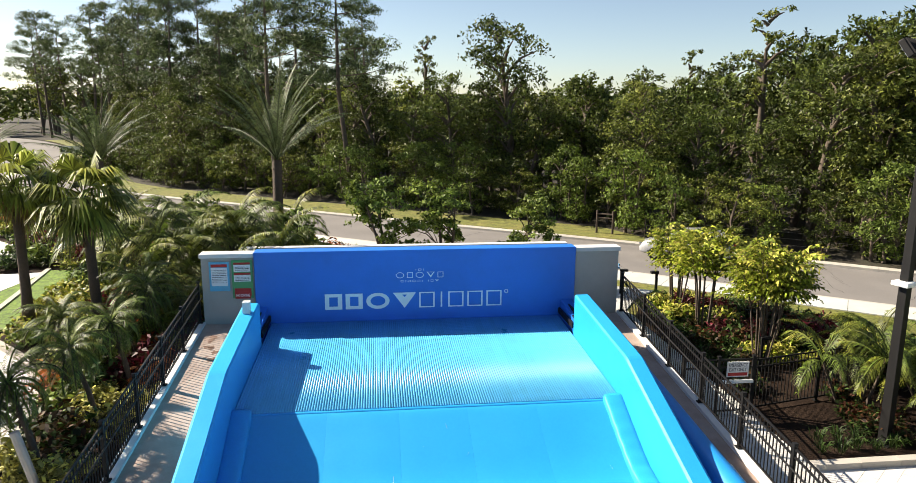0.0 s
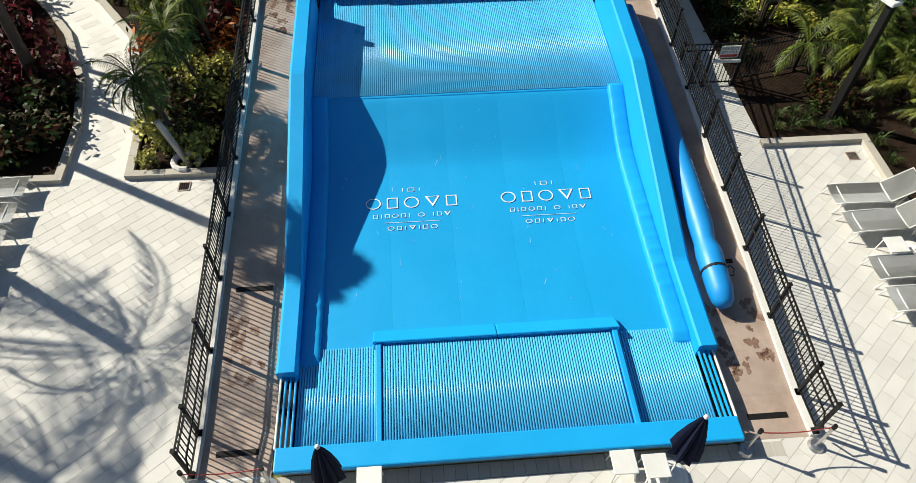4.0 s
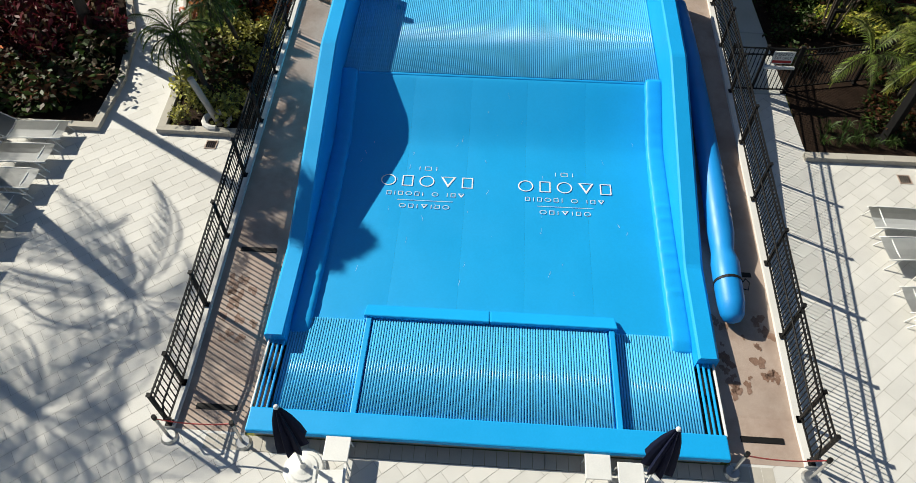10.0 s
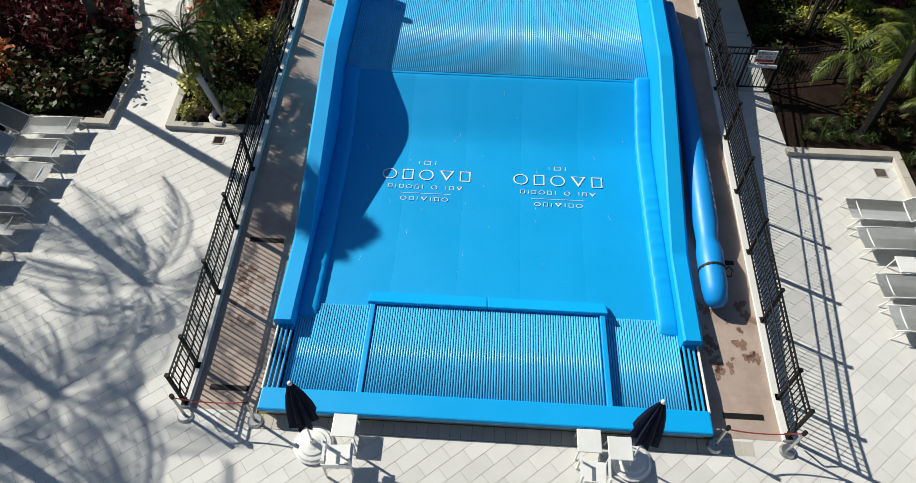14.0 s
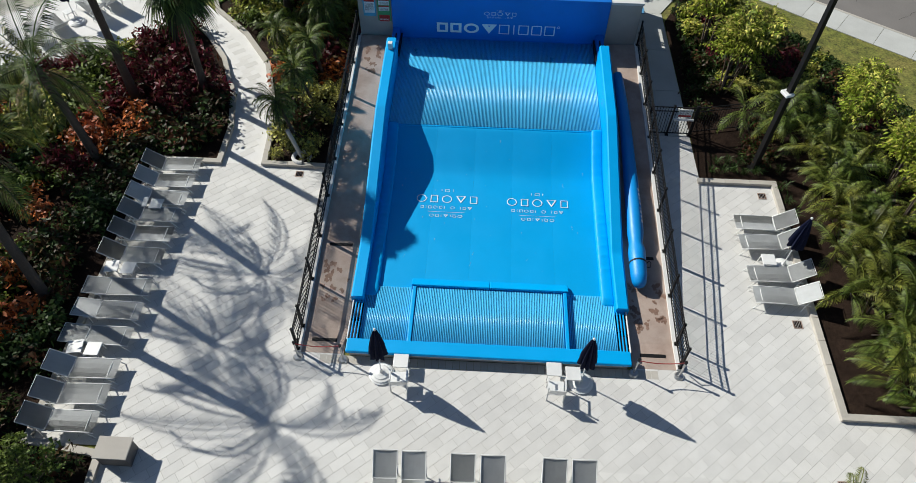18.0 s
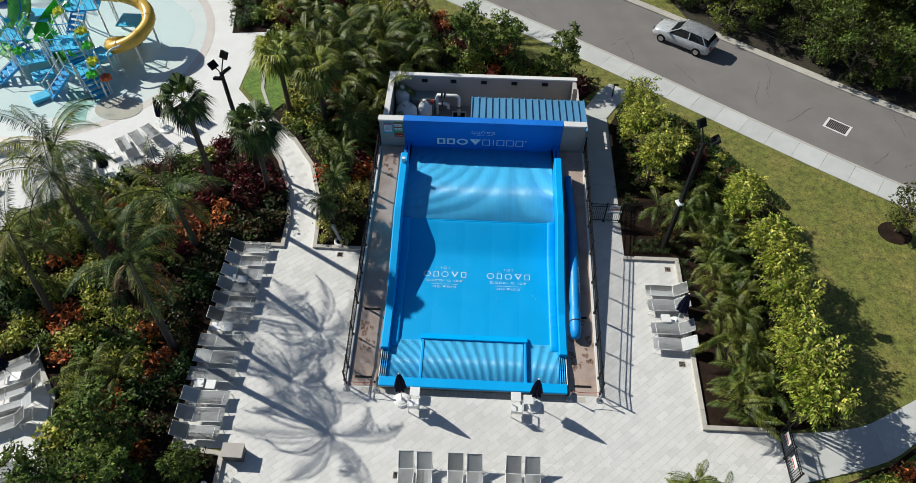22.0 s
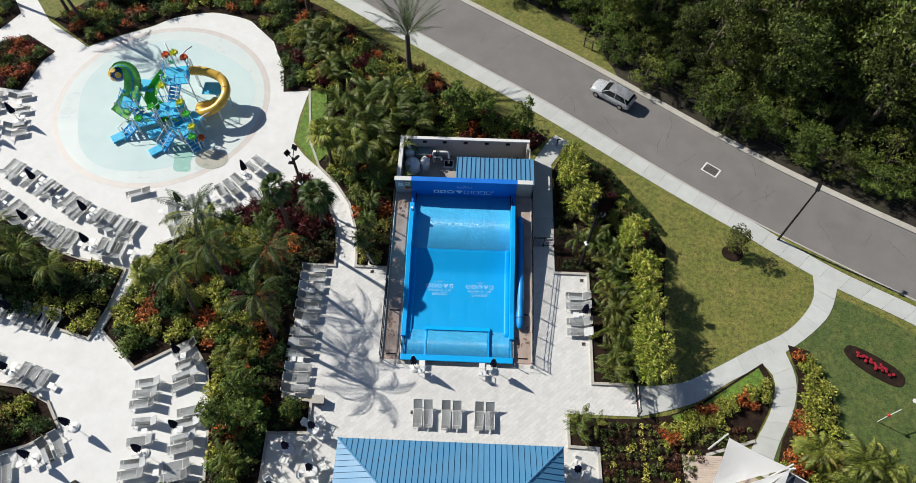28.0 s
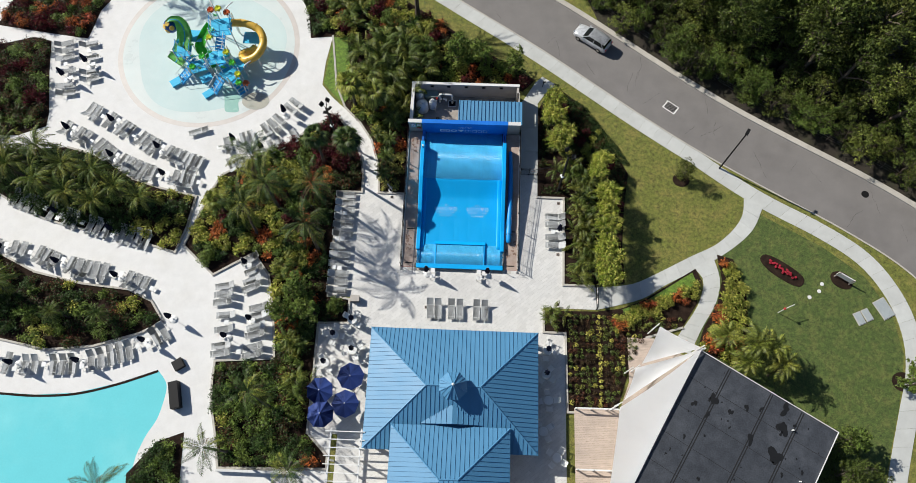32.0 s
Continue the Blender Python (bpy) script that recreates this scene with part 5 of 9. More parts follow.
# ---------------------------------------------------------------- pump yard behind the wall
M["yard_ground"] = make_mat("stained_yard_floor", (0.34, 0.30, 0.26), 0.9, vary=0.25, scale=1.5, fine=30, bump=0.2, second=(0.20, 0.17, 0.145), second_scale=0.6, second_amount=0.8)
yard = thing("yard_wall", "grey stucco wall round the pump yard", "wall", kind="structure")
b = bmesh.new()
box(b, -6.12, 6.02, 21.2, 21.42, -0.2, 2.5)
part("wall_back", b, M["stucco"], yard)
b = bmesh.new()
box(b, -6.18, 6.08, 21.15, 21.47, 2.5, 2.6, bevel=0.01)
part("coping", b, M["concrete"], yard, "pale wall coping")
b = bmesh.new()
box(b, -6.10, -5.90, 16.0, 21.2, -0.2, 2.5)
part("wall_side", b, M["stucco"], yard)
b = bmesh.new()
box(b, -6.18, -5.82, 16.06, 21.14, 2.5, 2.6, bevel=0.01)
part("coping", b, M["concrete"], yard)
b = bmesh.new()
box(b, 5.78, 6.02, 20.4, 21.2, -0.2, 2.5)
part("wall_return", b, M["stucco"], yard)
b = bmesh.new()
slab(b, [(-5.88, 16.0), (6.02, 16.0), (6.02, 21.2), (-5.88, 21.2)], -0.1, 0.06)
solo("yard_floor", b, M["yard_ground"], "stained concrete pump yard floor", "floor", kind="structure")
for x in (-3.9, -2.0, 0.0, 2.0, 4.0):
    root = thing("wall_lamp", "small dark wall lamp under the coping", "wall lamp", "yard wall lamps", at=pose(x, 21.2, 2.2))
    b = bmesh.new()
    box(b, -0.19, 0.19, -0.16, 0.0, -0.08, 0.08, bevel=0.015)
    part("housing", b, M["black_metal"], root)
root = thing("yard_roof", "blue standing seam metal roof over half the pump yard", "canopy roof")
b = bmesh.new()
vs = box(b, -0.75, 6.38, 16.08, 19.2, 2.5, 2.55)
for v in vs:
    v.co.z += (19.2 - v.co.y) * 0.09
part("sheet", b, M["metal_roof"], root)
for i in range(18):
    b = bmesh.new()
    x = -0.72 + i * 0.416
    vs = box(b, x - 0.02, x + 0.02, 16.08, 19.2, 2.6, 2.65)
    for v in vs:
        v.co.z += (19.2 - v.co.y) * 0.09
    part("seam", b, M["metal_roof"], root)
for x, y in ((-0.6, 19.0), (6.25, 19.0), (2.9, 19.0)):
    b = bmesh.new()
    box(b, x - 0.05, x + 0.05, y - 0.05, y + 0.05, 0.0, 2.56)
    part("post", b, M["white_metal"], root)


yf = thing("yard_fence", "dark grey slatted fence closing the pump yard", "fence")
for y in (16.15, 17.5, 18.9, 20.35):
    b = bmesh.new()
    box(b, 6.02, 6.12, y - 0.05, y + 0.05, 0, 2.5)
    part("post", b, M["stucco"], yf)
for i in range(16):
    if i in (10, 12):
        continue
    b = bmesh.new()
    z = 0.06 + i * 0.155
    box(b, 6.045, 6.085, 16.1, 20.4, z, z + 0.15)
    part("slat", b, M["stucco"], yf)


def filter_tank(x, y, r, h):
    root = thing("filter_tank", "grey white fibreglass filter tank", "filter tank", "filter tanks in the yard", at=pose(x, y, 0.06))
    b = bmesh.new()
    tube(b, [(0, 0, 0), (0, 0, 0.08), (0, 0, h * 0.75), (0, 0, h * 0.9), (0, 0, h)], [r * 0.9, r, r, r * 0.75, r * 0.25], 20)
    part("body", b, M["tank_plastic"], root, smooth=True)
    b = bmesh.new()
    tube(b, [(0, 0, h * 0.98), (0, 0, h + 0.2)], r * 0.28, 12)
    part("lid", b, M["pvc"], root, "white lid")


filter_tank(-5.0, 19.35, 0.7, 1.5)
filter_tank(-5.35, 20.6, 0.5, 1.85)
filter_tank(-3.85, 19.65, 0.42, 1.55)
M["bin_grey"] = make_mat("grey_green_plastic", (0.20, 0.25, 0.235), 0.6, vary=0.12)
cb = thing("chemical_bin", "grey green plastic chemical bin with a flat lid", "bin")
b = bmesh.new()
box(b, -4.75, -3.25, 20.3, 21.1, 0.06, 1.25, bevel=0.04)
part("body", b, M["bin_grey"], cb)
b = bmesh.new()
box(b, -4.8, -3.2, 20.26, 21.14, 1.25, 1.33, bevel=0.02)
part("lid", b, M["bin_grey"], cb)
root = thing("pipework", "white plastic pipes with elbows and red valve", "pipes")
for pl, r in (([(-3.05, 20.35, 0.08), (-3.05, 20.35, 1.45), (-3.05, 20.5, 1.55), (-1.8, 20.5, 1.55), (-1.62, 20.42, 1.5), (-1.6, 20.35, 1.35), (-1.6, 20.3, 0.02)], 0.115),
              ([(-2.95, 20.2, 1.1), (-2.5, 20.2, 1.1), (-2.32, 20.2, 1.02), (-2.28, 20.2, 0.7)], 0.11),
              ([(-3.9, 19.6, 0.5), (-3.5, 19.6, 0.5), (-3.42, 19.6, 0.6), (-3.42, 19.9, 1.2)], 0.05),
              ([(-3.55, 19.2, 0.08), (-3.55, 19.2, 0.8), (-3.55, 20.1, 0.85)], 0.04)):
    b = bmesh.new()
    tube(b, pl, r, 9)
    part("pipe", b, M["pvc"], root, smooth=True)
for x, y, z, ax in ((-2.75, 20.5, 1.55, 0), (-2.55, 20.5, 1.55, 0), (-2.7, 20.2, 1.1, 0), (-1.6, 20.32, 0.75, 2)):
    b = bmesh.new()
    d = Vector((0.04, 0, 0)) if ax == 0 else Vector((0, 0, 0.05))
    tube(b, [tuple(Vector((x, y, z)) - d), tuple(Vector((x, y, z)) + d)], 0.17 if ax == 0 else 0.135, 10)
    part("flange", b, M["black_metal"], root, "black pipe flange")
b = bmesh.new()
tube(b, [(-3.35, 20.1, 1.2), (-3.35, 20.1, 1.42)], 0.1, 8)
part("valve", b, M["red"], root, "red valve")
b = bmesh.new()
tube(b, [(-3.7, 20.15, 1.36), (-3.35, 20.1, 1.36)], 0.016, 6)
part("feed_pipe", b, M["red"], root, "thin red feed pipe")
gr = thing("floor_grate", "dark sump pit with a pale concrete rim", "drain")
b = bmesh.new()
box(b, -1.98, -1.2, 19.85, 20.55, 0.05, 0.075)
part("pit", b, M["black_metal"], gr)
for x0, x1, y0, y1 in ((-2.06, -1.98, 19.77, 20.63), (-1.2, -1.12, 19.77, 20.63), (-1.98, -1.2, 19.77, 19.85), (-1.98, -1.2, 20.55, 20.63)):
    b = bmesh.new()
    box(b, x0, x1, y0, y1, 0.05, 0.12)
    part("rim", b, M["concrete"], gr)
b = bmesh.new()
tube(b, [(-3.4, 18.0, 0.3), (-3.0, 18.0, 0.3)], 0.2, 10)
solo("pump", b, M["black_metal"], "dark electric pump on the yard floor", "pump", smooth=True)


# bollard light where the link meets the pavement
bl_ = thing("bollard_light", "short black bollard light with a hooked head", "bollard light", at=pose(10.35, 22.55, 0))
b = bmesh.new()
tube(b, [(0, 0, 0), (0, 0, 0.95)], 0.06, 10)
part("post", b, M["black_metal"], bl_)
b = bmesh.new()
box(b, -0.26, 0.08, -0.09, 0.09, 0.93, 1.05, bevel=0.03)
part("lamp_head", b, M["black_metal"], bl_)

# ---------------------------------------------------------------- lamps
def flood_pole(x, y, h, turn, heads, label="tall black pole with two floodlights at its top"):
    root = thing("floodlight_pole", label, "lamp post", at=pose(x, y, 0, 0, 0, turn))
    b = bmesh.new()
    tube(b, [(0, 0, 0), (0, 0, h)], [0.15, 0.11], 4)
    part("pole", b, M["black_metal"], root)
    b = bmesh.new()
    box(b, -0.2, 0.2, -0.2, 0.2, 0, 0.04)
    part("base_plate", b, M["black_metal"], root)
    for ang, dz, tip in heads:
        c, s = math.cos(radians(ang)), math.sin(radians(ang))
        b = bmesh.new()
        tube(b, [(0, 0, h - 0.1), (0.22 * c, 0.22 * s, h + dz * 0.5), (0.42 * c, 0.42 * s, h + dz)], 0.035, 6)
        part("bracket", b, M["black_metal"], root)
        b = bmesh.new()
        box(b, -0.07, 0.07, -0.24, 0.24, -0.22, 0.22, bevel=0.02)
        for i in range(5):
            box(b, -0.11, -0.07, -0.2 + i * 0.1 - 0.01, -0.2 + i * 0.1 + 0.01, -0.2, 0.2)
        o = part("floodlight", b, M["black_metal"], root, "black floodlight head with cooling fins")
        o.matrix_basis = pose(0.52 * c, 0.52 * s, h + dz + 0.1, 0, tip, ang)
        b = bmesh.new()
        box(b, 0.071, 0.08, -0.2, 0.2, -0.18, 0.18)
        part("lens", b, M["chrome"], o)
    b = bmesh.new()
    box(b, -0.25, 0.1, -0.2, 0.2, h * 0.47, h * 0.47 + 0.12, bevel=0.03)
    part("camera_box", b, M["white_metal"], root, "small white box on the pole")


flood_pole(10.65, 9.55, 8.2, 20, ((100, 0.75, 35), (-20, 0.1, 50)))
flood_pole(-14.55, 15.0, 7.1, -30, ((90, 0.75, 35), (180, 0.2, 45), (0, 0.25, 45), (-60, -0.1, 60)), "black pole with four floodlights beside the path")
for x, y, h, turn in ((28.8, 13.0, 8.0, 60),):
    root = thing("street_lamp", "tall black street lamp by the pavement", "street lamp", at=pose(x, y, 0, 0, 0, turn))
    b = bmesh.new()
    tube(b, [(0, 0, 0), (0, 0, h)], [0.1, 0.07], 8)
    part("pole", b, M["black_metal"], root)
    b = bmesh.new()
    box(b, -0.2, 0.6, -0.16, 0.16, h - 0.05, h + 0.07, bevel=0.03)
    part("lamp_head", b, M["black_metal"], root)
for x, y in ((8.95, 22.9), (10.2, 14.2)):
    root = thing("path_light", "low black path light with a hooded head", "path light", at=pose(x, y, 0))
    b = bmesh.new()
    tube(b, [(0, 0, 0), (0, 0, 1.0)], 0.05, 8)
    part("post", b, M["black_metal"], root)
    b = bmesh.new()
    box(b, -0.06, 0.28, -0.07, 0.07, 0.96, 1.06, bevel=0.02)
    part("hood", b, M["black_metal"], root)
# ---------------------------------------------------------------- pavilion with blue metal hip roofs
def roof_plane(root, corners, seam_dir, pitch=0.42, thick=0.05):
    """One roof slope: a sheet and upright seams running up it. corners: 3 or 4 points, anticlockwise from above, the first two on the eave."""
    c = [Vector(p) for p in corners]
    n = (c[1] - c[0]).cross(c[2] - c[0]).normalized()
    b = bmesh.new()
    top = [b.verts.new(p) for p in c]
    low = [b.verts.new(p - n * thick) for p in c]
    b.faces.new(top)
    b.faces.new(low[::-1])
    for i in range(len(c)):
        j = (i + 1) % len(c)
        b.faces.new((low[i], low[j], top[j], top[i]))
    slope = part("roof_slope", b, M["metal_roof"], root)
    u = (c[1] - c[0]).normalized()
    v = n.cross(u)
    pts = [((p - c[0]).dot(u), (p - c[0]).dot(v)) for p in c]
    lo, hi = min(p[0] for p in pts), max(p[0] for p in pts)
    k = math.ceil((lo + 0.1) / pitch)
    while k * pitch < hi - 0.1:
        x = k * pitch
        ys = []
        for (x0, y0), (x1, y1) in zip(pts, pts[1:] + pts[:1]):
            if (x0 - x) * (x1 - x) < 0:
                ys.append(y0 + (y1 - y0) * (x - x0) / (x1 - x0))
        if len(ys) >= 2 and max(ys) - min(ys) > 0.15:
            b = bmesh.new()
            a, e = c[0] + u * x + v * min(ys), c[0] + u * x + v * max(ys)
            vs = [b.verts.new(p + u * s * 0.016 + n * h) for p in (a, e) for s in (-1, 1) for h in (-0.01, 0.05)]
            for q in ((0, 1, 3, 2), (4, 6, 7, 5), (0, 4, 5, 1), (2, 3, 7, 6), (1, 5, 7, 3), (0, 2, 6, 4)):
                b.faces.new([vs[i] for i in q])
            part("seam", b, M["metal_roof"], slope)
        k += 1


def cap_line(root, a, c, r=0.07):
    b = bmesh.new()
    tube(b, [a, c], r, 6)
    part("ridge_cap", b, M["metal_roof"], root)


pav = thing("pavilion", "open pavilion under blue standing seam hip roofs", "pavilion")
x0, x1, y0, y1, ze, zr = -8.45, 8.18, -18.87, -7.2, 2.7, 5.05
ra, rb = (-2.55, -13.05, zr), (2.55, -13.05, zr)
NW, NE, SW, SE = (x0, y1, ze), (x1, y1, ze), (x0, y0, ze), (x1, y0, ze)
roof_plane(pav, [NE, NW, ra, rb], 0)
roof_plane(pav, [SW, SE, rb, ra], 0)
roof_plane(pav, [NW, SW, ra], 0)
roof_plane(pav, [SE, NE, rb], 0)
for a, c in ((NW, ra), (SW, ra), (NE, rb), (SE, rb), (ra, rb)):
    cap_line(pav, a, c)
for a, c in ((NW, NE), (NE, SE), (SE, SW), (SW, NW)):
    b = bmesh.new()
    p, q = Vector(a), Vector(c)
    d = (q - p).normalized()
    s = Vector((-d.y, d.x, 0)) * -0.05
    vs = [b.verts.new(t + o + Vector((0, 0, h))) for t in (p, q) for o in (s, s * -0.2) for h in (-0.2, -0.02)]
    for f in ((0, 1, 3, 2), (4, 6, 7, 5), (0, 4, 5, 1), (2, 3, 7, 6), (1, 5, 7, 3), (0, 2, 6, 4)):
        b.faces.new([vs[i] for i in f])
    part("fascia", b, M["metal_roof"], pav, "dark blue eave fascia")
# the lower wing's roof, stepping up over the first
w0, w1, wy, wz = -5.72, 5.48, -16.6, 3.75
wa, wb = (-0.95, -21.4, 5.65), (0.75, -21.4, 5.65)
wing_s = -31.0
roof_plane(pav, [(w1, wy, wz), (w0, wy, wz), wa, wb], 0)
roof_plane(pav, [(w0, wy, wz), (w0, wing_s, wz), (-0.95, wing_s, 5.65), wa], 0)
roof_plane(pav, [(w1, wing_s, wz), (w1, wy, wz), wb, (0.75, wing_s, 5.65)], 0)
roof_plane(pav, [(-0.95, wing_s, 5.65), (0.75, wing_s, 5.65), wb, wa], 0)
for a, c in (((w0, wy, wz), wa), ((w1, wy, wz), wb), (wa, wb)):
    cap_line(pav, a, c)
b = bmesh.new()
slab(b, [(w0 + 0.15, wing_s), (w1 - 0.15, wing_s), (w1 - 0.15, wy - 0.12), (w0 + 0.15, wy - 0.12)], 2.5, 3.7)
part("wing_wall", b, M["stucco"], pav)
# small saddle roof between the two
sa_, sb_, sc_ = (-3.0, -16.45, 3.7), (3.0, -16.45, 3.7), (0.0, -16.45, 4.7)
roof_plane(pav, [sa_, (0.0, -16.45, 4.4), (0.0, -14.3, 4.4)], 0, 0.5)
roof_plane(pav, [(0.0, -16.45, 4.4), sb_, (0.0, -14.3, 4.4)], 0, 0.5)
# cupola
b = bmesh.new()
n8 = [(1.05 * math.cos(math.pi / 8 + k * math.pi / 4), -13.15 + 1.05 * math.sin(math.pi / 8 + k * math.pi / 4)) for k in range(8)]
slab(b, n8, 4.3, 5.75)
part("cupola_drum", b, M["white_metal"], pav, "white louvred cupola drum")
for k in range(8):
    a0, a1 = math.pi / 8 + k * math.pi / 4, math.pi / 8 + (k + 1) * math.pi / 4
    roof_plane(pav, [(1.38 * math.cos(a0), -13.15 + 1.38 * math.sin(a0), 5.75), (1.38 * math.cos(a1), -13.15 + 1.38 * math.sin(a1), 5.75), (0, -13.15, 6.75)], 0, 0.36, 0.03)
    cap_line(pav, (1.38 * math.cos(a0), -13.15 + 1.38 * math.sin(a0), 5.76), (0, -13.15, 6.77), 0.05)
b = bmesh.new()
bmesh.ops.create_uvsphere(b, u_segments=10, v_segments=8, radius=0.14, matrix=Matrix.Translation((0, -13.15, 6.85)))
part("finial", b, M["white_metal"], pav, "pale round finial")
for x in (-7.9, -2.7, 2.7, 7.65):
    for y in (-7.75, -18.3):
        b = bmesh.new()
        box(b, x - 0.17, x + 0.17, y - 0.17, y + 0.17, 0.0, 2.62, bevel=0.02)
        part("post", b, M["white_metal"], pav)
b = bmesh.new()
box(b, -5.2, 5.2, -30.5, -10.2, 0.0, 2.6)
part("inner_wall", b, M["stucco"], pav)

# ---------------------------------------------------------------- patio furniture beside the pavilion
def open_umbrella():
    root = thing("open_umbrella", "open navy blue octagonal sun umbrella over a table", "sun umbrella", "open blue umbrellas")
    b = bmesh.new()
    tube(b, [(0, 0, 0), (0, 0, 2.6)], 0.025, 6)
    part("pole", b, M["white_metal"], root)
    b = bmesh.new()
    bmesh.ops.create_cone(b, cap_ends=True, segments=18, radius1=0.28, radius2=0.2, depth=0.1, matrix=Matrix.Translation((0, 0, 0.05)))
    part("base", b, M["white_metal"], root)
    for k in range(8):
        a0, a1 = k * math.pi / 4, (k + 1) * math.pi / 4
        b = bmesh.new()
        e0, e1 = Vector((1.36 * math.cos(a0), 1.36 * math.sin(a0), 2.12)), Vector((1.36 * math.cos(a1), 1.36 * math.sin(a1), 2.12))
        ap = Vector((0, 0, 2.58))
        m = (e0 + e1) / 2 * 0.985
        rows = [[ap], [ap.lerp(e0, 0.5), ap.lerp((e0 + e1) / 2, 0.5) - Vector((0, 0, 0.03)), ap.lerp(e1, 0.5)], [e0, m - Vector((0, 0, 0.02)), e1]]
        v = [[b.verts.new(p) for p in r] for r in rows]
        b.faces.new((v[0][0], v[1][0], v[1][1]))
        b.faces.new((v[0][0], v[1][1], v[1][2]))
        for i in range(2):
            b.faces.new((v[1][i], v[2][i], v[2][i + 1], v[1][i + 1]))
        bmesh.ops.solidify(b, geom=b.faces[:], thickness=0.01)
        part("canopy_panel", b, M["navy_open"], root, "navy blue canvas panel")
        b = bmesh.new()
        tube(b, [(0, 0, 2.57), tuple(e0 + Vector((0, 0, 0.0)))], 0.012, 4)
        part("rib", b, M["navy_open"], root)
    b = bmesh.new()
    bmesh.ops.create_uvsphere(b, u_segments=10, v_segments=6, radius=0.06, matrix=Matrix.Translation((0, 0, 2.62)))
    part("finial", b, M["white_metal"], root, "white finial knob")
    return root


def round_table(s=0.45):
    root = thing("patio_table", "round white patio table on the paved terrace", "table", "white patio tables")
    b = bmesh.new()
    bmesh.ops.create_cone(b, cap_ends=True, segments=24, radius1=s, radius2=s, depth=0.035, matrix=Matrix.Translation((0, 0, 0.72)))
    part("tabletop", b, M["white_metal"], root)
    b = bmesh.new()
    tube(b, [(0, 0, 0), (0, 0, 0.04), (0, 0, 0.1), (0, 0, 0.7)], [0.26, 0.26, 0.05, 0.04], 12)
    part("pedestal", b, M["white_metal"], root)
    return root


ou = open_umbrella()
ptab = round_table()
first = True
for x, y, t in ((-10.2, -12.1, 10), (-13.1, -13.6, 30), (-10.5, -14.75, 5), (-12.8, -15.8, 22)):
    if first:
        ou.matrix_basis = pose(x, y, 0.004, 0, 0, t)
    else:
        copy_thing(ou, pose(x, y, 0.004, 0, 0, t))
    first = False
tcount = 0
for x, y, fold in ((-12.55, -7.7, 1), (-10.8, -6.1, 1), (-10.5, -9.2, 1), (-13.2, -10.6, 1), (9.35, -8.5, 1), (9.2, -10.9, 1), (9.4, -13.5, 0), (-10.2, -12.1, 0), (-13.1, -13.6, 0), (8.9, -16.5, 0), (10.2, -18.9, 0)):
    m = pose(x, y, 0.004)
    if tcount == 0:
        ptab.matrix_basis = m
    else:
        copy_thing(ptab, m)
    tcount += 1
    if fold:
        put_umbrella(x, y + 0.02)
    turn = random.uniform(0, 90)
    for k in range(4):
        a = radians(turn + 90 * k)
        copy_thing(chair0, pose(x + 0.82 * math.cos(a), y + 0.82 * math.sin(a), 0.004, 0, 0, turn + 90 * k + 90 + random.uniform(-12, 12)))
# white pergola
root = thing("pergola", "white timber pergola with open rafters", "pergola")
for x in (-11.5, -8.6):
    for y in (-17.4, -20, -22.6, -25.2):
        b = bmesh.new()
        box(b, x - 0.08, x + 0.08, y - 0.08, y + 0.08, 0, 2.5)
        part("post", b, M["white_metal"], root)
    b = bmesh.new()
    box(b, x - 0.06, x + 0.06, -26, -17.1, 2.5, 2.72)
    part("beam", b, M["white_metal"], root)
for i in range(12):
    b = bmesh.new()
    y = -17.4 - i * 0.75
    box(b, -12.0, -8.2, y - 0.04, y + 0.04, 2.73, 2.88)
    part("rafter", b, M["white_metal"], root)

# ---------------------------------------------------------------- flat roofed building with sails and a timber deck
bld = thing("flat_roof_building", "low building with a patched black felt flat roof", "building")
ux = Vector((12.29, -7.32)).normalized()
uy = Vector((ux.y, -ux.x))
o2 = Vector((23.6, -8.45))
Lx, Ly = 14.3, 26.0


def bp(u, v):
    p = o2 + ux * u + uy * v
    return (p.x, p.y)


b = bmesh.new()
slab(b, [bp(0.15, 0.15), bp(Lx - 0.15, 0.15), bp(Lx - 0.15, Ly), bp(0.15, Ly)], -0.2, 3.9)
part("wall", b, M["stucco"], bld)
b = bmesh.new()
slab(b, [bp(0, 0), bp(Lx, 0), bp(Lx, Ly), bp(0, Ly)], 3.9, 4.0)
roof = part("roof", b, M["tar"], bld, "black roofing felt")
for v0, v1, u0, u1 in ((0, 0.07, 0, Lx), (0.07, Ly, Lx - 0.07, Lx)):
    b = bmesh.new()
    slab(b, [bp(u0, v0), bp(u1, v0), bp(u1, v1), bp(u0, v1)], 4.0, 4.07)
    part("roof_edge", b, M["concrete"], roof, "pale metal roof edge")
M["tar_patch"] = make_mat("fresh_tar", (0.004, 0.004, 0.004), 0.6, vary=0.1)
M["tar_seam"] = make_mat("dark_felt_seam", (0.012, 0.012, 0.013), 0.9, vary=0.3, scale=4)
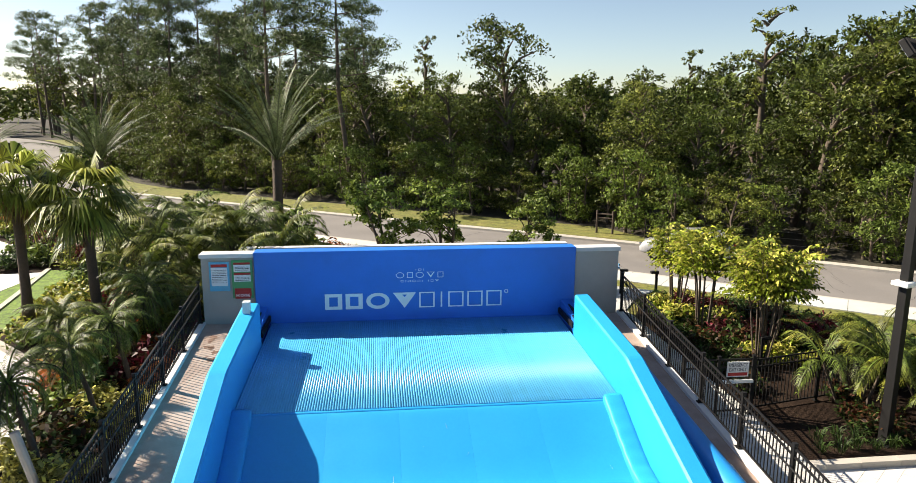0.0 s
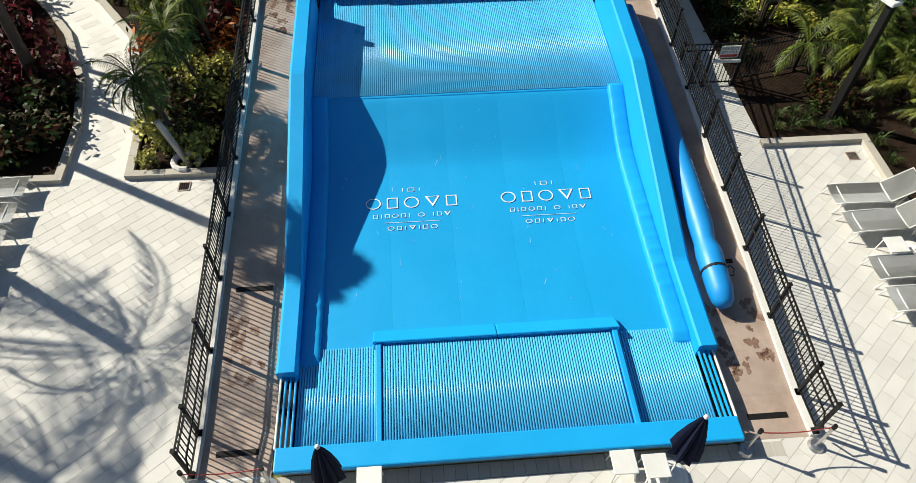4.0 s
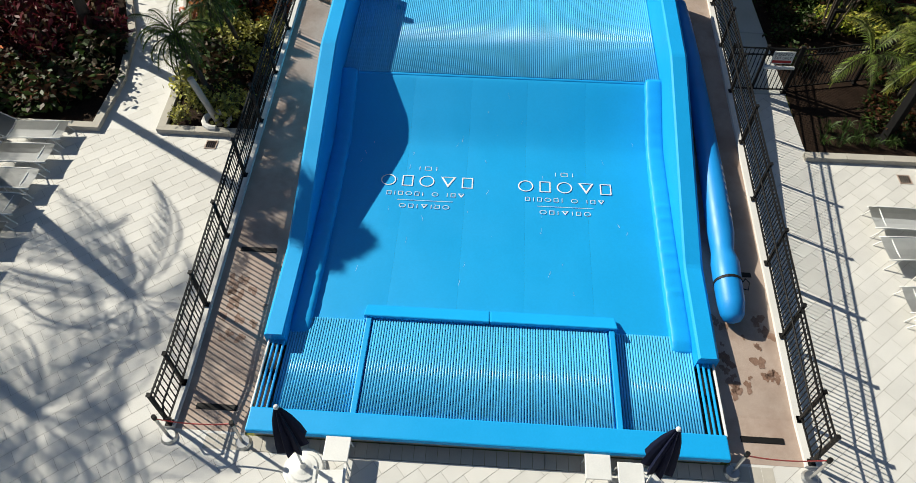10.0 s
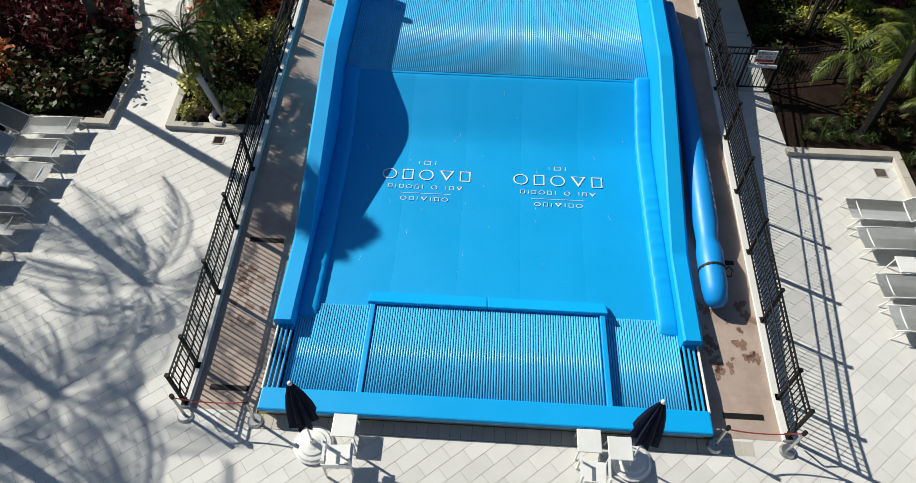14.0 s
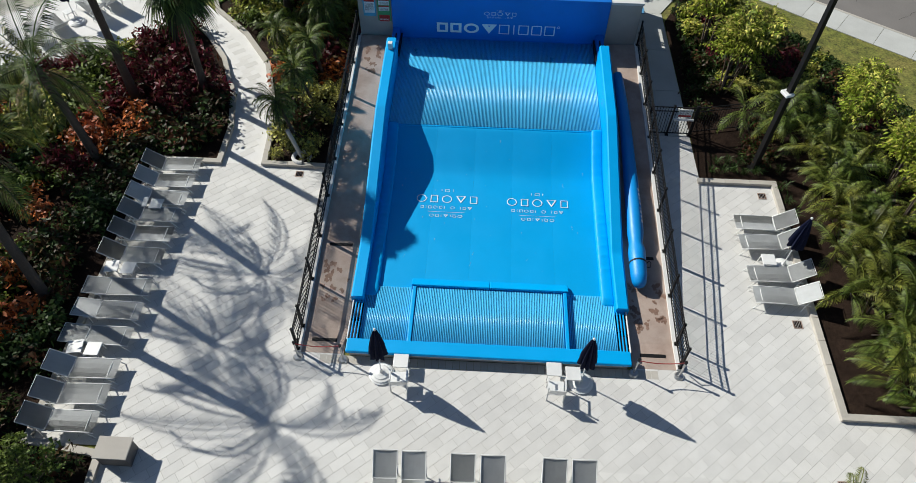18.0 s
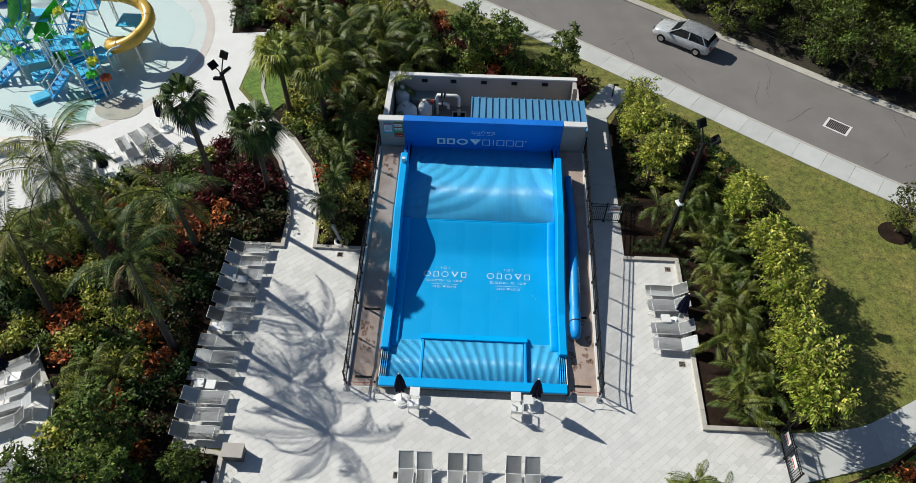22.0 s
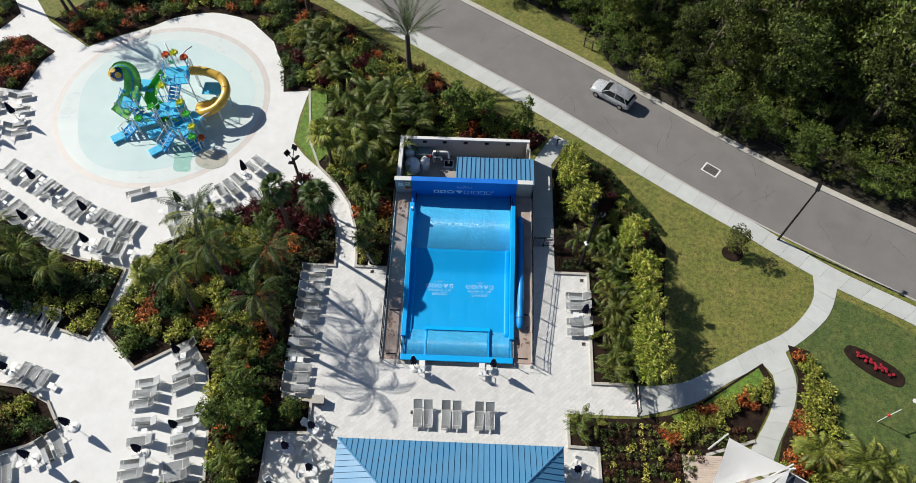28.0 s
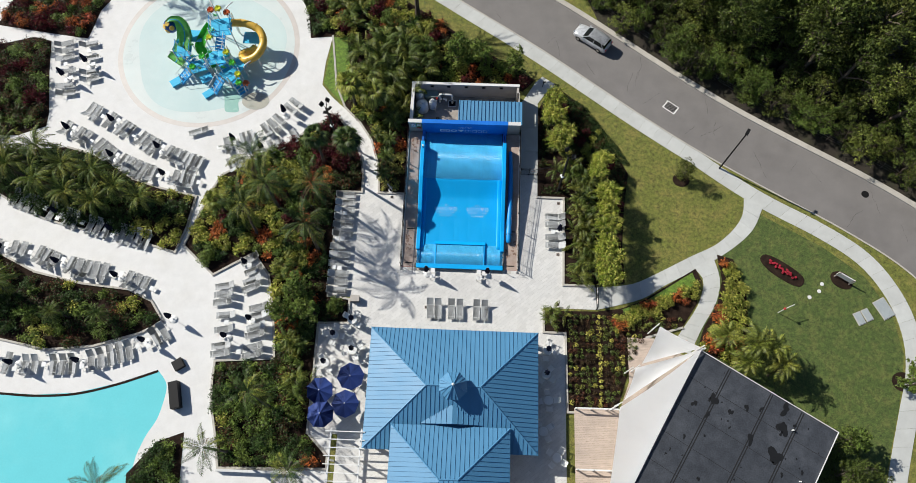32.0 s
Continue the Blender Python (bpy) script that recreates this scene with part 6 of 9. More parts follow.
for u in (3.2, 3.42, 7.5, 7.72, 10.65, 10.87):
    b = bmesh.new()
    slab(b, [bp(u, 0.2), bp(u + 0.1, 0.2), bp(u + 0.1, Ly), bp(u, Ly)], 3.99, 4.012)
    part("seam_strip", b, M["tar_seam"], roof, "grey felt seam strip")
pr = random.Random(5)
spots = [(3.3, 3.6, 0.5), (1.9, 4.9, 0.3), (3.4, 5.2, 0.26), (7.7, 5.0, 0.42), (5.1, 3.8, 0.28), (6.2, 2.6, 0.28), (9.8, 2.5, 0.62), (10.2, 5.2, 0.75), (7.4, 2.0, 0.22), (9.3, 0.8, 0.5)]
spots += [(pr.uniform(1.5, Lx - 0.8), pr.uniform(0.8, 13), pr.choice((0.07, 0.09, 0.12, 0.18))) for k in range(40)]
for cu, cv, r0 in spots:
    p1, p2, p3 = (pr.uniform(0, 6.28) for _ in range(3))
    ring = []
    for j in range(22):
        a = j * math.pi / 11
        r = r0 * (0.85 + 0.3 * math.sin(2 * a + p1) + 0.2 * math.sin(3 * a + p2) + 0.12 * math.sin(5 * a + p3))
        ring.append(bp(cu + r * math.cos(a) * 0.8, cv + r * math.sin(a) * 1.25))
    b = bmesh.new()
    slab(b, ring[::-1], 3.99, 4.016)
    part("tar_patch", b, M["tar_patch"], roof, "black tar patch")
for k in range(1, 9):
    b = bmesh.new()
    slab(b, [bp(0.2, k * 2.9), bp(Lx - 0.2, k * 2.9), bp(Lx - 0.2, k * 2.9 + 0.035), bp(0.2, k * 2.9 + 0.035)], 3.99, 4.006)
    part("felt_lap", b, M["tar_seam"], roof, "thin lap between felt sheets")
for u, v in ((10.6, 2.2), (13.0, 6.0)):
    b = bmesh.new()
    p = bp(u, v)
    tube(b, [(*p, 3.98), (*p, 4.35)], 0.07, 8)
    part("vent_pipe", b, M["pvc"], roof, "white vent pipe")


M["wood_slab"] = make_mat("tan_terrace", (0.42, 0.35, 0.29), 0.8, vary=0.12, scale=1.2, second=(0.32, 0.26, 0.21))


def sail(name, corners, sag, label):
    """A stretched cloth between three corners, its edges drawn in and its middle sagging."""
    a, c, d = [Vector(p) for p in corners]
    n = 18
    b = bmesh.new()
    mid = (a + c + d) / 3
    rows = []
    for i in range(n + 1):
        row = []
        for j in range(n + 1 - i):
            u, v = i / n, j / n
            w = 1 - u - v
            p = a * w + c * u + d * v
            edge = 27 * u * v * w
            pull = (u * v + v * w + w * u) * 0.42 * (1 - edge)
            p = p.lerp(mid, pull * 0.55)
            p.z -= sag * edge
            row.append(b.verts.new(p))
        rows.append(row)
    for i in range(n):
        for j in range(n - i):
            b.faces.new((rows[i][j], rows[i + 1][j], rows[i][j + 1]))
            if j < n - i - 1:
                b.faces.new((rows[i + 1][j], rows[i + 1][j + 1], rows[i][j + 1]))
    bmesh.ops.solidify(b, geom=b.faces[:], thickness=0.012)
    bmesh.ops.recalc_face_normals(b, faces=b.faces[:])
    root = thing("shade_sail", label, "shade sail", "shade sails")
    part("cloth", b, M["sail"], root)
    for p in (a, c, d):
        b = bmesh.new()
        q = p + (p - mid).normalized() * 0.25
        tube(b, [(q.x, q.y, 0), tuple(q + Vector((0, 0, 0.1)))], [0.08, 0.06], 8)
        part("mast", b, M["white_metal"], root, "pale steel mast")


sail("shade_sail", [(19.85, -6.45, 4.3), (23.8, -8.45, 4.4), (18.0, -10.1, 3.9)], 0.12, "white triangular shade sail over the terrace")
sail("shade_sail", [(17.4, -10.5, 3.8), (23.75, -8.55, 4.3), (16.2, -13.6, 3.7)], 0.12, "white shade sail beside the building")
sail("shade_sail", [(23.8, -8.4, 4.45), (15.7, -14.3, 4.1), (13.2, -27.5, 4.1)], 0.1, "large white shade sail along the building")
b = bmesh.new()
slab(b, [(16.4, -24.0), (23.9, -9.2), (23.3, -8.4), (21.0, -7.2), (19.2, -6.9), (16.4, -14.6)], -0.1, 0.03)
solo("terrace_slab", b, M["wood_slab"], "pale tan concrete terrace under the shade sails", "terrace", kind="structure")
td = thing("timber_deck", "tan timber boarded terrace with white rails", "deck")
for i in range(60):
    b = bmesh.new()
    y = -24.0 + i * 0.165
    xa = 12.0
    xb = 16.9
    box(b, xa, xb, y, y + 0.155, 0.18, 0.22)
    part("board", b, M["wood"], td)
td2 = thing("timber_deck", "tan timber boarded terrace under the shade sails", "deck")
for i in range(44):
    b = bmesh.new()
    y = -14.0 + i * 0.165
    box(b, max(16.4, 17.6 - (y + 14) * 0.0), 17.6 + (y + 14.0) * 0.86, y, y + 0.155, 0.1, 0.14)
    part("board", b, M["wood"], td2)
for ya in (-14.15, -19.9):
    root = thing("timber_rail", "white painted timber rail with posts", "railing")
    b = bmesh.new()
    box(b, 12.0, 16.6, ya - 0.07, ya + 0.07, 1.05, 1.13)
    part("rail", b, M["white_metal"], root)
    for x in (12.1, 13.6, 15.1, 16.5):
        b = bmesh.new()
        box(b, x - 0.06, x + 0.06, ya - 0.06, ya + 0.06, 0.2, 1.2)
        part("post", b, M["white_metal"], root)

# ---------------------------------------------------------------- things on the south east lawn
fb = thing("flower_bed", "small mulch bed with bright red flowers", "flower bed")
b = bmesh.new()
slab(b, smooth_line([(32.2, 2.2), (32.9, 2.9), (34.9, 1.9), (36.5, 0.5), (36.2, -0.5), (35.2, -0.4), (33.3, 0.8)], 4, True), -0.1, 0.03)
part("mulch", b, M["mulch"], fb)
M["petal"] = make_mat("red_petals", (0.36, 0.012, 0.03), 0.6, vary=0.2, bump=0)
for k in range(26):
    t = k / 25
    b = bmesh.new()
    x, y = 32.9 + 2.6 * t + random.uniform(-0.35, 0.35), 1.95 - 1.4 * t + random.uniform(-0.3, 0.3)
    for a in range(6):
        an = a * math.pi / 3
        tube(b, [(x, y, 0.02), (x + 0.09 * math.cos(an), y + 0.09 * math.sin(an), 0.24)], [0.015, 0.05], 5)
    part("flower", b, M["petal"], fb, "red flower head")
bo = thing("garden_sign", "pale sign board on legs in a mulch ring", "sign", at=pose(40.5, 0.3, 0, 0, 0, -32))
b = bmesh.new()
slab(b, ellipse(0, 0, 1.2, 0.9, 20), -0.05, 0.02)
part("mulch", b, M["mulch"], bo)
b = bmesh.new()
box(b, -0.9, 0.9, -0.05, 0.05, 0.5, 1.3)
part("board", b, M["concrete"], bo)
for x in (-0.8, 0.8):
    b = bmesh.new()
    box(b, x - 0.05, x + 0.05, -0.05, 0.05, 0, 1.35)
    part("leg", b, M["wood"], bo)
M["cover_grey"] = make_mat("blue_grey_cover", (0.34, 0.37, 0.375), 0.7, vary=0.12)
for x, y, w, l, t in ((41.75, -3.5, 0.75, 1.25, 22), (42.6, -3.1, 0.7, 1.2, 24), (44.45, -2.35, 1.3, 2.0, 28)):
    root = thing("utility_cover", "flat grey utility cover set in the lawn", "utility cover", "utility covers", at=pose(x, y - 0.3, -0.02, 0, 0, t))
    b = bmesh.new()
    box(b, -w / 2, w / 2, -l / 2, l / 2, 0, 0.09, bevel=0.01)
    part("lid", b, M["cover_grey"], root)
    b = bmesh.new()
    box(b, -w / 2 - 0.06, w / 2 + 0.06, -l / 2 - 0.06, l / 2 + 0.06, -0.05, 0.05)
    part("frame", b, M["stucco"], root)
for x, y in ((38.4, -0.2), (38.0, -1.0), (36.9, -1.7)):
    root = thing("stepping_stone", "round pale stepping stone in the grass", "stepping stone", at=pose(x, y, -0.03))
    b = bmesh.new()
    bmesh.ops.create_cone(b, cap_ends=True, segments=14, radius1=0.22, radius2=0.2, depth=0.08, matrix=Matrix.Translation((0, 0, 0.02)))
    part("disc", b, M["concrete"], root)
root = thing("game_post", "red topped post with a thin arm on the lawn", "post", at=pose(33.4, -3.5, -0.03, 0, 0, 25))
b = bmesh.new()
tube(b, [(0, 0, 0), (0, 0, 1.6), (1.2, 0, 1.7)], 0.035, 6)
part("pole", b, M["white_metal"], root)
b = bmesh.new()
bmesh.ops.create_uvsphere(b, u_segments=10, v_segments=6, radius=0.14, matrix=Matrix.Translation((0, 0, 1.7)))
part("ball", b, M["red"], root, "red ball")
for p, q in (((24.4, 11.4), 0.95), ((45.1, -10.2), 1.1)):
    b = bmesh.new()
    slab(b, ellipse(*p, q, q * 0.9, 24), -0.05, 0.0)
    solo("tree_ring", b, M["mulch"], "round mulch ring at the foot of a tree", "mulch ring", kind="structure")
b = bmesh.new()
box(b, -22.7, -15.3, -21.45, -21.2, -0.1, 0.55, bevel=0.02)
solo("planter_wall", b, M["render_white"], "low white rendered wall at the end of a planting bed", "low wall", kind="structure")
# two dark mats and a lounge bin by the pool
for x, y, w, l, t in ((-28.2, -11.3, 1.05, 1.05, 35), (-27.9, -14.4, 0.95, 2.7, 15)):
    b = bmesh.new()
    box(b, -w / 2, w / 2, -l / 2, l / 2, 0.0, 0.45 if w > 1 else 0.9, bevel=0.03)
    solo("towel_bin", b, M["black_metal"], "dark square storage bin on the pool deck", "bin", at=pose(x, y, 0, 0, 0, t))

# ---------------------------------------------------------------- loungers round splash pad and pool
def arc_row(pts, face, first=3):
    """Loungers spaced along a line, feet pointing to its left or right."""
    ln = smooth_line(pts, 8)
    tot = [0.0]
    for a, c in zip(ln, ln[1:]):
        tot.append(tot[-1] + (Vector(c) - Vector(a)).length)
    n = round(tot[-1] / 0.95)
    for i in range(n):
        g = tot[-1] * (i + 0.5) / n
        k = max(j for j in range(len(tot)) if tot[j] <= g)
        k = min(k, len(ln) - 2)
        a, c = Vector(ln[k]), Vector(ln[k + 1])
        p = a.lerp(c, (g - tot[k]) / max(tot[k + 1] - tot[k], 1e-6))
        ang = math.degrees(math.atan2((c - a).y, (c - a).x)) + face
        if (i + first) % 5 == 0 and (i + first) % 15:
            put_table(p.x, p.y, ang)
        elif (i + first) % 7 == 0:
            put_umbrella(p.x, p.y)
            put_table(p.x + 0.5 * math.cos(radians(ang)), p.y + 0.5 * math.sin(radians(ang)), ang)
        else:
            put_lounger(p.x, p.y, ang + random.uniform(-2.5, 2.5), flat=random.random() < 0.25)


arc_row([(-44.2, 17.9), (-41.0, 16.4), (-38.6, 15.0), (-36.0, 13.6), (-33.5, 12.4), (-29.5, 11.0)], 90, 3)
arc_row([(-46.5, 15.4), (-42.6, 13.6), (-39.9, 11.8), (-36.7, 10.4), (-34, 9.6), (-29.0, 8.9)], 90, 6)
arc_row([(-50.0, 6.6), (-45, 4.9), (-42.4, 4.0), (-40.2, 3.4), (-36.4, 2.5), (-33.5, 1.9)], -90, 1)
arc_row([(-52.5, 0.6), (-46.5, 0.1), (-43.3, -0.9), (-40, -1.6), (-37.8, -1.9), (-35.3, -2.6), (-31.9, -3.6)], 90, 4)
arc_row([(-50, -11.4), (-45, -11.9), (-39.6, -11.7), (-37.6, -11.3), (-35.4, -10.7), (-33.7, -10.1), (-32.1, -9.3), (-29.9, -7.7)], -90, 2)
arc_row([(-28.3, 13.2), (-25.7, 14.2), (-24.0, 14.9), (-22.6, 15.9), (-21.5, 17.0), (-20.5, 18.3), (-19.4, 19.8)], 90, 5)
arc_row([(-26.5, 10.9), (-23.6, 12.7), (-21.8, 13.6), (-20.4, 14.4), (-19.0, 15.4)], 90, 3)
arc_row([(-49.0, 27.2), (-48.3, 24.7), (-47.6, 22.5), (-47.0, 19.4)], 90, 2)
arc_row([(-46.0, 27.2), (-45.4, 24.8), (-44.6, 21.4)], 90, 4)
for x, ys, t in ((-24.6, (-2.85, -3.75, -4.6), 189), (-24.0, (-6.0, -7.5, -9.2, -10.0), 188), (-22.4, (0.2,), 215), (-21.8, (-1.0, -2.1, -2.9), 205), (-20.7, (-5.0, -5.9, -7.1, -7.9, -9.2, -10.0), 196)):
    for y in ys:
        put_lounger(x, y, t + random.uniform(-2, 2))
for x, y in ((-23.9, -6.8), (-24.2, -8.4), (-21.2, -6.5), (-22.4, -0.5), (-22.2, -9.8)):
    put_table(x, y, 10)
for x, y in ((-23.6, -8.35), (-21.3, -6.45), (-22.6, -0.45), (-29.6, -6.6)):
    put_umbrella(x, y)
put_lounger(-30.6, 15.4, 200, True)

# ---------------------------------------------------------------- water play structure on the splash pad
for key, col in (("play_blue", (0.035, 0.34, 0.70)), ("play_green", (0.09, 0.50, 0.05)), ("play_yellow", (0.74, 0.46, 0.07)), ("play_lime", (0.60, 0.62, 0.04)), ("play_orange", (0.60, 0.12, 0.03)), ("play_navy", (0.01, 0.06, 0.26)), ("play_leaf", (0.24, 0.60, 0.16)), ("play_aqua", (0.07, 0.48, 0.74))):
    M[key] = make_mat(key, col, 0.3, vary=0.08, scale=1.5)
play = thing("water_playground", "water play structure with blue stairs, green slides and yellow tube slide", "playground")


def deck_part(x, y, w, d, z, turn=0, label="blue platform"):
    b = bmesh.new()
    box(b, -w / 2, w / 2, -d / 2, d / 2, z - 0.1, z)
    part("platform", b, M["play_aqua"], play, label).matrix_basis = pose(x, y, 0, 0, 0, turn)
    for sx in (-1, 1):
        for sy in (-1, 1):
            p = Matrix.Rotation(radians(turn), 3, "Z") @ Vector((sx * w / 2, sy * d / 2, 0))
            b = bmesh.new()
            tube(b, [(x + p.x, y + p.y, 0), (x + p.x, y + p.y, z + 1.1)], 0.06, 7)
            part("post", b, M["white_metal"], play)
    for sx, sy in ((-1, 0), (1, 0), (0, -1), (0, 1)):
        if random.random() < 0.7:
            b = bmesh.new()
            if sx:
                for k in range(5):
                    tube(b, [(sx * w / 2, -d / 2 + d * (k + 0.5) / 5, z), (sx * w / 2, -d / 2 + d * (k + 0.5) / 5, z + 0.8)], 0.02, 4)
                tube(b, [(sx * w / 2, -d / 2, z + 0.85), (sx * w / 2, d / 2, z + 0.85)], 0.035, 5)
            else:
                for k in range(5):
                    tube(b, [(-w / 2 + w * (k + 0.5) / 5, sy * d / 2, z), (-w / 2 + w * (k + 0.5) / 5, sy * d / 2, z + 0.8)], 0.02, 4)
                tube(b, [(-w / 2, sy * d / 2, z + 0.85), (w / 2, sy * d / 2, z + 0.85)], 0.035, 5)
            part("guard_rail", b, M["play_blue"], play, "blue guard rail").matrix_basis = pose(x, y, 0, 0, 0, turn)


def chute(name, pts, width, wall_h, mat, label):
    """An open slide along points."""
    ln = smooth_line(pts, 6)
    b = bmesh.new()
    rows = []
    for i, p in enumerate(ln):
        a, c = Vector(ln[max(i - 1, 0)]), Vector(ln[min(i + 1, len(ln) - 1)])
        d = (c - a)
        s = Vector((-d.y, d.x, 0)).normalized()
        row = []
        for u, h in ((-1.1, wall_h), (-1.0, wall_h * 0.5), (-0.7, 0.05), (0, 0), (0.7, 0.05), (1.0, wall_h * 0.5), (1.1, wall_h)):
            row.append(b.verts.new(Vector(p) + s * u * width / 2 + Vector((0, 0, h))))
        rows.append(row)
    for r, s in zip(rows, rows[1:]):
        for k in range(6):
            b.faces.new((r[k], r[k + 1], s[k + 1], s[k]))
    bmesh.ops.solidify(b, geom=b.faces[:], thickness=0.04)
    part(name, b, M[mat], play, label, smooth=True)


def stair(a, c, width, label="blue stair"):
    a, c = Vector(a), Vector(c)
    n = max(3, int(abs(c.z - a.z) / 0.2))
    d = (c - a)
    s = Vector((-d.y, d.x, 0)).normalized() * width / 2
    f = Vector((d.x, d.y, 0)).normalized() * 0.16
    st = None
    b = bmesh.new()
    vs = [b.verts.new(p - s * 1.03 * k + Vector((0, 0, h))) for p in (a, c) for k in (1.0, 1.06) for h in (-0.12, 0.1)]
    for q in ((0, 1, 3, 2), (4, 6, 7, 5), (0, 4, 5, 1), (2, 3, 7, 6), (1, 5, 7, 3), (0, 2, 6, 4)):
        b.faces.new([vs[i] for i in q])
    st = part("stair", b, M["play_blue"], play, label)
    b = bmesh.new()
    vs = [b.verts.new(p + s * 1.03 * k + Vector((0, 0, h))) for p in (a, c) for k in (1.0, 1.06) for h in (-0.12, 0.1)]
    for q in ((0, 1, 3, 2), (4, 6, 7, 5), (0, 4, 5, 1), (2, 3, 7, 6), (1, 5, 7, 3), (0, 2, 6, 4)):
        b.faces.new([vs[i] for i in q])
    part("stringer", b, M["play_blue"], st)
    for e in (-1, 1):
        b = bmesh.new()
        tube(b, [tuple(a + s * e * 1.05), tuple(a + s * e * 1.05 + Vector((0, 0, 0.8))), tuple(c + s * e * 1.05 + Vector((0, 0, 0.8))), tuple(c + s * e * 1.05)], 0.03, 5)
        part("handrail", b, M["white_metal"], st)
    for i in range(n):
        p = a.lerp(c, (i + 0.5) / n)
        b = bmesh.new()
        vs = [b.verts.new(p + s * u + f * v + Vector((0, 0, h))) for u in (-1, 1) for v in (-1, 1) for h in (-0.02, 0.02)]
        for q in ((0, 1, 3, 2), (4, 6, 7, 5), (0, 4, 5, 1), (2, 3, 7, 6), (1, 5, 7, 3), (0, 2, 6, 4)):
            b.faces.new([vs[i_] for i_ in q])
        part("tread", b, M["play_blue"], st)


PX, PY = -29.0, 26.6
deck_part(PX, PY + 1.2, 2.4, 2.4, 3.0, 10)
deck_part(PX - 0.3, PY - 2.2, 2.0, 1.8, 1.9, 12)
deck_part(PX + 1.2, PY - 4.0, 1.9, 1.7, 1.3, -38)
deck_part(PX - 2.6, PY - 3.0, 1.9, 1.6, 1.2, 20)
deck_part(PX - 4.4, PY - 1.4, 1.7, 1.7, 1.9, 5)
stair((PX + 0.1, PY + 0.1, 3.0), (PX - 0.2, PY - 1.4, 1.9), 1.0)
stair((PX + 0.3, PY - 3.0, 1.9), (PX + 0.8, PY - 3.6, 1.3), 1.0)
stair((PX + 1.9, PY - 4.8, 1.3), (PX + 2.9, PY - 5.9, 0.1), 1.1)
stair((PX + 0.4, PY - 4.7, 1.3), (PX - 0.8, PY - 5.9, 0.1), 1.0)
stair((PX - 3.4, PY - 3.3, 1.2), (PX - 5.0, PY - 4.5, 0.1), 1.1)
stair((PX - 1.0, PY - 2.6, 1.9), (PX - 1.9, PY - 2.9, 1.2), 0.9)
stair((PX - 4.2, PY - 2.0, 1.9), (PX - 3.3, PY - 2.6, 1.2), 0.9)
chute("slide", [(PX - 1.2, PY + 1.2, 3.0), (PX - 2.0, PY + 0.2, 2.4), (PX - 2.5, PY - 0.9, 1.7), (PX - 1.7, PY - 1.9, 1.1), (PX - 1.3, PY - 2.8, 0.5)], 1.15, 0.38, "play_green", "bright green wave slide")
# tall curling leaf arch with a blue spine
leaf = smooth_line([(PX - 5.6, PY - 2.5, 0.9), (PX - 4.9, PY - 1.4, 1.6), (PX - 4.3, PY - 0.3, 2.5), (PX - 4.3, PY + 0.6, 3.3), (PX - 4.8, PY + 1.2, 3.9), (PX - 5.6, PY + 1.2, 4.1), (PX - 6.2, PY + 0.8, 3.9)], 5)
b = bmesh.new()
rows = []
for i, p in enumerate(leaf):
    t = i / (len(leaf) - 1)
    w = 1.25 * (1 - t) ** 0.8 + 0.05
    q = Vector(leaf[min(i + 1, len(leaf) - 1)]) - Vector(leaf[max(i - 1, 0)])
    side = Vector((q.y, -q.x, 0)).normalized() if q.length else Vector((1, 0, 0))
    rows.append([b.verts.new(Vector(p) + side * w * k + Vector((0, 0, 0.12 * abs(k)))) for k in (-1, -0.4, 0, 0.4, 1)])
for r, s_ in zip(rows, rows[1:]):
    for k in range(4):
        b.faces.new((r[k], r[k + 1], s_[k + 1], s_[k]))
bmesh.ops.solidify(b, geom=b.faces[:], thickness=0.04)
part("leaf_arch", b, M["play_leaf"], play, "curling light green leaf arch", smooth=True)
b = bmesh.new()
tube(b, [(p[0], p[1], p[2] - 0.05) for p in leaf], 0.08, 7)
part("leaf_spine", b, M["play_blue"], play, "blue spine of the leaf arch", smooth=True)
b = bmesh.new()
bend = smooth_line([(PX + 1.2, PY + 1.6, 3.3), (PX + 2.8, PY + 1.7, 3.1), (PX + 4.4, PY + 1.1, 2.75), (PX + 5.0, PY - 0.4, 2.4), (PX + 4.3, PY - 1.9, 2.0), (PX + 2.9, PY - 2.3, 1.6), (PX + 2.3, PY - 1.2, 1.2), (PX + 3.1, PY - 0.4, 0.75), (PX + 3.4, PY + 0.2, 0.55)], 6)
tube(b, bend, 0.44, 14, cap=False)
part("tube_slide", b, M["play_yellow"], play, "yellow orange tube slide", smooth=True)
for i in range(4, len(bend), 6):
    b = bmesh.new()
    a, c = Vector(bend[i - 1]), Vector(bend[i])
    tube(b, [tuple(c - (c - a).normalized() * 0.05), tuple(c + (c - a).normalized() * 0.05)], 0.49, 14, cap=False)
    part("slide_flange", b, M["play_yellow"], play, smooth=True)
for i in (16, 24, 31):
    p = bend[i]
    b = bmesh.new()
    tube(b, [(p[0], p[1], 0), (p[0], p[1], p[2] - 0.4)], 0.08, 7)
    part("slide_post", b, M["white_metal"], play)
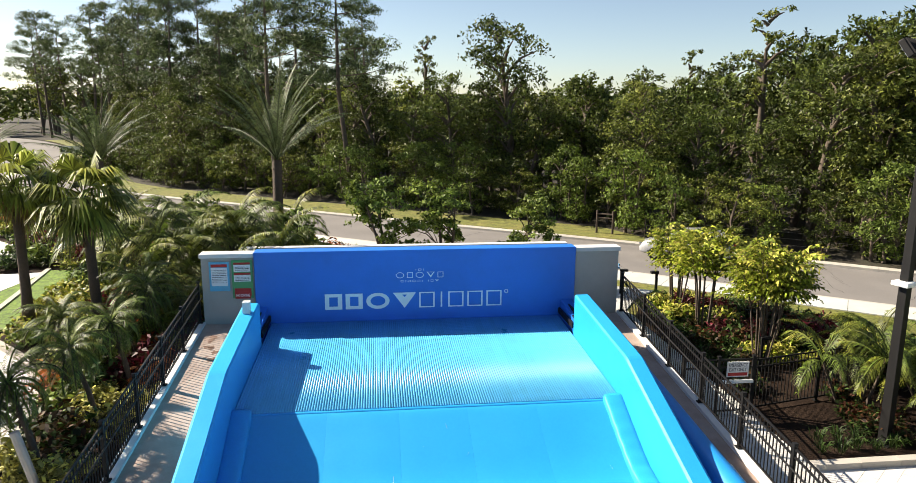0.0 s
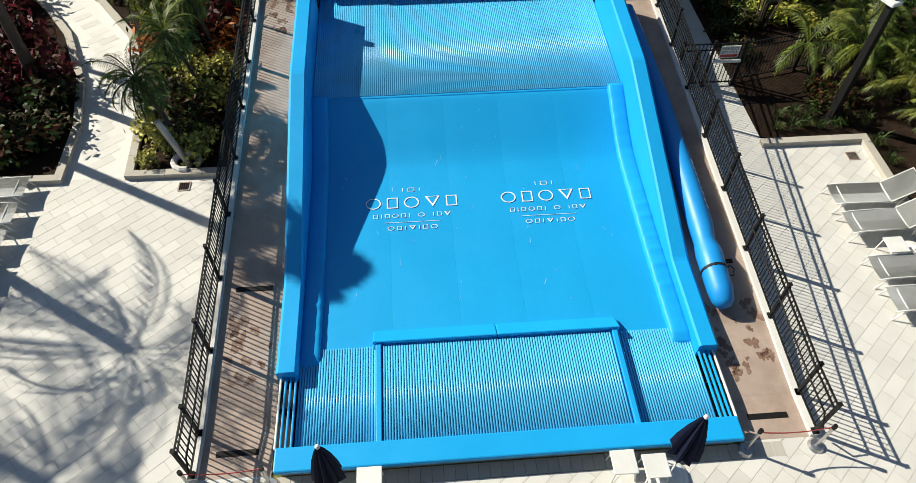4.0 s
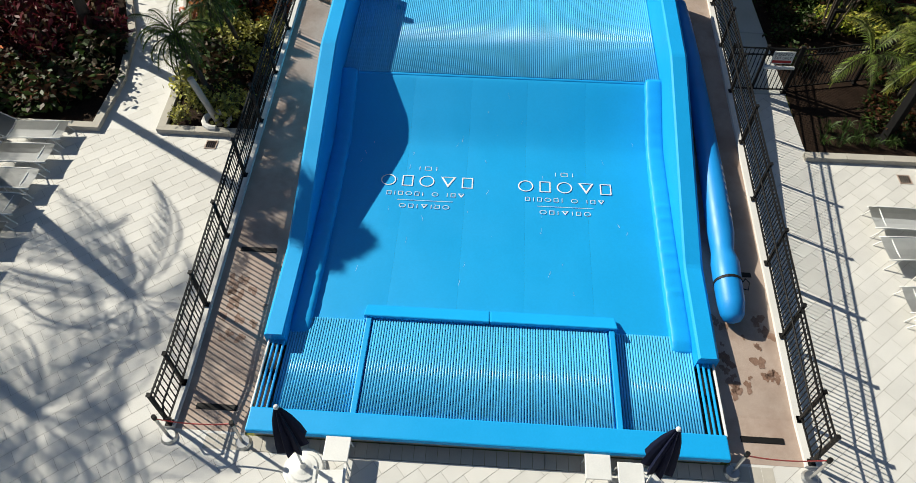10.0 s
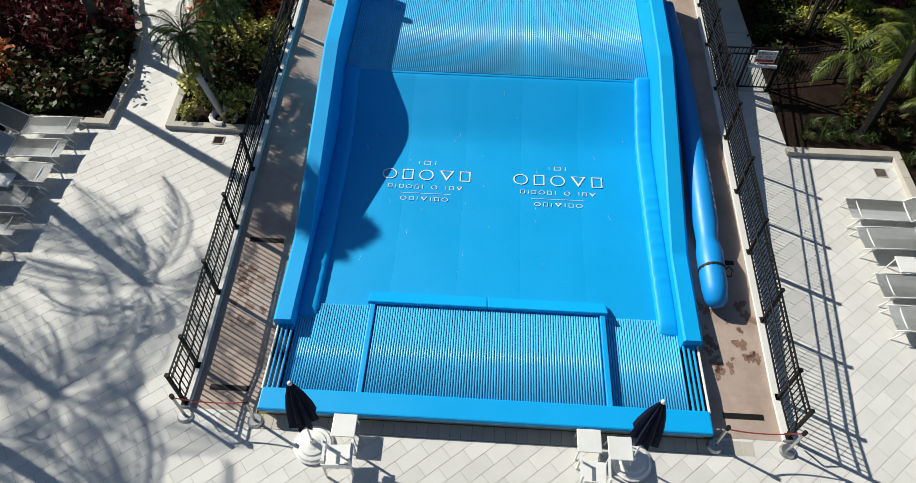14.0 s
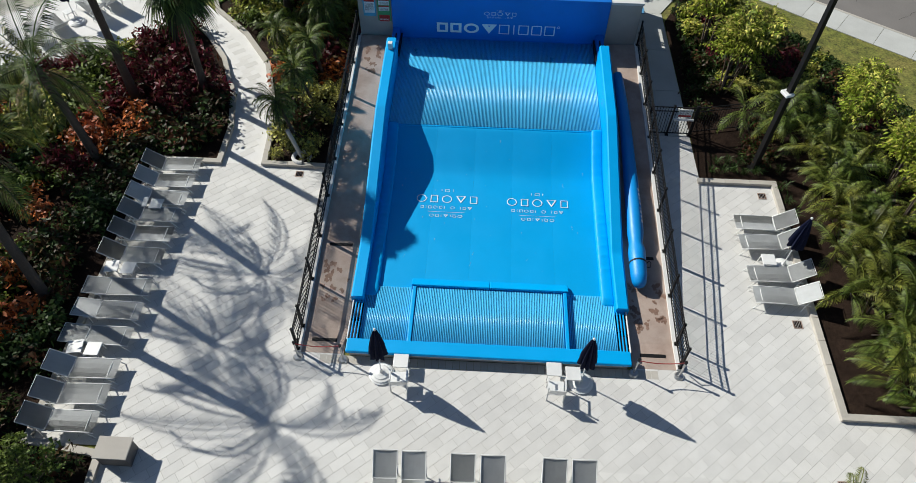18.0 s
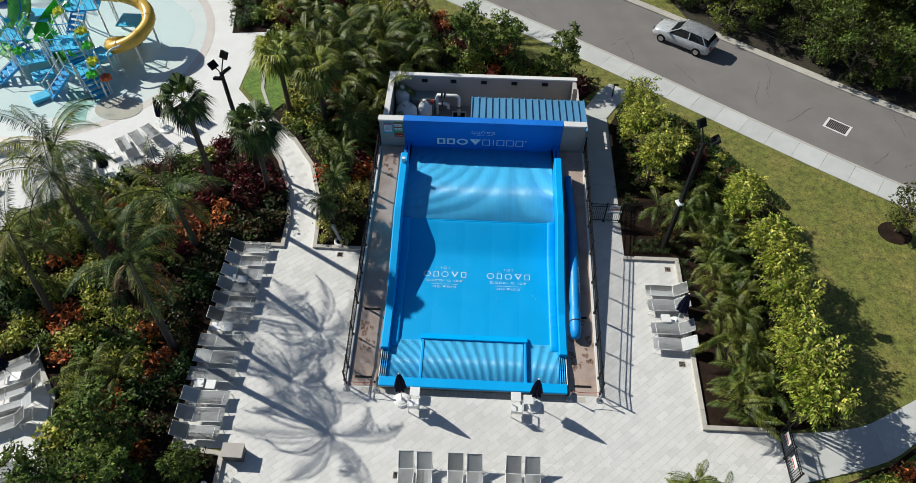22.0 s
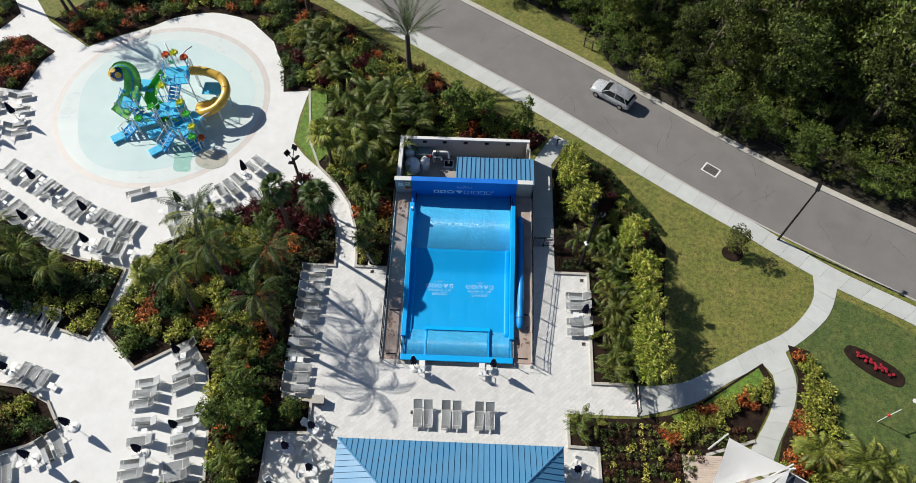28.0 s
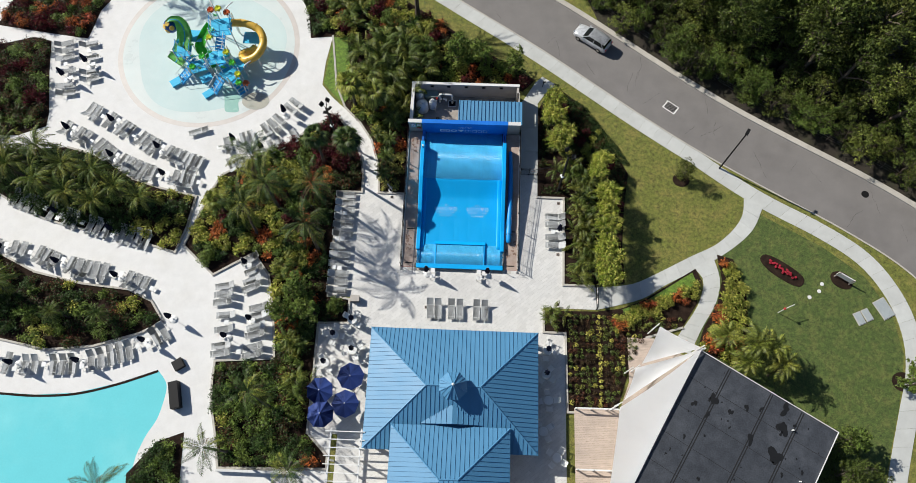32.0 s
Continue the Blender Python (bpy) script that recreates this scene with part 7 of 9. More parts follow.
# leaf shaped panels on the guard rails, tall poles and a lower wet deck
for k, (x, y, z, turn, mat) in enumerate(((-0.9, 2.3, 3.5, 20, "play_leaf"), (0.6, 2.5, 3.6, 100, "play_green"), (1.2, 1.0, 3.5, 60, "play_aqua"), (-1.3, -2.0, 2.3, 40, "play_green"), (0.7, -2.6, 2.3, 110, "play_leaf"), (0.4, -3.6, 1.8, 10, "play_green"), (2.1, -3.3, 1.8, 130, "play_leaf"), (2.2, -4.6, 1.6, 70, "play_green"), (-3.4, -2.2, 1.7, 20, "play_green"), (-2.0, -3.8, 1.7, 160, "play_leaf"), (-5.1, -0.8, 2.3, 80, "play_aqua"), (-3.6, -1.0, 2.3, 30, "play_leaf"))):
    b = bmesh.new()
    for a in (-50, -20, 10, 40):
        d = Vector((math.cos(radians(a + 45)), 0, math.sin(radians(a + 45))))
        n = Vector((-d.z, 0, d.x))
        vs = [b.verts.new(q + Vector((0, e, 0))) for e in (-0.015, 0.015) for q in (d * 0.02, d * 0.25 + n * 0.09, d * 0.55, d * 0.25 - n * 0.09)]
        b.faces.new(vs[:4])
        b.faces.new(vs[4:][::-1])
        for i in range(4):
            b.faces.new((vs[i], vs[4 + i], vs[4 + (i + 1) % 4], vs[(i + 1) % 4]))
    part("leaf_panel", b, M[mat], play, "leaf shaped panel on a guard rail").matrix_basis = pose(PX + x, PY + y, z, 0, 0, turn)
for x, y, z in ((-1.1, 0.1, 4.2), (1.3, 2.3, 4.3), (-1.3, 2.4, 4.2), (0.9, -1.4, 3.1), (-1.4, -3.2, 3.0), (0.0, -4.9, 2.6), (2.3, -5.0, 2.5), (-3.6, -3.9, 2.4), (-5.3, -2.2, 2.9), (-4.9, -4.2, 1.3), (-0.6, -5.7, 1.3), (3.1, -5.7, 1.3)):
    b = bmesh.new()
    tube(b, [(PX + x, PY + y, 0), (PX + x + 0.05, PY + y, z)], 0.065, 7)
    part("post", b, M["white_metal"], play)
for x, y, w, d, z, turn in ((2.2, -3.0, 1.5, 1.1, 1.65, -38), (0.5, -1.9, 1.3, 0.9, 2.3, 8), (-1.7, -4.3, 1.4, 1.0, 0.8, 35), (-5.4, -4.7, 1.3, 1.0, 0.35, 38), (-1.3, -6.1, 1.3, 0.9, 0.3, 40)):
    b = bmesh.new()
    box(b, -w / 2, w / 2, -d / 2, d / 2, z - 0.22, z, bevel=0.05)
    part("landing", b, M["play_aqua"], play, "light blue landing").matrix_basis = pose(PX + x, PY + y, 0, 0, 0, turn)
# roofs, barrel and toys
b = bmesh.new()
bmesh.ops.create_uvsphere(b, u_segments=20, v_segments=14, radius=0.82, matrix=Matrix.Translation((PX - 5.9, PY + 1.0, 3.2)))
part("bucket", b, M["play_navy"], play, "dark blue round water bucket", smooth=True)
for dx, dy, dz in ((-0.55, -0.45, 0.42), (0.4, -0.62, 0.38), (-0.1, -0.3, 0.78), (-0.3, -0.8, -0.1)):
    b = bmesh.new()
    d = Vector((dx, dy, dz)).normalized()
    c = Vector((PX - 5.9, PY + 1.0, 3.2))
    tube(b, [tuple(c + d * 0.70), tuple(c + d * 0.845)], [0.34, 0.26], 9)
    part("bucket_patch", b, M["play_yellow"], play, "yellow patch on the bucket")
for x, y, z, s, mat in ((PX + 3.4, PY + 0.6, 1.9, 1.0, "play_aqua"), (PX - 3.4, PY + 0.4, 2.2, 1.0, "play_aqua")):
    b = bmesh.new()
    box(b, x - s, x + s, y - 0.8 * s, y + 0.8 * s, z, z + 0.05)
    part("roof_panel", b, M[mat], play, "translucent blue roof panel")
    b = bmesh.new()
    tube(b, [(x, y, 0), (x, y, z)], 0.06, 7)
    part("post", b, M["white_metal"], play)
for x, y, z, mat in ((PX + 0.1, PY + 2.2, 5.0, "play_lime"), (PX - 0.9, PY + 2.3, 4.6, "play_orange"), (PX + 1.0, PY + 2.0, 4.6, "play_orange"), (PX - 1.2, PY - 0.3, 3.0, "play_lime"), (PX + 0.9, PY - 2.0, 2.6, "play_lime"), (PX + 2.5, PY - 4.6, 2.1, "play_lime"), (PX + 3.3, PY - 5.2, 1.2, "play_orange"), (PX + 2.6, PY - 5.4, 1.6, "play_green"), (PX - 2.0, PY - 2.4, 2.2, "play_green"), (PX - 2.9, PY - 3.8, 2.1, "play_green"), (PX + 1.7, PY - 3.2, 2.3, "play_green")):
    b = bmesh.new()
    for k in range(6):
        a = k * math.pi / 3
        tube(b, [(x, y, z), (x + 0.36 * math.cos(a), y + 0.36 * math.sin(a), z + 0.14)], [0.07, 0.17], 6)
    part("water_flower", b, M[mat], play, "bright flower shaped water toy")
    b = bmesh.new()
    tube(b, [(x, y, z - 1.3), (x, y, z)], 0.03, 5)
    part("toy_stem", b, M["white_metal"], play)
for pts in ([(PX - 0.4, PY + 2.3, 3.0), (PX - 0.4, PY + 2.3, 4.6), (PX - 1.1, PY + 3.4, 5.2)], [(PX + 0.8, PY + 2.3, 3.0), (PX + 0.9, PY + 2.3, 4.8), (PX + 1.6, PY + 3.2, 5.0)], [(PX - 6.2, PY - 1.4, 0), (PX - 6.2, PY - 1.4, 1.6), (PX - 5.6, PY - 1.6, 1.9)], [(PX + 3.0, PY - 3.4, 0), (PX + 3.0, PY - 3.4, 1.9), (PX + 3.8, PY - 2.8, 2.2)], [(PX - 1.0, PY - 1.6, 0), (PX - 1.6, PY - 0.6, 3.0)]):
    b = bmesh.new()
    tube(b, smooth_line(pts, 5), 0.07, 7)
    part("water_spout", b, M["white_metal"], play, "bent white water spout", smooth=True)

# ---------------------------------------------------------------- white service building beyond the splash pad
sb = thing("service_building", "low white rendered building with a parapet roof", "building")
sbx, sby = Vector((3.25, 2.48)).normalized(), Vector((-3.47, 2.23)).normalized()


def sp(u, v):
    p = Vector((-41.2, 40.9)) + sbx * u + sby * v
    return (p.x, p.y)


b = bmesh.new()
slab(b, [sp(0, 0), sp(9, 0), sp(9, 8), sp(0, 8)], -0.2, 2.7)
part("wall", b, M["render_white"], sb)
b = bmesh.new()
slab(b, [sp(0.25, 0.25), sp(8.75, 0.25), sp(8.75, 7.75), sp(0.25, 7.75)], 2.7, 2.74)
part("roof", b, M["stucco"], sb, "grey flat roof")
for u0, u1, v0, v1 in ((0, 9, 0, 0.24), (0, 9, 7.76, 8), (0, 0.24, 0.24, 7.76), (8.76, 9, 0.24, 7.76)):
    b = bmesh.new()
    slab(b, [sp(u0, v0), sp(u1, v0), sp(u1, v1), sp(u0, v1)], 2.7, 3.1)
    part("parapet", b, M["render_white"], sb)
b = bmesh.new()
slab(b, [sp(1.5, 2.0), sp(4.2, 2.0), sp(4.2, 4.4), sp(1.5, 4.4)], 2.74, 3.25)
part("roof_unit", b, M["black_metal"], sb, "dark roof unit")

# ---------------------------------------------------------------- car on the road
def car(x, y, heading):
    root = thing("car", "silver grey sport utility car on the road", "car", at=pose(x, y, -0.15, 0, 0, heading))
    paint = M.setdefault("car_paint", make_mat("silver_car_paint", (0.50, 0.51, 0.52), 0.28, metal=0.15, vary=0.03, bump=0, coat=0.6))
    glass = M.setdefault("car_glass", make_mat("dark_car_glass", (0.012, 0.014, 0.016), 0.06, vary=0.02, bump=0))
    # body shell below the windows, with a sloping bonnet and short tail
    prof = [(-2.28, 0.40, 0.62, 0.80), (-2.25, 0.40, 1.00, 0.86), (-2.0, 0.30, 1.10, 0.91), (-1.0, 0.28, 1.08, 0.93), (0.6, 0.28, 1.04, 0.93), (1.15, 0.28, 1.02, 0.92), (1.8, 0.28, 0.94, 0.89), (2.15, 0.32, 0.84, 0.82), (2.30, 0.40, 0.66, 0.70)]
    b = bmesh.new()
    rows = []
    for px, pb, pz, hw in prof:
        rows.append([b.verts.new((px, yy * hw, z)) for yy, z in ((-0.92, pb), (-1.0, pb + 0.12), (-1.02, 0.5 * (pb + pz)), (-0.98, pz - 0.08), (-0.88, pz), (-0.4, pz + 0.025), (0.4, pz + 0.025), (0.88, pz), (0.98, pz - 0.08), (1.02, 0.5 * (pb + pz)), (1.0, pb + 0.12), (0.92, pb))])
    for r, s in zip(rows, rows[1:]):
        for k in range(12):
            b.faces.new((r[k], s[k], s[(k + 1) % 12], r[(k + 1) % 12]))
    b.faces.new(rows[0])
    b.faces.new(rows[-1][::-1])
    bmesh.ops.recalc_face_normals(b, faces=b.faces[:])
    part("body", b, paint, root, smooth=True)
    # glasshouse, then a rounded roof panel wider than it and the pillars
    b = bmesh.new()
    cab = [(-2.12, 1.06, 0.80, 1.06), (-1.72, 1.50, 0.70, 1.06), (-0.6, 1.62, 0.70, 1.06), (0.15, 1.58, 0.69, 1.04), (0.98, 1.05, 0.80, 1.02)]
    rows = [[b.verts.new(p) for p in ((px, -0.88, zb), (px, 0.88, zb), (px, hw, pz), (px, -hw, pz))] for px, pz, hw, zb in cab]
    for r, s in zip(rows, rows[1:]):
        for k in range(4):
            b.faces.new((r[k], s[k], s[(k + 1) % 4], r[(k + 1) % 4]))
    bmesh.ops.recalc_face_normals(b, faces=b.faces[:])
    part("window_band", b, glass, root, "dark tinted windows")
    b = bmesh.new()
    rows = []
    for px, pz, hw in ((-1.98, 1.50, 0.62), (-1.75, 1.585, 0.70), (-1.2, 1.645, 0.73), (-0.5, 1.665, 0.73), (0.1, 1.63, 0.71), (0.32, 1.56, 0.66)):
        rows.append([b.verts.new((px, yy * hw, pz + dz)) for yy, dz in ((-1, -0.07), (-0.96, -0.02), (-0.6, 0.02), (0, 0.035), (0.6, 0.02), (0.96, -0.02), (1, -0.07))])
    for r, s in zip(rows, rows[1:]):
        for k in range(6):
            b.faces.new((r[k], r[k + 1], s[k + 1], s[k]))
    bmesh.ops.solidify(b, geom=b.faces[:], thickness=0.03)
    part("roof", b, paint, root, smooth=True)
    for sy in (-1, 1):
        for p0, p1 in (((0.2, 0.69, 1.585), (0.98, 0.82, 1.05)), ((-0.55, 0.71, 1.62), (-0.6, 0.895, 1.06)), ((-1.5, 0.715, 1.56), (-1.9, 0.86, 1.08))):
            b = bmesh.new()
            tube(b, [(p0[0], sy * p0[1], p0[2]), (p1[0], sy * p1[1], p1[2])], 0.04, 5)
            part("pillar", b, paint, root)
    for sy in (-1, 1):
        b = bmesh.new()
        box(b, 0.85, 1.05, sy * 0.98 - 0.09, sy * 0.98 + 0.09, 1.02, 1.16, bevel=0.03)
        part("mirror", b, paint, root)
        b = bmesh.new()
        box(b, 2.12, 2.32, sy * 0.62 - 0.13, sy * 0.62 + 0.13, 0.68, 0.82, bevel=0.02)
        part("headlight", b, M["chrome"], root)
        b = bmesh.new()
        box(b, -2.33, -2.2, sy * 0.68 - 0.14, sy * 0.68 + 0.14, 0.78, 0.98, bevel=0.02)
        part("tail_light", b, M["red"], root)
        for px in (-1.4, 1.42):
            w = thing("wheel", "", "")
            w.parent = root
            w.matrix_basis = pose(px, sy * 0.84, 0.34, 90)
            b = bmesh.new()
            tube(b, [(0, 0, -0.12), (0, 0, -0.1), (0, 0, 0.1), (0, 0, 0.12)], [0.28, 0.34, 0.34, 0.28], 20)
            t = new("tyre", finish("tyre", b, M["black_metal"]))
            t.parent = w
            b = bmesh.new()
            tube(b, [(0, 0, -0.13), (0, 0, 0.13)], 0.2, 10)
            t = new("rim", finish("rim", b, M["chrome"]))
            t.parent = w


car(14.9, 29.6, 145)
# ---------------------------------------------------------------- plants
rng = np.random.default_rng(7)


def quads_mesh(name, corners, mats, index=None):
    """A mesh of loose leaves with k corners each: corners is n x k x 3."""
    n, k = corners.shape[:2]
    me = bpy.data.meshes.new(name)
    me.vertices.add(n * k)
    me.vertices.foreach_set("co", np.asarray(corners, float).ravel())
    me.loops.add(n * k)
    me.loops.foreach_set("vertex_index", np.arange(n * k))
    me.polygons.add(n)
    me.polygons.foreach_set("loop_start", np.arange(n) * k)
    me.polygons.foreach_set("loop_total", np.full(n, k))
    for m in mats:
        me.materials.append(m)
    if index is not None:
        me.polygons.foreach_set("material_index", np.asarray(index, int))
    me.update(calc_edges=True)
    return me


def leaves(centres, size, aspect=0.5, up=0.5, out=None):
    """Four-cornered leaves at points, tilted at random but inclined to face up or outwards."""
    n = len(centres)
    nor = rng.normal(size=(n, 3))
    nor[:, 2] += up * 2
    if out is not None:
        nor += out
    nor /= np.linalg.norm(nor, axis=1)[:, None]
    a = rng.normal(size=(n, 3))
    a -= nor * (a * nor).sum(1)[:, None]
    a /= np.linalg.norm(a, axis=1)[:, None]
    b = np.cross(nor, a)
    s = (size * rng.uniform(0.6, 1.35, n))[:, None]
    droop = np.zeros((n, 3))
    droop[:, 2] = -0.25 * s[:, 0]
    return np.stack([centres - a * s, centres + b * s * aspect, centres + a * s + droop, centres - b * s * aspect], 1)


def blob_points(n, centre, radii, shell=0.55, flat_bottom=True):
    d = rng.normal(size=(n, 3))
    d /= np.linalg.norm(d, axis=1)[:, None]
    if flat_bottom:
        d[:, 2] = np.where(d[:, 2] < -0.3, -d[:, 2], d[:, 2])
    r = shell + (1 - shell) * rng.random(n) ** 0.5
    return np.asarray(centre) + d * r[:, None] * np.asarray(radii), d


def pointed(q):
    """The same leaves with three corners, broad at the stalk and pointed at the tip."""
    w = (q[:, 1] - q[:, 3]) / 2
    return np.stack([q[:, 0] + w, q[:, 0] - w, q[:, 2]], 1)


def crown_mesh(name, blobs, per, size, mat, aspect=0.5, up=0.5, tuft=0):
    """A crown of leaf clumps; with tuft, the leaves gather in small sprays of about that many."""
    cs = []
    for c, r in blobs:
        k = max(8, int(per * (r[0] * r[1] + r[0] * r[2]) / 2))
        if tuft:
            p, d = blob_points(max(4, k // tuft), c, r, 0.4)
            i = rng.integers(0, len(p), k)
            e = rng.normal(size=(k, 3))
            p = p[i] + e * np.array([0.17, 0.17, 0.11]) * r[0]
            cs.append(pointed(leaves(p, size, aspect, up, d[i] * 0.8 + e * 0.3)))
        else:
            p, d = blob_points(k, c, r)
            cs.append(leaves(p, size, aspect, up, d * 0.8))
    return quads_mesh(name, np.concatenate(cs), [mat])


def limb_mesh(name, lines, mat):
    b = bmesh.new()
    for pts, rad in lines:
        tube(b, pts, rad, 5 if rad[0] > 0.1 else 4, cap=False)
    return finish(name, b, mat, True)


def make_tree(name, label, category, h, spread, leaf, size, per, mats=("bark",), blobs=16, bare=0.35, group="", stems=1, lean=0.15, seed=0, up=0.5, tuft=0):
    """A tree standing at the origin: trunk with limbs, and a crown of loose leaf clumps with gaps."""
    r = np.random.default_rng(seed)
    root = thing(name, label, category, group)
    lines, bl = [], []
    for s in range(stems):
        off = np.array([0, 0, 0.0]) if stems == 1 else np.append(r.normal(size=2) * 0.25, 0)
        top = np.array([*(r.normal(size=2) * lean * h * 0.5), h * 0.8]) + off
        mid = top * 0.5 + np.append(r.normal(size=2) * 0.04 * h, 0)
        tr = 0.022 * h / math.sqrt(stems) + 0.02
        lines.append(([tuple(off), tuple(mid), tuple(top)], [tr * 1.25, tr * 0.8, tr * 0.3]))
        nb = max(3, blobs // stems)
        for i in range(nb):
            z = h * (bare + (0.97 - bare) * (i + r.random()) / nb)
            w = spread * math.sin(math.pi * min(0.98, max(0.12, (z / h - bare * 0.7) / (1.05 - bare * 0.7)))) ** 0.7
            a = r.random() * 2 * math.pi
            rad = w * (0.35 + 0.6 * r.random())
            base = np.array([np.interp(z, [0, h * 0.4, h * 0.8], [off[k], mid[k], top[k]]) for k in (0, 1)])
            c = np.array([base[0] + rad * math.cos(a), base[1] + rad * math.sin(a), z])
            br = spread * (0.24 + 0.2 * r.random())
            bl.append((c, (br * 1.15, br * 1.15, br * 0.75)))
            zb = max(h * 0.2, z - rad * 0.7)
            b0 = np.array([np.interp(zb, [0, h * 0.4, h * 0.8], [off[k], mid[k], top[k]]) for k in (0, 1)])
            lines.append(([(b0[0], b0[1], zb), tuple((c + np.array([b0[0], b0[1], zb])) / 2 + np.array([0, 0, 0.15 * rad])), tuple(c)], [tr * 0.45, tr * 0.28, tr * 0.1]))
    o = new("trunk", limb_mesh("trunk", lines, M[mats[0]]))
    o.parent = root
    o = new("crown", crown_mesh("crown", bl, per, size, M[leaf], 0.55, up, tuft))
    o.parent = root
    return root


def make_pine(name, label, h, leaf, seed, n=20, spread=3.0, group=""):
    r = np.random.default_rng(seed)
    root = thing(name, label, "pine tree", group)
    top = np.array([r.normal() * 0.6, r.normal() * 0.6, h])
    lines, bl = [([(0, 0, 0), tuple(top * 0.5 + np.append(r.normal(size=2) * 0.25, 0)), tuple(top)], [0.24, 0.18, 0.05])], []
    for i in range(n):
        f = 0.48 + 0.52 * (i + r.random()) / n
        base = top * f
        a = r.random() * 6.283
        L = spread * (1.15 - f) * 2.2 * (0.5 + 0.6 * r.random()) + 0.5
        tip = base + np.array([math.cos(a) * L, math.sin(a) * L, 0.4 + 0.5 * r.random()])
        lines.append(([tuple(base), tuple((base + tip) / 2 + np.array([0, 0, -0.15])), tuple(tip)], [0.07, 0.05, 0.02]))
        for q in (1.0, 0.65):
            c = base + (tip - base) * q + r.normal(size=3) * 0.25
            s = 0.75 + 0.62 * r.random()
            bl.append((c, (s * 1.25, s * 1.25, s * 0.75)))
    o = new("trunk", limb_mesh("trunk", lines, M["bark"]))
    o.parent = root
    o = new("crown", crown_mesh("crown", bl, 180, 0.19, M[leaf], 0.24, 0.2, 16))
    o.parent = root
    return root


def frond_quads(base, azim, elev, length, droop, n, leaf_len, leaf_w, vee=0.5, twist=0.0):
    """One feather leaf: paired leaflets along a drooping rib. Returns the leaflets and the rib's points."""
    t = np.linspace(0, 1, n)
    ang = elev - droop * t ** 1.3
    ds = length / (n - 1)
    hx = np.concatenate([[0], np.cumsum(np.cos(ang[:-1]) * ds)])
    hz = np.concatenate([[0], np.cumsum(np.sin(ang[:-1]) * ds)])
    ca, sa = math.cos(azim), math.sin(azim)
    rib = np.stack([base[0] + hx * ca, base[1] + hx * sa, base[2] + hz], 1)
    d = np.stack([np.cos(ang) * ca, np.cos(ang) * sa, np.sin(ang)], 1)
    side = np.array([-sa, ca, 0.0])
    nor = np.cross(d, np.tile(side, (n, 1)))
    nor *= np.where(nor[:, 2:3] < 0, -1, 1)
    out = []
    for s in (-1, 1):
        sel = t > 0.12
        L = leaf_len * np.clip(np.sin(math.pi * np.clip(t[sel] * 0.9 + 0.12, 0, 1)), 0.25, 1) * rng.uniform(0.85, 1.1, sel.sum())
        w = side * s * 0.72 + d[sel] * 0.72 + nor[sel] * vee * 0.4
        w /= np.linalg.norm(w, axis=1)[:, None]
        tip = rib[sel] + w * L[:, None]
        tip[:, 2] -= L * (0.4 + 0.35 * rng.random(len(L)))
        mid = rib[sel] + w * L[:, None] * 0.5
        wid = d[sel] * leaf_w
        out.append(np.stack([rib[sel], mid - wid, tip, mid + wid], 1))
    return np.concatenate(out), rib


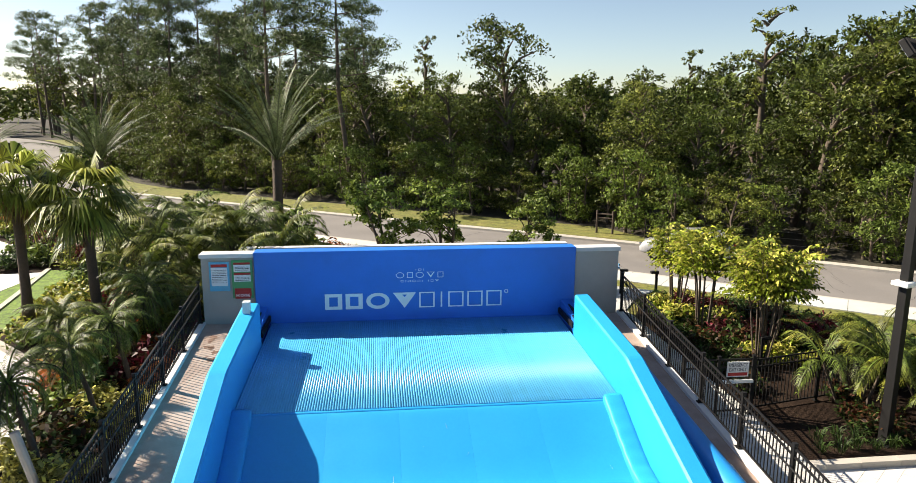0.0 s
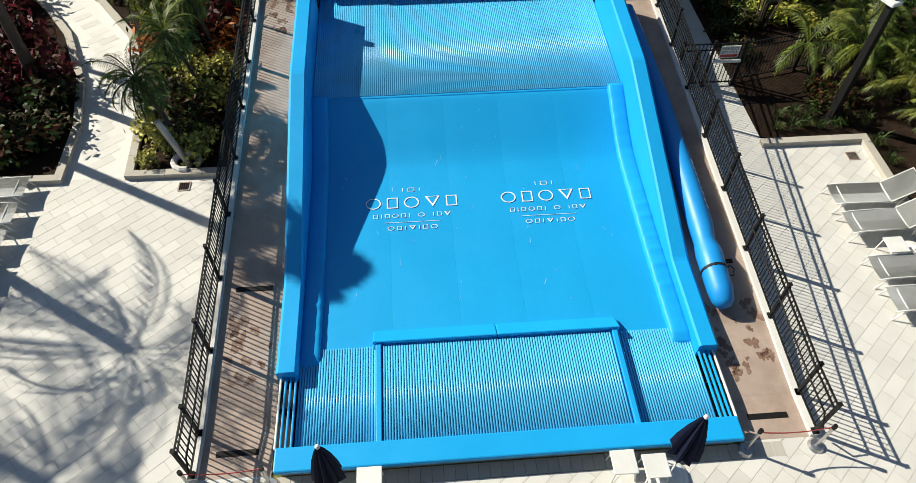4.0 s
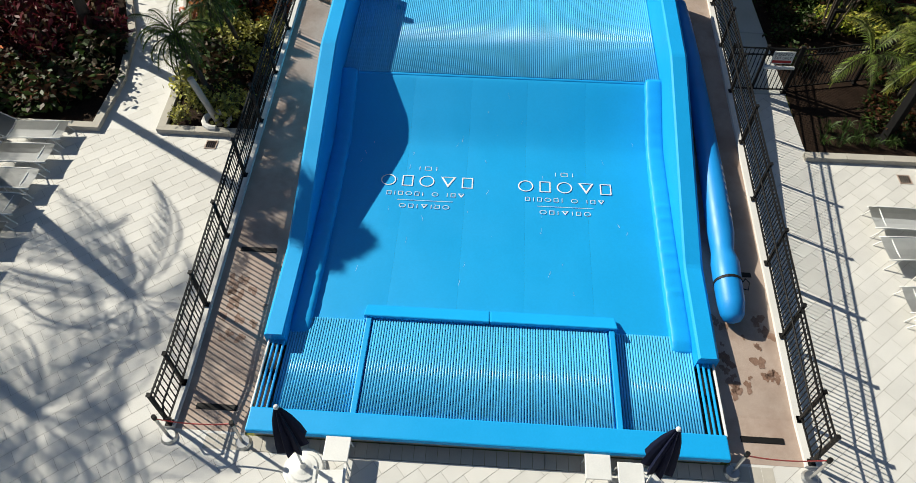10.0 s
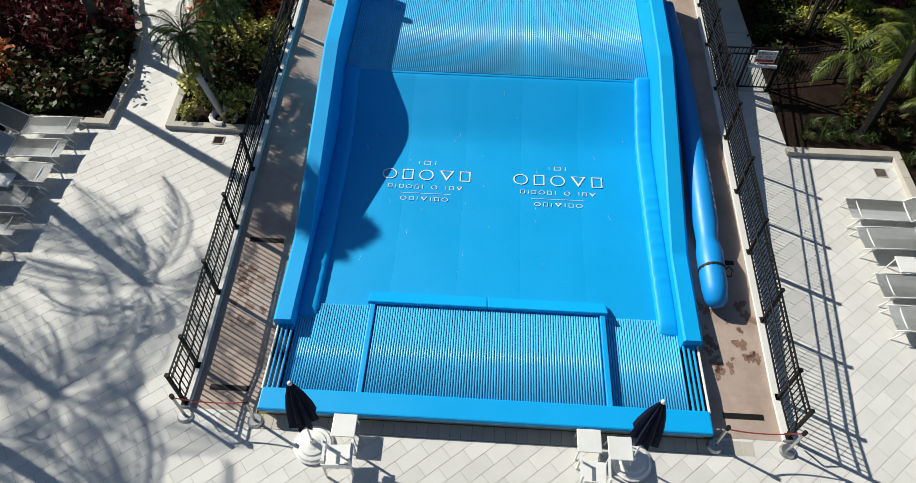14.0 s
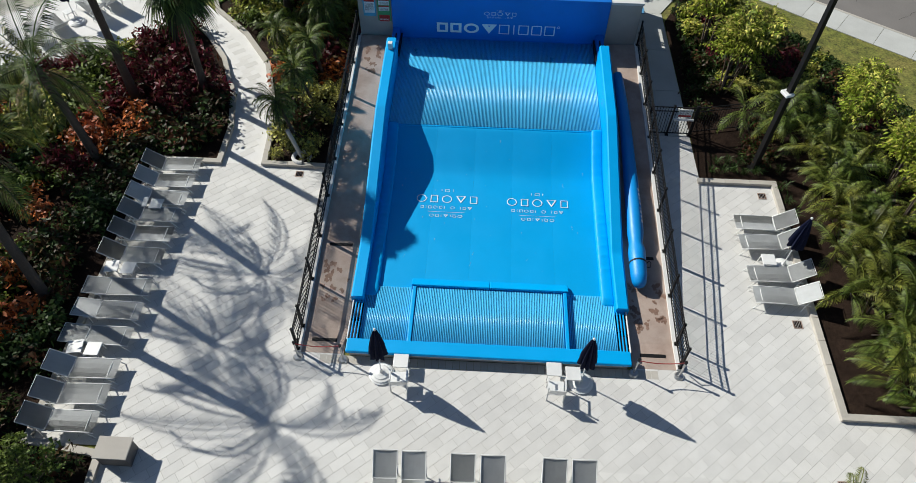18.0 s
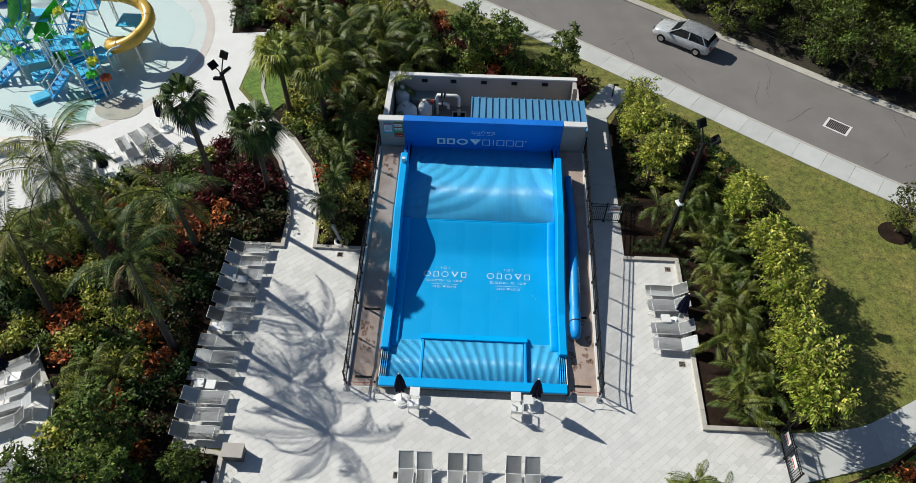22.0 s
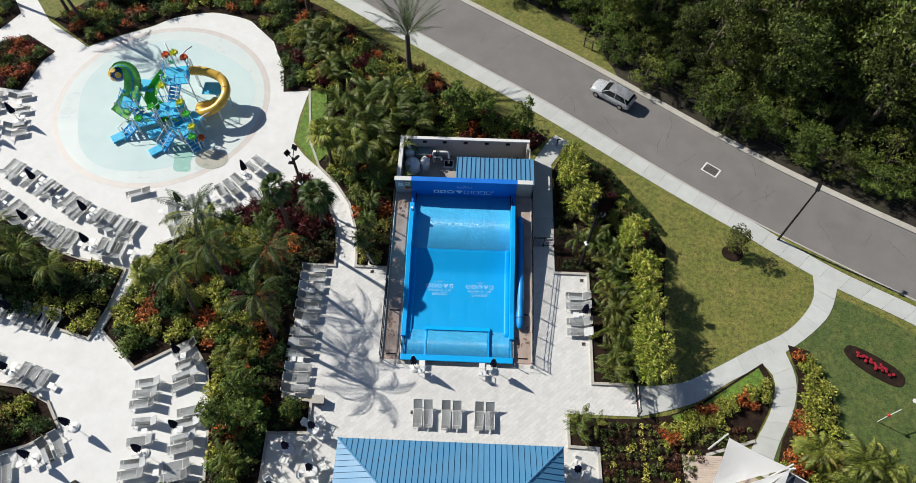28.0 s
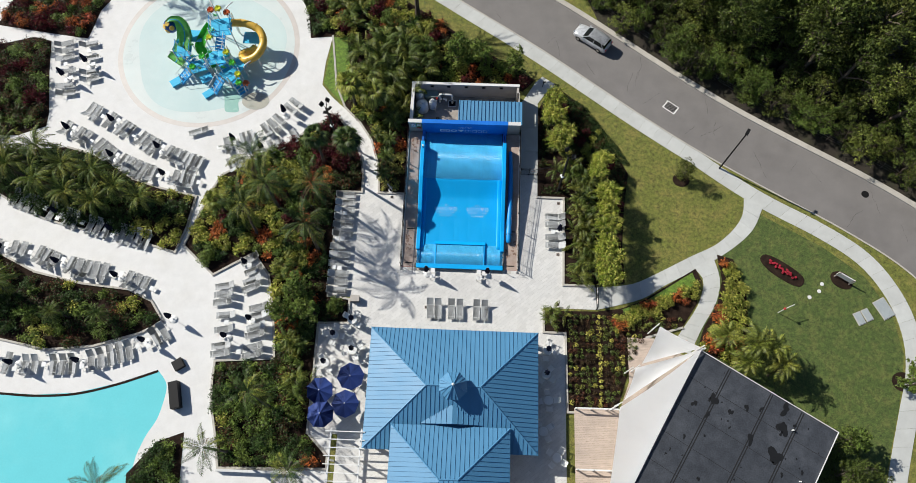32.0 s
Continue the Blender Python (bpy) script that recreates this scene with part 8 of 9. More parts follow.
def make_feather_palm(name, label, h, fronds, length, leaf, lean=(0, 0), leaf_len=0.5, leaf_w=0.03, trunk_r=0.14, dead=2, n=22, elev=(10, 75), droop=1.3, group="", stems=1, seed=0, skirt=False, category="palm tree", leaf2=None, pale=0.0):
    """A palm with feather leaves; several thin stems make a clump."""
    r = np.random.default_rng(seed)
    root = thing(name, label, category, group)
    qs, ids, lines = [], [], []
    ribs = bmesh.new()
    for s in range(stems):
        foot = np.array([0, 0, 0.0]) if stems == 1 else np.append(r.normal(size=2) * 0.3, 0)
        top = foot + np.array([lean[0], lean[1], h * (1 if stems == 1 else r.uniform(0.7, 1.1))])
        if stems > 1:
            top[:2] += foot[:2] * 1.2
        mid = (foot + top) / 2 + np.array([-lean[0] * 0.12, -lean[1] * 0.12, 0])
        lines.append(([tuple(foot), tuple(mid), tuple(top)], [trunk_r * 1.3, trunk_r, trunk_r * 0.9]))
        for i in range(fronds):
            f = (i + 0.5) / fronds
            e = math.radians(elev[0] + (elev[1] - elev[0]) * f + r.normal() * 6)
            q, rib = frond_quads(top, i * 2.4 + r.normal() * 0.2, e, length * r.uniform(0.85, 1.1), droop * r.uniform(0.8, 1.2), n, leaf_len, leaf_w)
            qs.append(q)
            ids.append(np.full(len(q), int(bool(leaf2) and r.random() < pale)))
            tube(ribs, [tuple(p) for p in rib[::5]] + [tuple(rib[-1])], [0.022] * len(rib[::5]) + [0.005], 3, cap=False)
        for i in range(dead):
            q, rib = frond_quads(top - np.array([0, 0, 0.15]), i * 2.9 + r.random(), math.radians(-35), length * 0.7, 0.9, n, leaf_len * 0.7, leaf_w)
            o = new("dry_frond", quads_mesh("dry_frond", q, [M["frond_dead"]]))
            o.parent = root
    o = new("trunk", limb_mesh("trunk", lines, M["palm_bark"]))
    o.parent = root
    o = new("frond_crown", quads_mesh("frond_crown", np.concatenate(qs), [M[leaf], M[leaf2 or leaf]], np.concatenate(ids)))
    o.parent = root
    o = new("frond_rib", finish("frond_rib", ribs, M[leaf]))
    o.parent = root
    if skirt:
        b = bmesh.new()
        for k in range(26):
            a = k * 2.4
            z = top[2] - 0.9 + 0.03 * k
            tube(b, [(top[0] + 0.12 * math.cos(a), top[1] + 0.12 * math.sin(a), z), (top[0] + 0.24 * math.cos(a), top[1] + 0.24 * math.sin(a), z + 0.16)], [0.05, 0.02], 4)
        part("stub_ring", b, M["palm_bark"], root, "ring of cut leaf stubs")
    return root


def make_fan_palm(name, label, h, fans, radius, leaf, lean=(0, 0), seed=0, group=""):
    """A palm with fan leaves on long stalks and a skirt of dry ones."""
    r = np.random.default_rng(seed)
    root = thing(name, label, "palm tree", group)
    top = np.array([lean[0], lean[1], h])
    qs, qd = [], []
    stalks = bmesh.new()
    for i in range(fans + 6):
        f = i / fans
        dry = i >= fans
        az = i * 2.4 + r.normal() * 0.15
        el = math.radians(-50 + 125 * f + r.normal() * 6) if not dry else math.radians(-55 - 20 * r.random())
        d = np.array([math.cos(el) * math.cos(az), math.cos(el) * math.sin(az), math.sin(el)])
        L = radius * (0.55 + 0.15 * r.random()) * (0.6 if dry else 1)
        hub = top + d * L
        tube(stalks, [tuple(top), tuple(top + d * L * 0.5 + np.array([0, 0, 0.05])), tuple(hub)], 0.018, 3, cap=False)
        side = np.array([-math.sin(az), math.cos(az), 0])
        nor = np.cross(side, d)
        nseg = 30
        for k in range(nseg):
            a = math.radians(-115 + 230 * (k + 0.5) / nseg)
            w = d * math.cos(a) + side * math.sin(a)
            l = radius * (0.62 + 0.2 * math.cos(a)) * r.uniform(0.85, 1.05) * (0.7 if dry else 1)
            mid = hub + w * l * 0.55 + nor * 0.03
            tip = hub + w * l + np.array([0, 0, -(0.42 + 0.35 * r.random()) * l])
            e = np.cross(w, nor) * l * 0.04
            (qd if dry else qs).append(np.stack([hub, mid - e, tip, mid + e]))
    b = bmesh.new()
    pts = [tuple(top * t + np.array([0, 0, 0])) for t in (0, 0.3, 0.6, 0.9, 1)]
    tube(b, pts, [0.24, 0.16, 0.15, 0.17, 0.12], 10)
    part("trunk", b, M["palm_bark"], root, smooth=True)
    o = new("fan_crown", quads_mesh("fan_crown", np.stack(qs), [M[leaf]]))
    o.parent = root
    o = new("dry_skirt", quads_mesh("dry_skirt", np.stack(qd), [M["frond_dead"]]))
    o.parent = root
    o["label"] = "hanging dry brown leaves"
    part("stalk_crown", stalks, M["leaf_palm_y"], root)
    return root


def place(src, spots, state={}):
    """Stand the first at the first spot and copies at the rest: x, y, turn, scale."""
    base = src.matrix_basis.copy()
    for i, (x, y, turn, s) in enumerate(spots):
        if i == 0:
            ob = src
            ob.matrix_basis = pose(x, y, -0.02, 0, 0, turn)
        else:
            ob = copy_thing(src, pose(x, y, -0.02, 0, 0, turn))
        ob.scale = (s, s, s * random.uniform(0.92, 1.08))


def inside(poly, x, y):
    hit = False
    for i in range(len(poly)):
        (x0, y0), (x1, y1) = poly[i], poly[i - 1]
        if (y0 > y) != (y1 > y) and x < (x1 - x0) * (y - y0) / (y1 - y0) + x0:
            hit = not hit
    return hit


def edge_gap(poly, x, y):
    best = 9e9
    p = Vector((x, y))
    for i in range(len(poly)):
        a, b = Vector(poly[i - 1]), Vector(poly[i])
        t = max(0, min(1, (p - a).dot(b - a) / max((b - a).length_squared, 1e-9)))
        best = min(best, (p - a.lerp(b, t)).length)
    return best


# --- shrubs
shrub_parts = {}
massed = {}


def make_shrub(name, label, leaf, rx, h, n, size, aspect, seed, up=0.6, leaf2=None, mix=0.0, group="shrubs in the beds"):
    r = np.random.default_rng(seed)
    cs, lines = [], []
    for i in range(7):
        a, d = i * 2.4, rx * 0.6 * math.sqrt((i + 0.3) / 7)
        z = h * (0.75 - 0.3 * d / rx + 0.12 * r.normal())
        p, dd = blob_points(n // 7, (d * math.cos(a), d * math.sin(a), z * 0.62), (rx * 0.52, rx * 0.52, h * 0.42), 0.4)
        hubs = r.integers(0, max(4, len(p) // 3), len(p))
        p = p[hubs] + r.normal(size=p.shape) * size * 1.15
        p[:, 2] = np.maximum(p[:, 2], 0.06)
        cs.append(leaves(p, size, aspect, up, dd[hubs] * 0.7))
    q = np.concatenate(cs)
    idx = (r.random(len(q)) < mix).astype(int) if leaf2 else None
    if leaf2:
        top = q[:, :, 2].mean(1) > h * 0.5
        idx = ((r.random(len(q)) < mix) & top).astype(int) | (r.random(len(q)) < mix * 0.25).astype(int)
    me = quads_mesh(name, q, [M[leaf]] + ([M[leaf2]] if leaf2 else []), idx)
    ob = new(name, me)
    shrub_parts[ob.name] = (q, idx if idx is not None else np.zeros(len(q), int), [M[leaf], M[leaf2 or leaf]])
    return tagged(ob, label, "shrub", group)


SHRUBS = {
    "green": [make_shrub("shrub", "dense dark green leafy shrub in mulch", "leaf_dark", 0.75, 0.95, 330, 0.105, 0.5, 20 + i) for i in range(2)],
    "mid": [make_shrub("shrub", "mid green leafy shrub in mulch", "leaf_mid", 0.7, 0.9, 330, 0.105, 0.5, 30 + i) for i in range(2)],
    "lime": [make_shrub("shrub", "lime green shrub with yellow leaf tips", "leaf_lime", 0.62, 0.85, 340, 0.09, 0.55, 40 + i, leaf2="leaf_yellow", mix=0.5) for i in range(2)],
    "gold": [make_shrub("shrub", "olive gold shrub with pale leaf tips", "leaf_gold", 0.5, 0.95, 340, 0.075, 0.6, 45 + i, leaf2="leaf_yellow", mix=0.35) for i in range(2)],
    "red": [make_shrub("red_shrub", "dark burgundy red foliage shrub", "leaf_red", 0.6, 0.95, 300, 0.15, 0.3, 50 + i, up=0.2, leaf2="leaf_croton", mix=0.3) for i in range(2)],
    "croton": [make_shrub("croton", "croton shrub with orange red and dark leaves", "leaf_croton", 0.6, 0.85, 340, 0.12, 0.4, 60 + i, leaf2="leaf_orange", mix=0.75) for i in range(2)],
    "dark": [make_shrub("shrub", "low dark shrub with brownish green leaves", "leaf_dark", 0.7, 0.75, 300, 0.105, 0.5, 70 + i, leaf2="leaf_croton", mix=0.5) for i in range(2)],
}
shrub_first = set()


def near_walk(x, y):
    """Beds that the camera passes nearest, where each shrub stays a thing of its own."""
    return (-18.5 < x < -6 and 6.5 < y < 17.5) or (-15.6 < x < -11 and -4 < y < 9) or (8 < x < 13.5 and y > 8) or (11 < x < 12.2 and -2 < y < 9)


def put_shrub(kind, x, y, s):
    src = SHRUBS[kind][random.randrange(2)]
    if not near_walk(x, y):
        q, idx, mats = shrub_parts[src.name]
        keep = slice(0, int(len(q) * 0.72)) if y < -8 or x < -30 or y > 24 else slice(None)
        order = np.random.default_rng(7).permutation(len(q))[keep]
        q, idx = q[order], idx[order]
        a = random.uniform(0, 6.283)
        c, d = math.cos(a) * s, math.sin(a) * s
        p = q @ np.array([[c, d, 0], [-d, c, 0], [0, 0, s * random.uniform(0.85, 1.25)]]) + np.array([x, y, 0.0])
        massed.setdefault(kind, []).append((pointed(p), idx, mats))
        return
    m = pose(x, y, 0.0, 0, 0, random.uniform(0, 360))
    if src.name in shrub_first:
        ob = src.copy()
        scene.collection.objects.link(ob)
    else:
        shrub_first.add(src.name)
        ob = src
    ob.matrix_basis = m
    ob.scale = (s, s, s * random.uniform(0.85, 1.25))


def fill_bed(key, step, chooser, s0=0.85, s1=1.25, margin=0.45):
    poly = BEDS[key]
    xs, ys = [p[0] for p in poly], [p[1] for p in poly]
    y = min(ys)
    row = 0
    while y < max(ys):
        x = min(xs) + (row % 2) * step / 2
        while x < max(xs):
            px, py = x + random.uniform(-0.3, 0.3) * step, y + random.uniform(-0.3, 0.3) * step
            if inside(poly, px, py) and edge_gap(poly, px, py) > margin:
                kind = chooser(px, py)
                if kind:
                    put_shrub(kind, px, py, random.uniform(s0, s1))
            x += step
        y += step * 0.87
        row += 1


def patch(x, y, f=0.28, k=0.0):
    return noise.noise(Vector((x * f, y * f, k)))


def choose_palm(x, y):
    a, b = patch(x, y, 0.55), patch(x, y, 0.5, 7.3)
    if random.random() < 0.12:
        return None
    if y < -9.5:
        if x > -15 and a > -0.05:
            return "croton"
        return random.choice(("mid", "mid", "green", "dark", "lime" if b > 0.15 else "green"))
    if (x + 15.5) ** 2 + (y - 10.0) ** 2 < 1.7:
        return "croton"
    if y > 8.4 and x > -17:
        if x > -13 and y < 11 or random.random() < 0.25:
            return "dark"
        return "red" if y > 9.9 + 2 * a else ("croton" if x < -14.6 else "dark")
    if x < -11 and y < 8 and x > -16.5:
        return "croton" if a > 0.25 else ("green" if b > 0.1 else "dark")
    if a > 0.3:
        return "croton"
    if b > 0.08:
        return "lime"
    if b < -0.3:
        return "red"
    return "mid" if a > -0.1 else ("lime" if a < -0.25 else "green")


def choose_fence(x, y):
    a, b = patch(x, y, 0.5, 2.0), patch(x, y, 0.45, 5.0)
    if inside(TURF, x, y):
        return None
    if x > -6.9 and y < 16:
        return None
    if y < 13 and x > -11:
        return "gold" if a > -0.3 else "dark"
    if a > 0.27:
        return "red"
    if b > 0.12:
        return "lime"
    if b < -0.3:
        return "croton" if random.random() < 0.5 else None
    return ("mid", "green", "dark")[0 if a > 0.0 else (1 if a > -0.25 else 2)]


TURF = [(-16.9, 22.5), (-15.6, 21.0), (-14.3, 19.8), (-13.4, 21.2), (-14.1, 25.2), (-14.7, 29.0), (-16.4, 29.0)]
fill_bed("palm", 1.0, choose_palm)
fill_bed("fence", 1.0, choose_fence, 0.75, 1.3)
fill_bed("fence", 0.8, lambda x, y: "gold" if y < 14 and -9.5 < x < -6.75 and random.random() < 0.75 else None, 0.5, 0.8, 0.25)
fill_bed("hedge", 0.95, lambda x, y: ("dark" if y < 14 and x < 12.5 else ("lime" if patch(x, y, 0.4, 9) > 0.12 else ("dark" if patch(x, y, 0.4, 3) > -0.2 else "red"))) if (y > 9.5 or x > 13.4) and random.random() < (0.22 if y < 14 and x < 12.5 else 0.85) else None, 0.6, 0.95, 0.3)
fill_bed("south", 0.62, lambda x, y: ("lime" if patch(x, y, 0.5, 8) > -0.3 else "croton") if -3.2 + 0.45 * (x - 17) - 2.6 < y < -3.2 + 0.45 * (x - 17) - 1.1 and x > 16.0 else None, 0.6, 0.9, 0.2)
fill_bed("branch", 0.8, lambda x, y: "lime" if patch(x, y, 0.5, 4) > -0.25 else "croton", 0.8, 1.15, 0.3)
fill_bed("island", 1.1, lambda x, y: None if random.random() < 0.25 else "lime" if patch(x, y, 0.3, 11) > 0.18 else "mid" if patch(x, y, 0.5, 21) > 0.15 else ("green" if patch(x, y, 0.3, 12) > 0.1 else "dark"))
fill_bed("grove", 1.25, lambda x, y: "lime" if x > -36 and patch(x, y, 0.3, 13) > -0.1 else "green")
fill_bed("north", 1.25, lambda x, y: ("lime", "mid", "green", "red", "croton")[min(4, int(abs(patch(x, y, 0.45, 31)) * 9))])
fill_bed("north_island", 1.0, lambda x, y: ("croton", "dark", "red", "mid")[min(3, int(abs(patch(x, y, 0.6, 23)) * 9))])
fill_bed("north_west", 1.05, lambda x, y: "red" if patch(x, y, 0.5, 15) > 0.2 else ("dark" if patch(x, y, 0.5, 17) > -0.1 else "mid"))
fill_bed("north_rim", 1.15, lambda x, y: ("dark", "mid", "croton", "green", "lime")[min(4, int(abs(patch(x, y, 0.5, 51)) * 10))])
fill_bed("corner", 0.95, lambda x, y: "mid" if patch(x, y, 0.7, 3) > 0 else "green")
for kind, some in massed.items():
    names = {"red": "red_shrubbery", "croton": "croton_shrubbery"}
    ob = new(names.get(kind, "shrubbery"), quads_mesh("shrubbery", np.concatenate([p for p, _, _ in some]), some[0][2], np.concatenate([i for _, i, _ in some])))
    tagged(ob, {"green": "dense dark green shrubbery filling the beds", "mid": "mid green shrubbery filling the beds", "lime": "lime and yellow shrubbery in the beds", "gold": "olive gold shrubbery in the beds", "red": "dark red foliage filling the beds", "croton": "orange red croton foliage in the beds", "dark": "low brownish green shrubbery in the beds"}[kind], "shrubbery", kind="stuff")
for kind in SHRUBS:
    for src in SHRUBS[kind]:
        if src.name not in shrub_first:
            bpy.data.objects.remove(src)
# a mown green patch between path and bed
b = bmesh.new()
slab(b, TURF, -0.1, 0.1)
solo("turf_patch", b, M["turf"], "small bright green turf patch by the path", "lawn", kind="structure")

b = bmesh.new()
slab(b, [(17.2, -3.75), (19.35, -3.0), (21.9, -1.35), (24.8, 0.55), (25.2, -0.6), (23.4, -2.0), (20.2, -3.5), (17.6, -4.3)][::-1], -0.1, 0.06)
solo("turf_patch", b, M["turf"], "wedge of green turf beside the garden path", "lawn", kind="structure")

# low planted rows in the south bed, too many and too alike to count
cs, ids = [], []
for i in range(20):
    for j in range(17):
        x, y = 11.7 + i * 0.6, -4.7 - j * 0.6
        if inside(BEDS["south"], x, y) and edge_gap(BEDS["south"], x, y) > 0.3 and not (y > -3.2 + 0.45 * (x - 17) - 2.6 and x > 16.0):
            s = rng.uniform(0.65, 1.2)
            p, d = blob_points(40, (x + rng.normal() * 0.07, y + rng.normal() * 0.07, 0.2 * s), (0.31 * s, 0.31 * s, 0.26 * s), 0.4)
            cs.append(leaves(p, 0.095, 0.45, 0.7, d * 0.5))
            ids.append(np.full(len(cs[-1]), 1 if 14.2 < x < 14.9 or rng.random() < 0.1 else (2 if patch(x, y, 0.8, 41) > 0.12 else 0)))
ob = new("ground_cover", quads_mesh("ground_cover", np.concatenate(cs), [M["leaf_areca"], M["leaf_yellow"], M["leaf_croton"]], np.concatenate(ids)))
tagged(ob, "rows of small young green plants in mulch", "ground cover", kind="stuff")
# ground cover between pavement and hedge, and by the splash pad
cs = []
for poly, n, zz in (([(10.2, 22.4), (13.7, 20.4), (17.6, 14.8), (18.5, 13.0), (13.0, 14.5), (8.9, 14.5), (8.9, 20.5)], 2000, 0.16), ([(-19.3, 29.2), (-16.8, 29.6), (-18.2, 36.5), (-24.4, 39.0), (-21.2, 36)], 700, 0.2)):
    xs, ys = [p[0] for p in poly], [p[1] for p in poly]
    k = 0
    while k < n:
        x, y = rng.uniform(min(xs), max(xs)), rng.uniform(min(ys), max(ys))
        k += 1
        if inside(poly, x, y):
            p, d = blob_points(16, (x, y, zz), (0.24, 0.24, 0.2), 0.3)
            cs.append(leaves(p, 0.1, 0.3, 0.3, d))
ob = new("ground_cover", quads_mesh("ground_cover", np.concatenate(cs), [M["leaf_dark"]]))
tagged(ob, "low dark green ground cover tufts", "ground cover", kind="stuff")

# strappy grass clumps behind the kerb by the gate
clump_q = []
for k in range(46):
    a, L = rng.uniform(0, 6.283), rng.uniform(0.28, 0.48)
    foot = np.array([rng.normal() * 0.05, rng.normal() * 0.05, 0.0])
    out = np.array([math.cos(a), math.sin(a), 0.0])
    lean = rng.uniform(0.25, 0.9)
    mid, tip = foot + out * L * lean * 0.45 + np.array([0, 0, L * 0.75]), foot + out * L * lean + np.array([0, 0, L * rng.uniform(0.45, 0.95)])
    e = np.array([-math.sin(a), math.cos(a), 0.0]) * 0.012
    clump_q.append(np.stack([foot, mid - e, tip, mid + e]))
tuft = tagged(new("grass_clump", quads_mesh("grass_clump", np.stack(clump_q), [M["leaf_dark"]])), "strappy dark green grass clump in mulch", "ornamental grass", "grass clumps")
for i, (x, y) in enumerate([(8.85, 9.25), (9.3, 9.2), (9.75, 9.3), (10.2, 9.2), (10.65, 9.25), (9.1, 9.75), (9.6, 9.8), (10.1, 9.75), (11.5, 8.4), (11.55, 7.7), (11.5, 6.9), (11.6, 9.3), (11.1, 9.5)]):
    ob = tuft if i == 0 else copy_thing(tuft, pose(x, y, 0.0))
    ob.matrix_basis = pose(x, y, 0.0, 0, 0, 77 * i)
    ob.scale = [random.uniform(0.9, 1.25)] * 3

# --- palms
rt = lambda: random.uniform(0, 360)
fanA = make_fan_palm("fan_palm", "tall fan palm with a slim brown trunk", 8.7, 20, 1.15, "leaf_palm", (0.75, -1.2), 1, "fan palms")
place(fanA, [(-15.7, 12.0, 0, 1.0)])
fanA.scale = (1, 1, 1)
fanC = make_fan_palm("fan_palm", "mid height fan palm at the bend of the path", 5.9, 24, 1.3, "leaf_palm", (0.5, -0.6), 2, "fan palms")
place(fanC, [(-12.8, 12.6, 0, 1.0)])
fanB = make_fan_palm("fan_palm", "broad fan palm with green yellow leaves", 5.2, 26, 1.35, "leaf_fan", (0.1, 0.1), 3, "fan palms")
place(fanB, [(-12.75, 19.3, 60, 1.0), (-10.25, 18.6, 200, 1.0), (-25.9, 5.6, 140, 0.78)])
COCO = dict(leaf_len=0.78, leaf_w=0.024, trunk_r=0.16, dead=3, n=46, leaf2="leaf_palm_y", pale=0.35, elev=(-30, 82), droop=1.5, group="feather palms")
cocos = [make_feather_palm("coconut_palm", "tall palm with long arching feather fronds", h, k, 3.3, "leaf_palm", lean, seed=sd, **COCO) for h, k, lean, sd in ((6.9, 12, (-0.1, 0.6), 5), (9.0, 16, (0.8, -0.8), 15), (6.2, 15, (0.6, -1.3), 25))]
place(cocos[0], [(-15.15, 1.45, 0, 1.0), (-21.8, -19.6, 70, 0.8), (-31.3, -23.5, 300, 0.95), (-45.0, 39.2, 40, 1.0)])
place(cocos[1], [(-20.2, 6.4, 0, 1.0), (-52.5, 41.0, 100, 0.95), (-43.0, 37.9, 220, 0.95)])
place(cocos[2], [(-15.95, 8.2, 0, 1.0), (-22.0, 3.0, 160, 0.9), (-23.2, 9.4, 60, 1.05), (-18.2, -15.2, 200, 0.85), (-15.4, -20.2, 10, 0.75)])
date = make_feather_palm("date_palm", "date palm with stiff grey green fronds and rough trunk", 4.5, 34, 4.6, "leaf_grey", (0.05, 0), 0.5, 0.024, 0.27, 0, 44, (38, 90), 0.66, "date palms", seed=6, skirt=True)
place(date, [(-6.3, 32.2, 0, 1.05), (-18.3, 41.0, 90, 1.0), (-31.0, 52.0, 33, 0.9)])
pygmy = make_feather_palm("pygmy_palm", "small pygmy date palm on a leaning dark trunk", 2.2, 30, 1.3, "leaf_pygmy", (-0.55, 0.15), 0.27, 0.013, 0.07, 4, 30, (-45, 75), 1.9, "pygmy palms", seed=8, skirt=True)
place(pygmy, [(-8.2, 9.9, 0, 1.0), (-7.85, 12.1, 12, 1.0), (-7.75, 14.1, -10, 1.0), (-7.4, 16.4, 15, 1.05), (-9.3, 15.2, 40, 0.95), (-40.5, -6.8, 20, 1.2), (-36.3, -6.2, 80, 1.1)])
areca = make_feather_palm("areca_palm", "clump of areca palm with arching yellow green fronds", 1.5, 6, 1.75, "leaf_areca", (0, 0), 0.42, 0.021, 0.035, 0, 34, (12, 80), 1.6, "areca palms", stems=6, seed=9, leaf2="leaf_palm_y", pale=0.3)
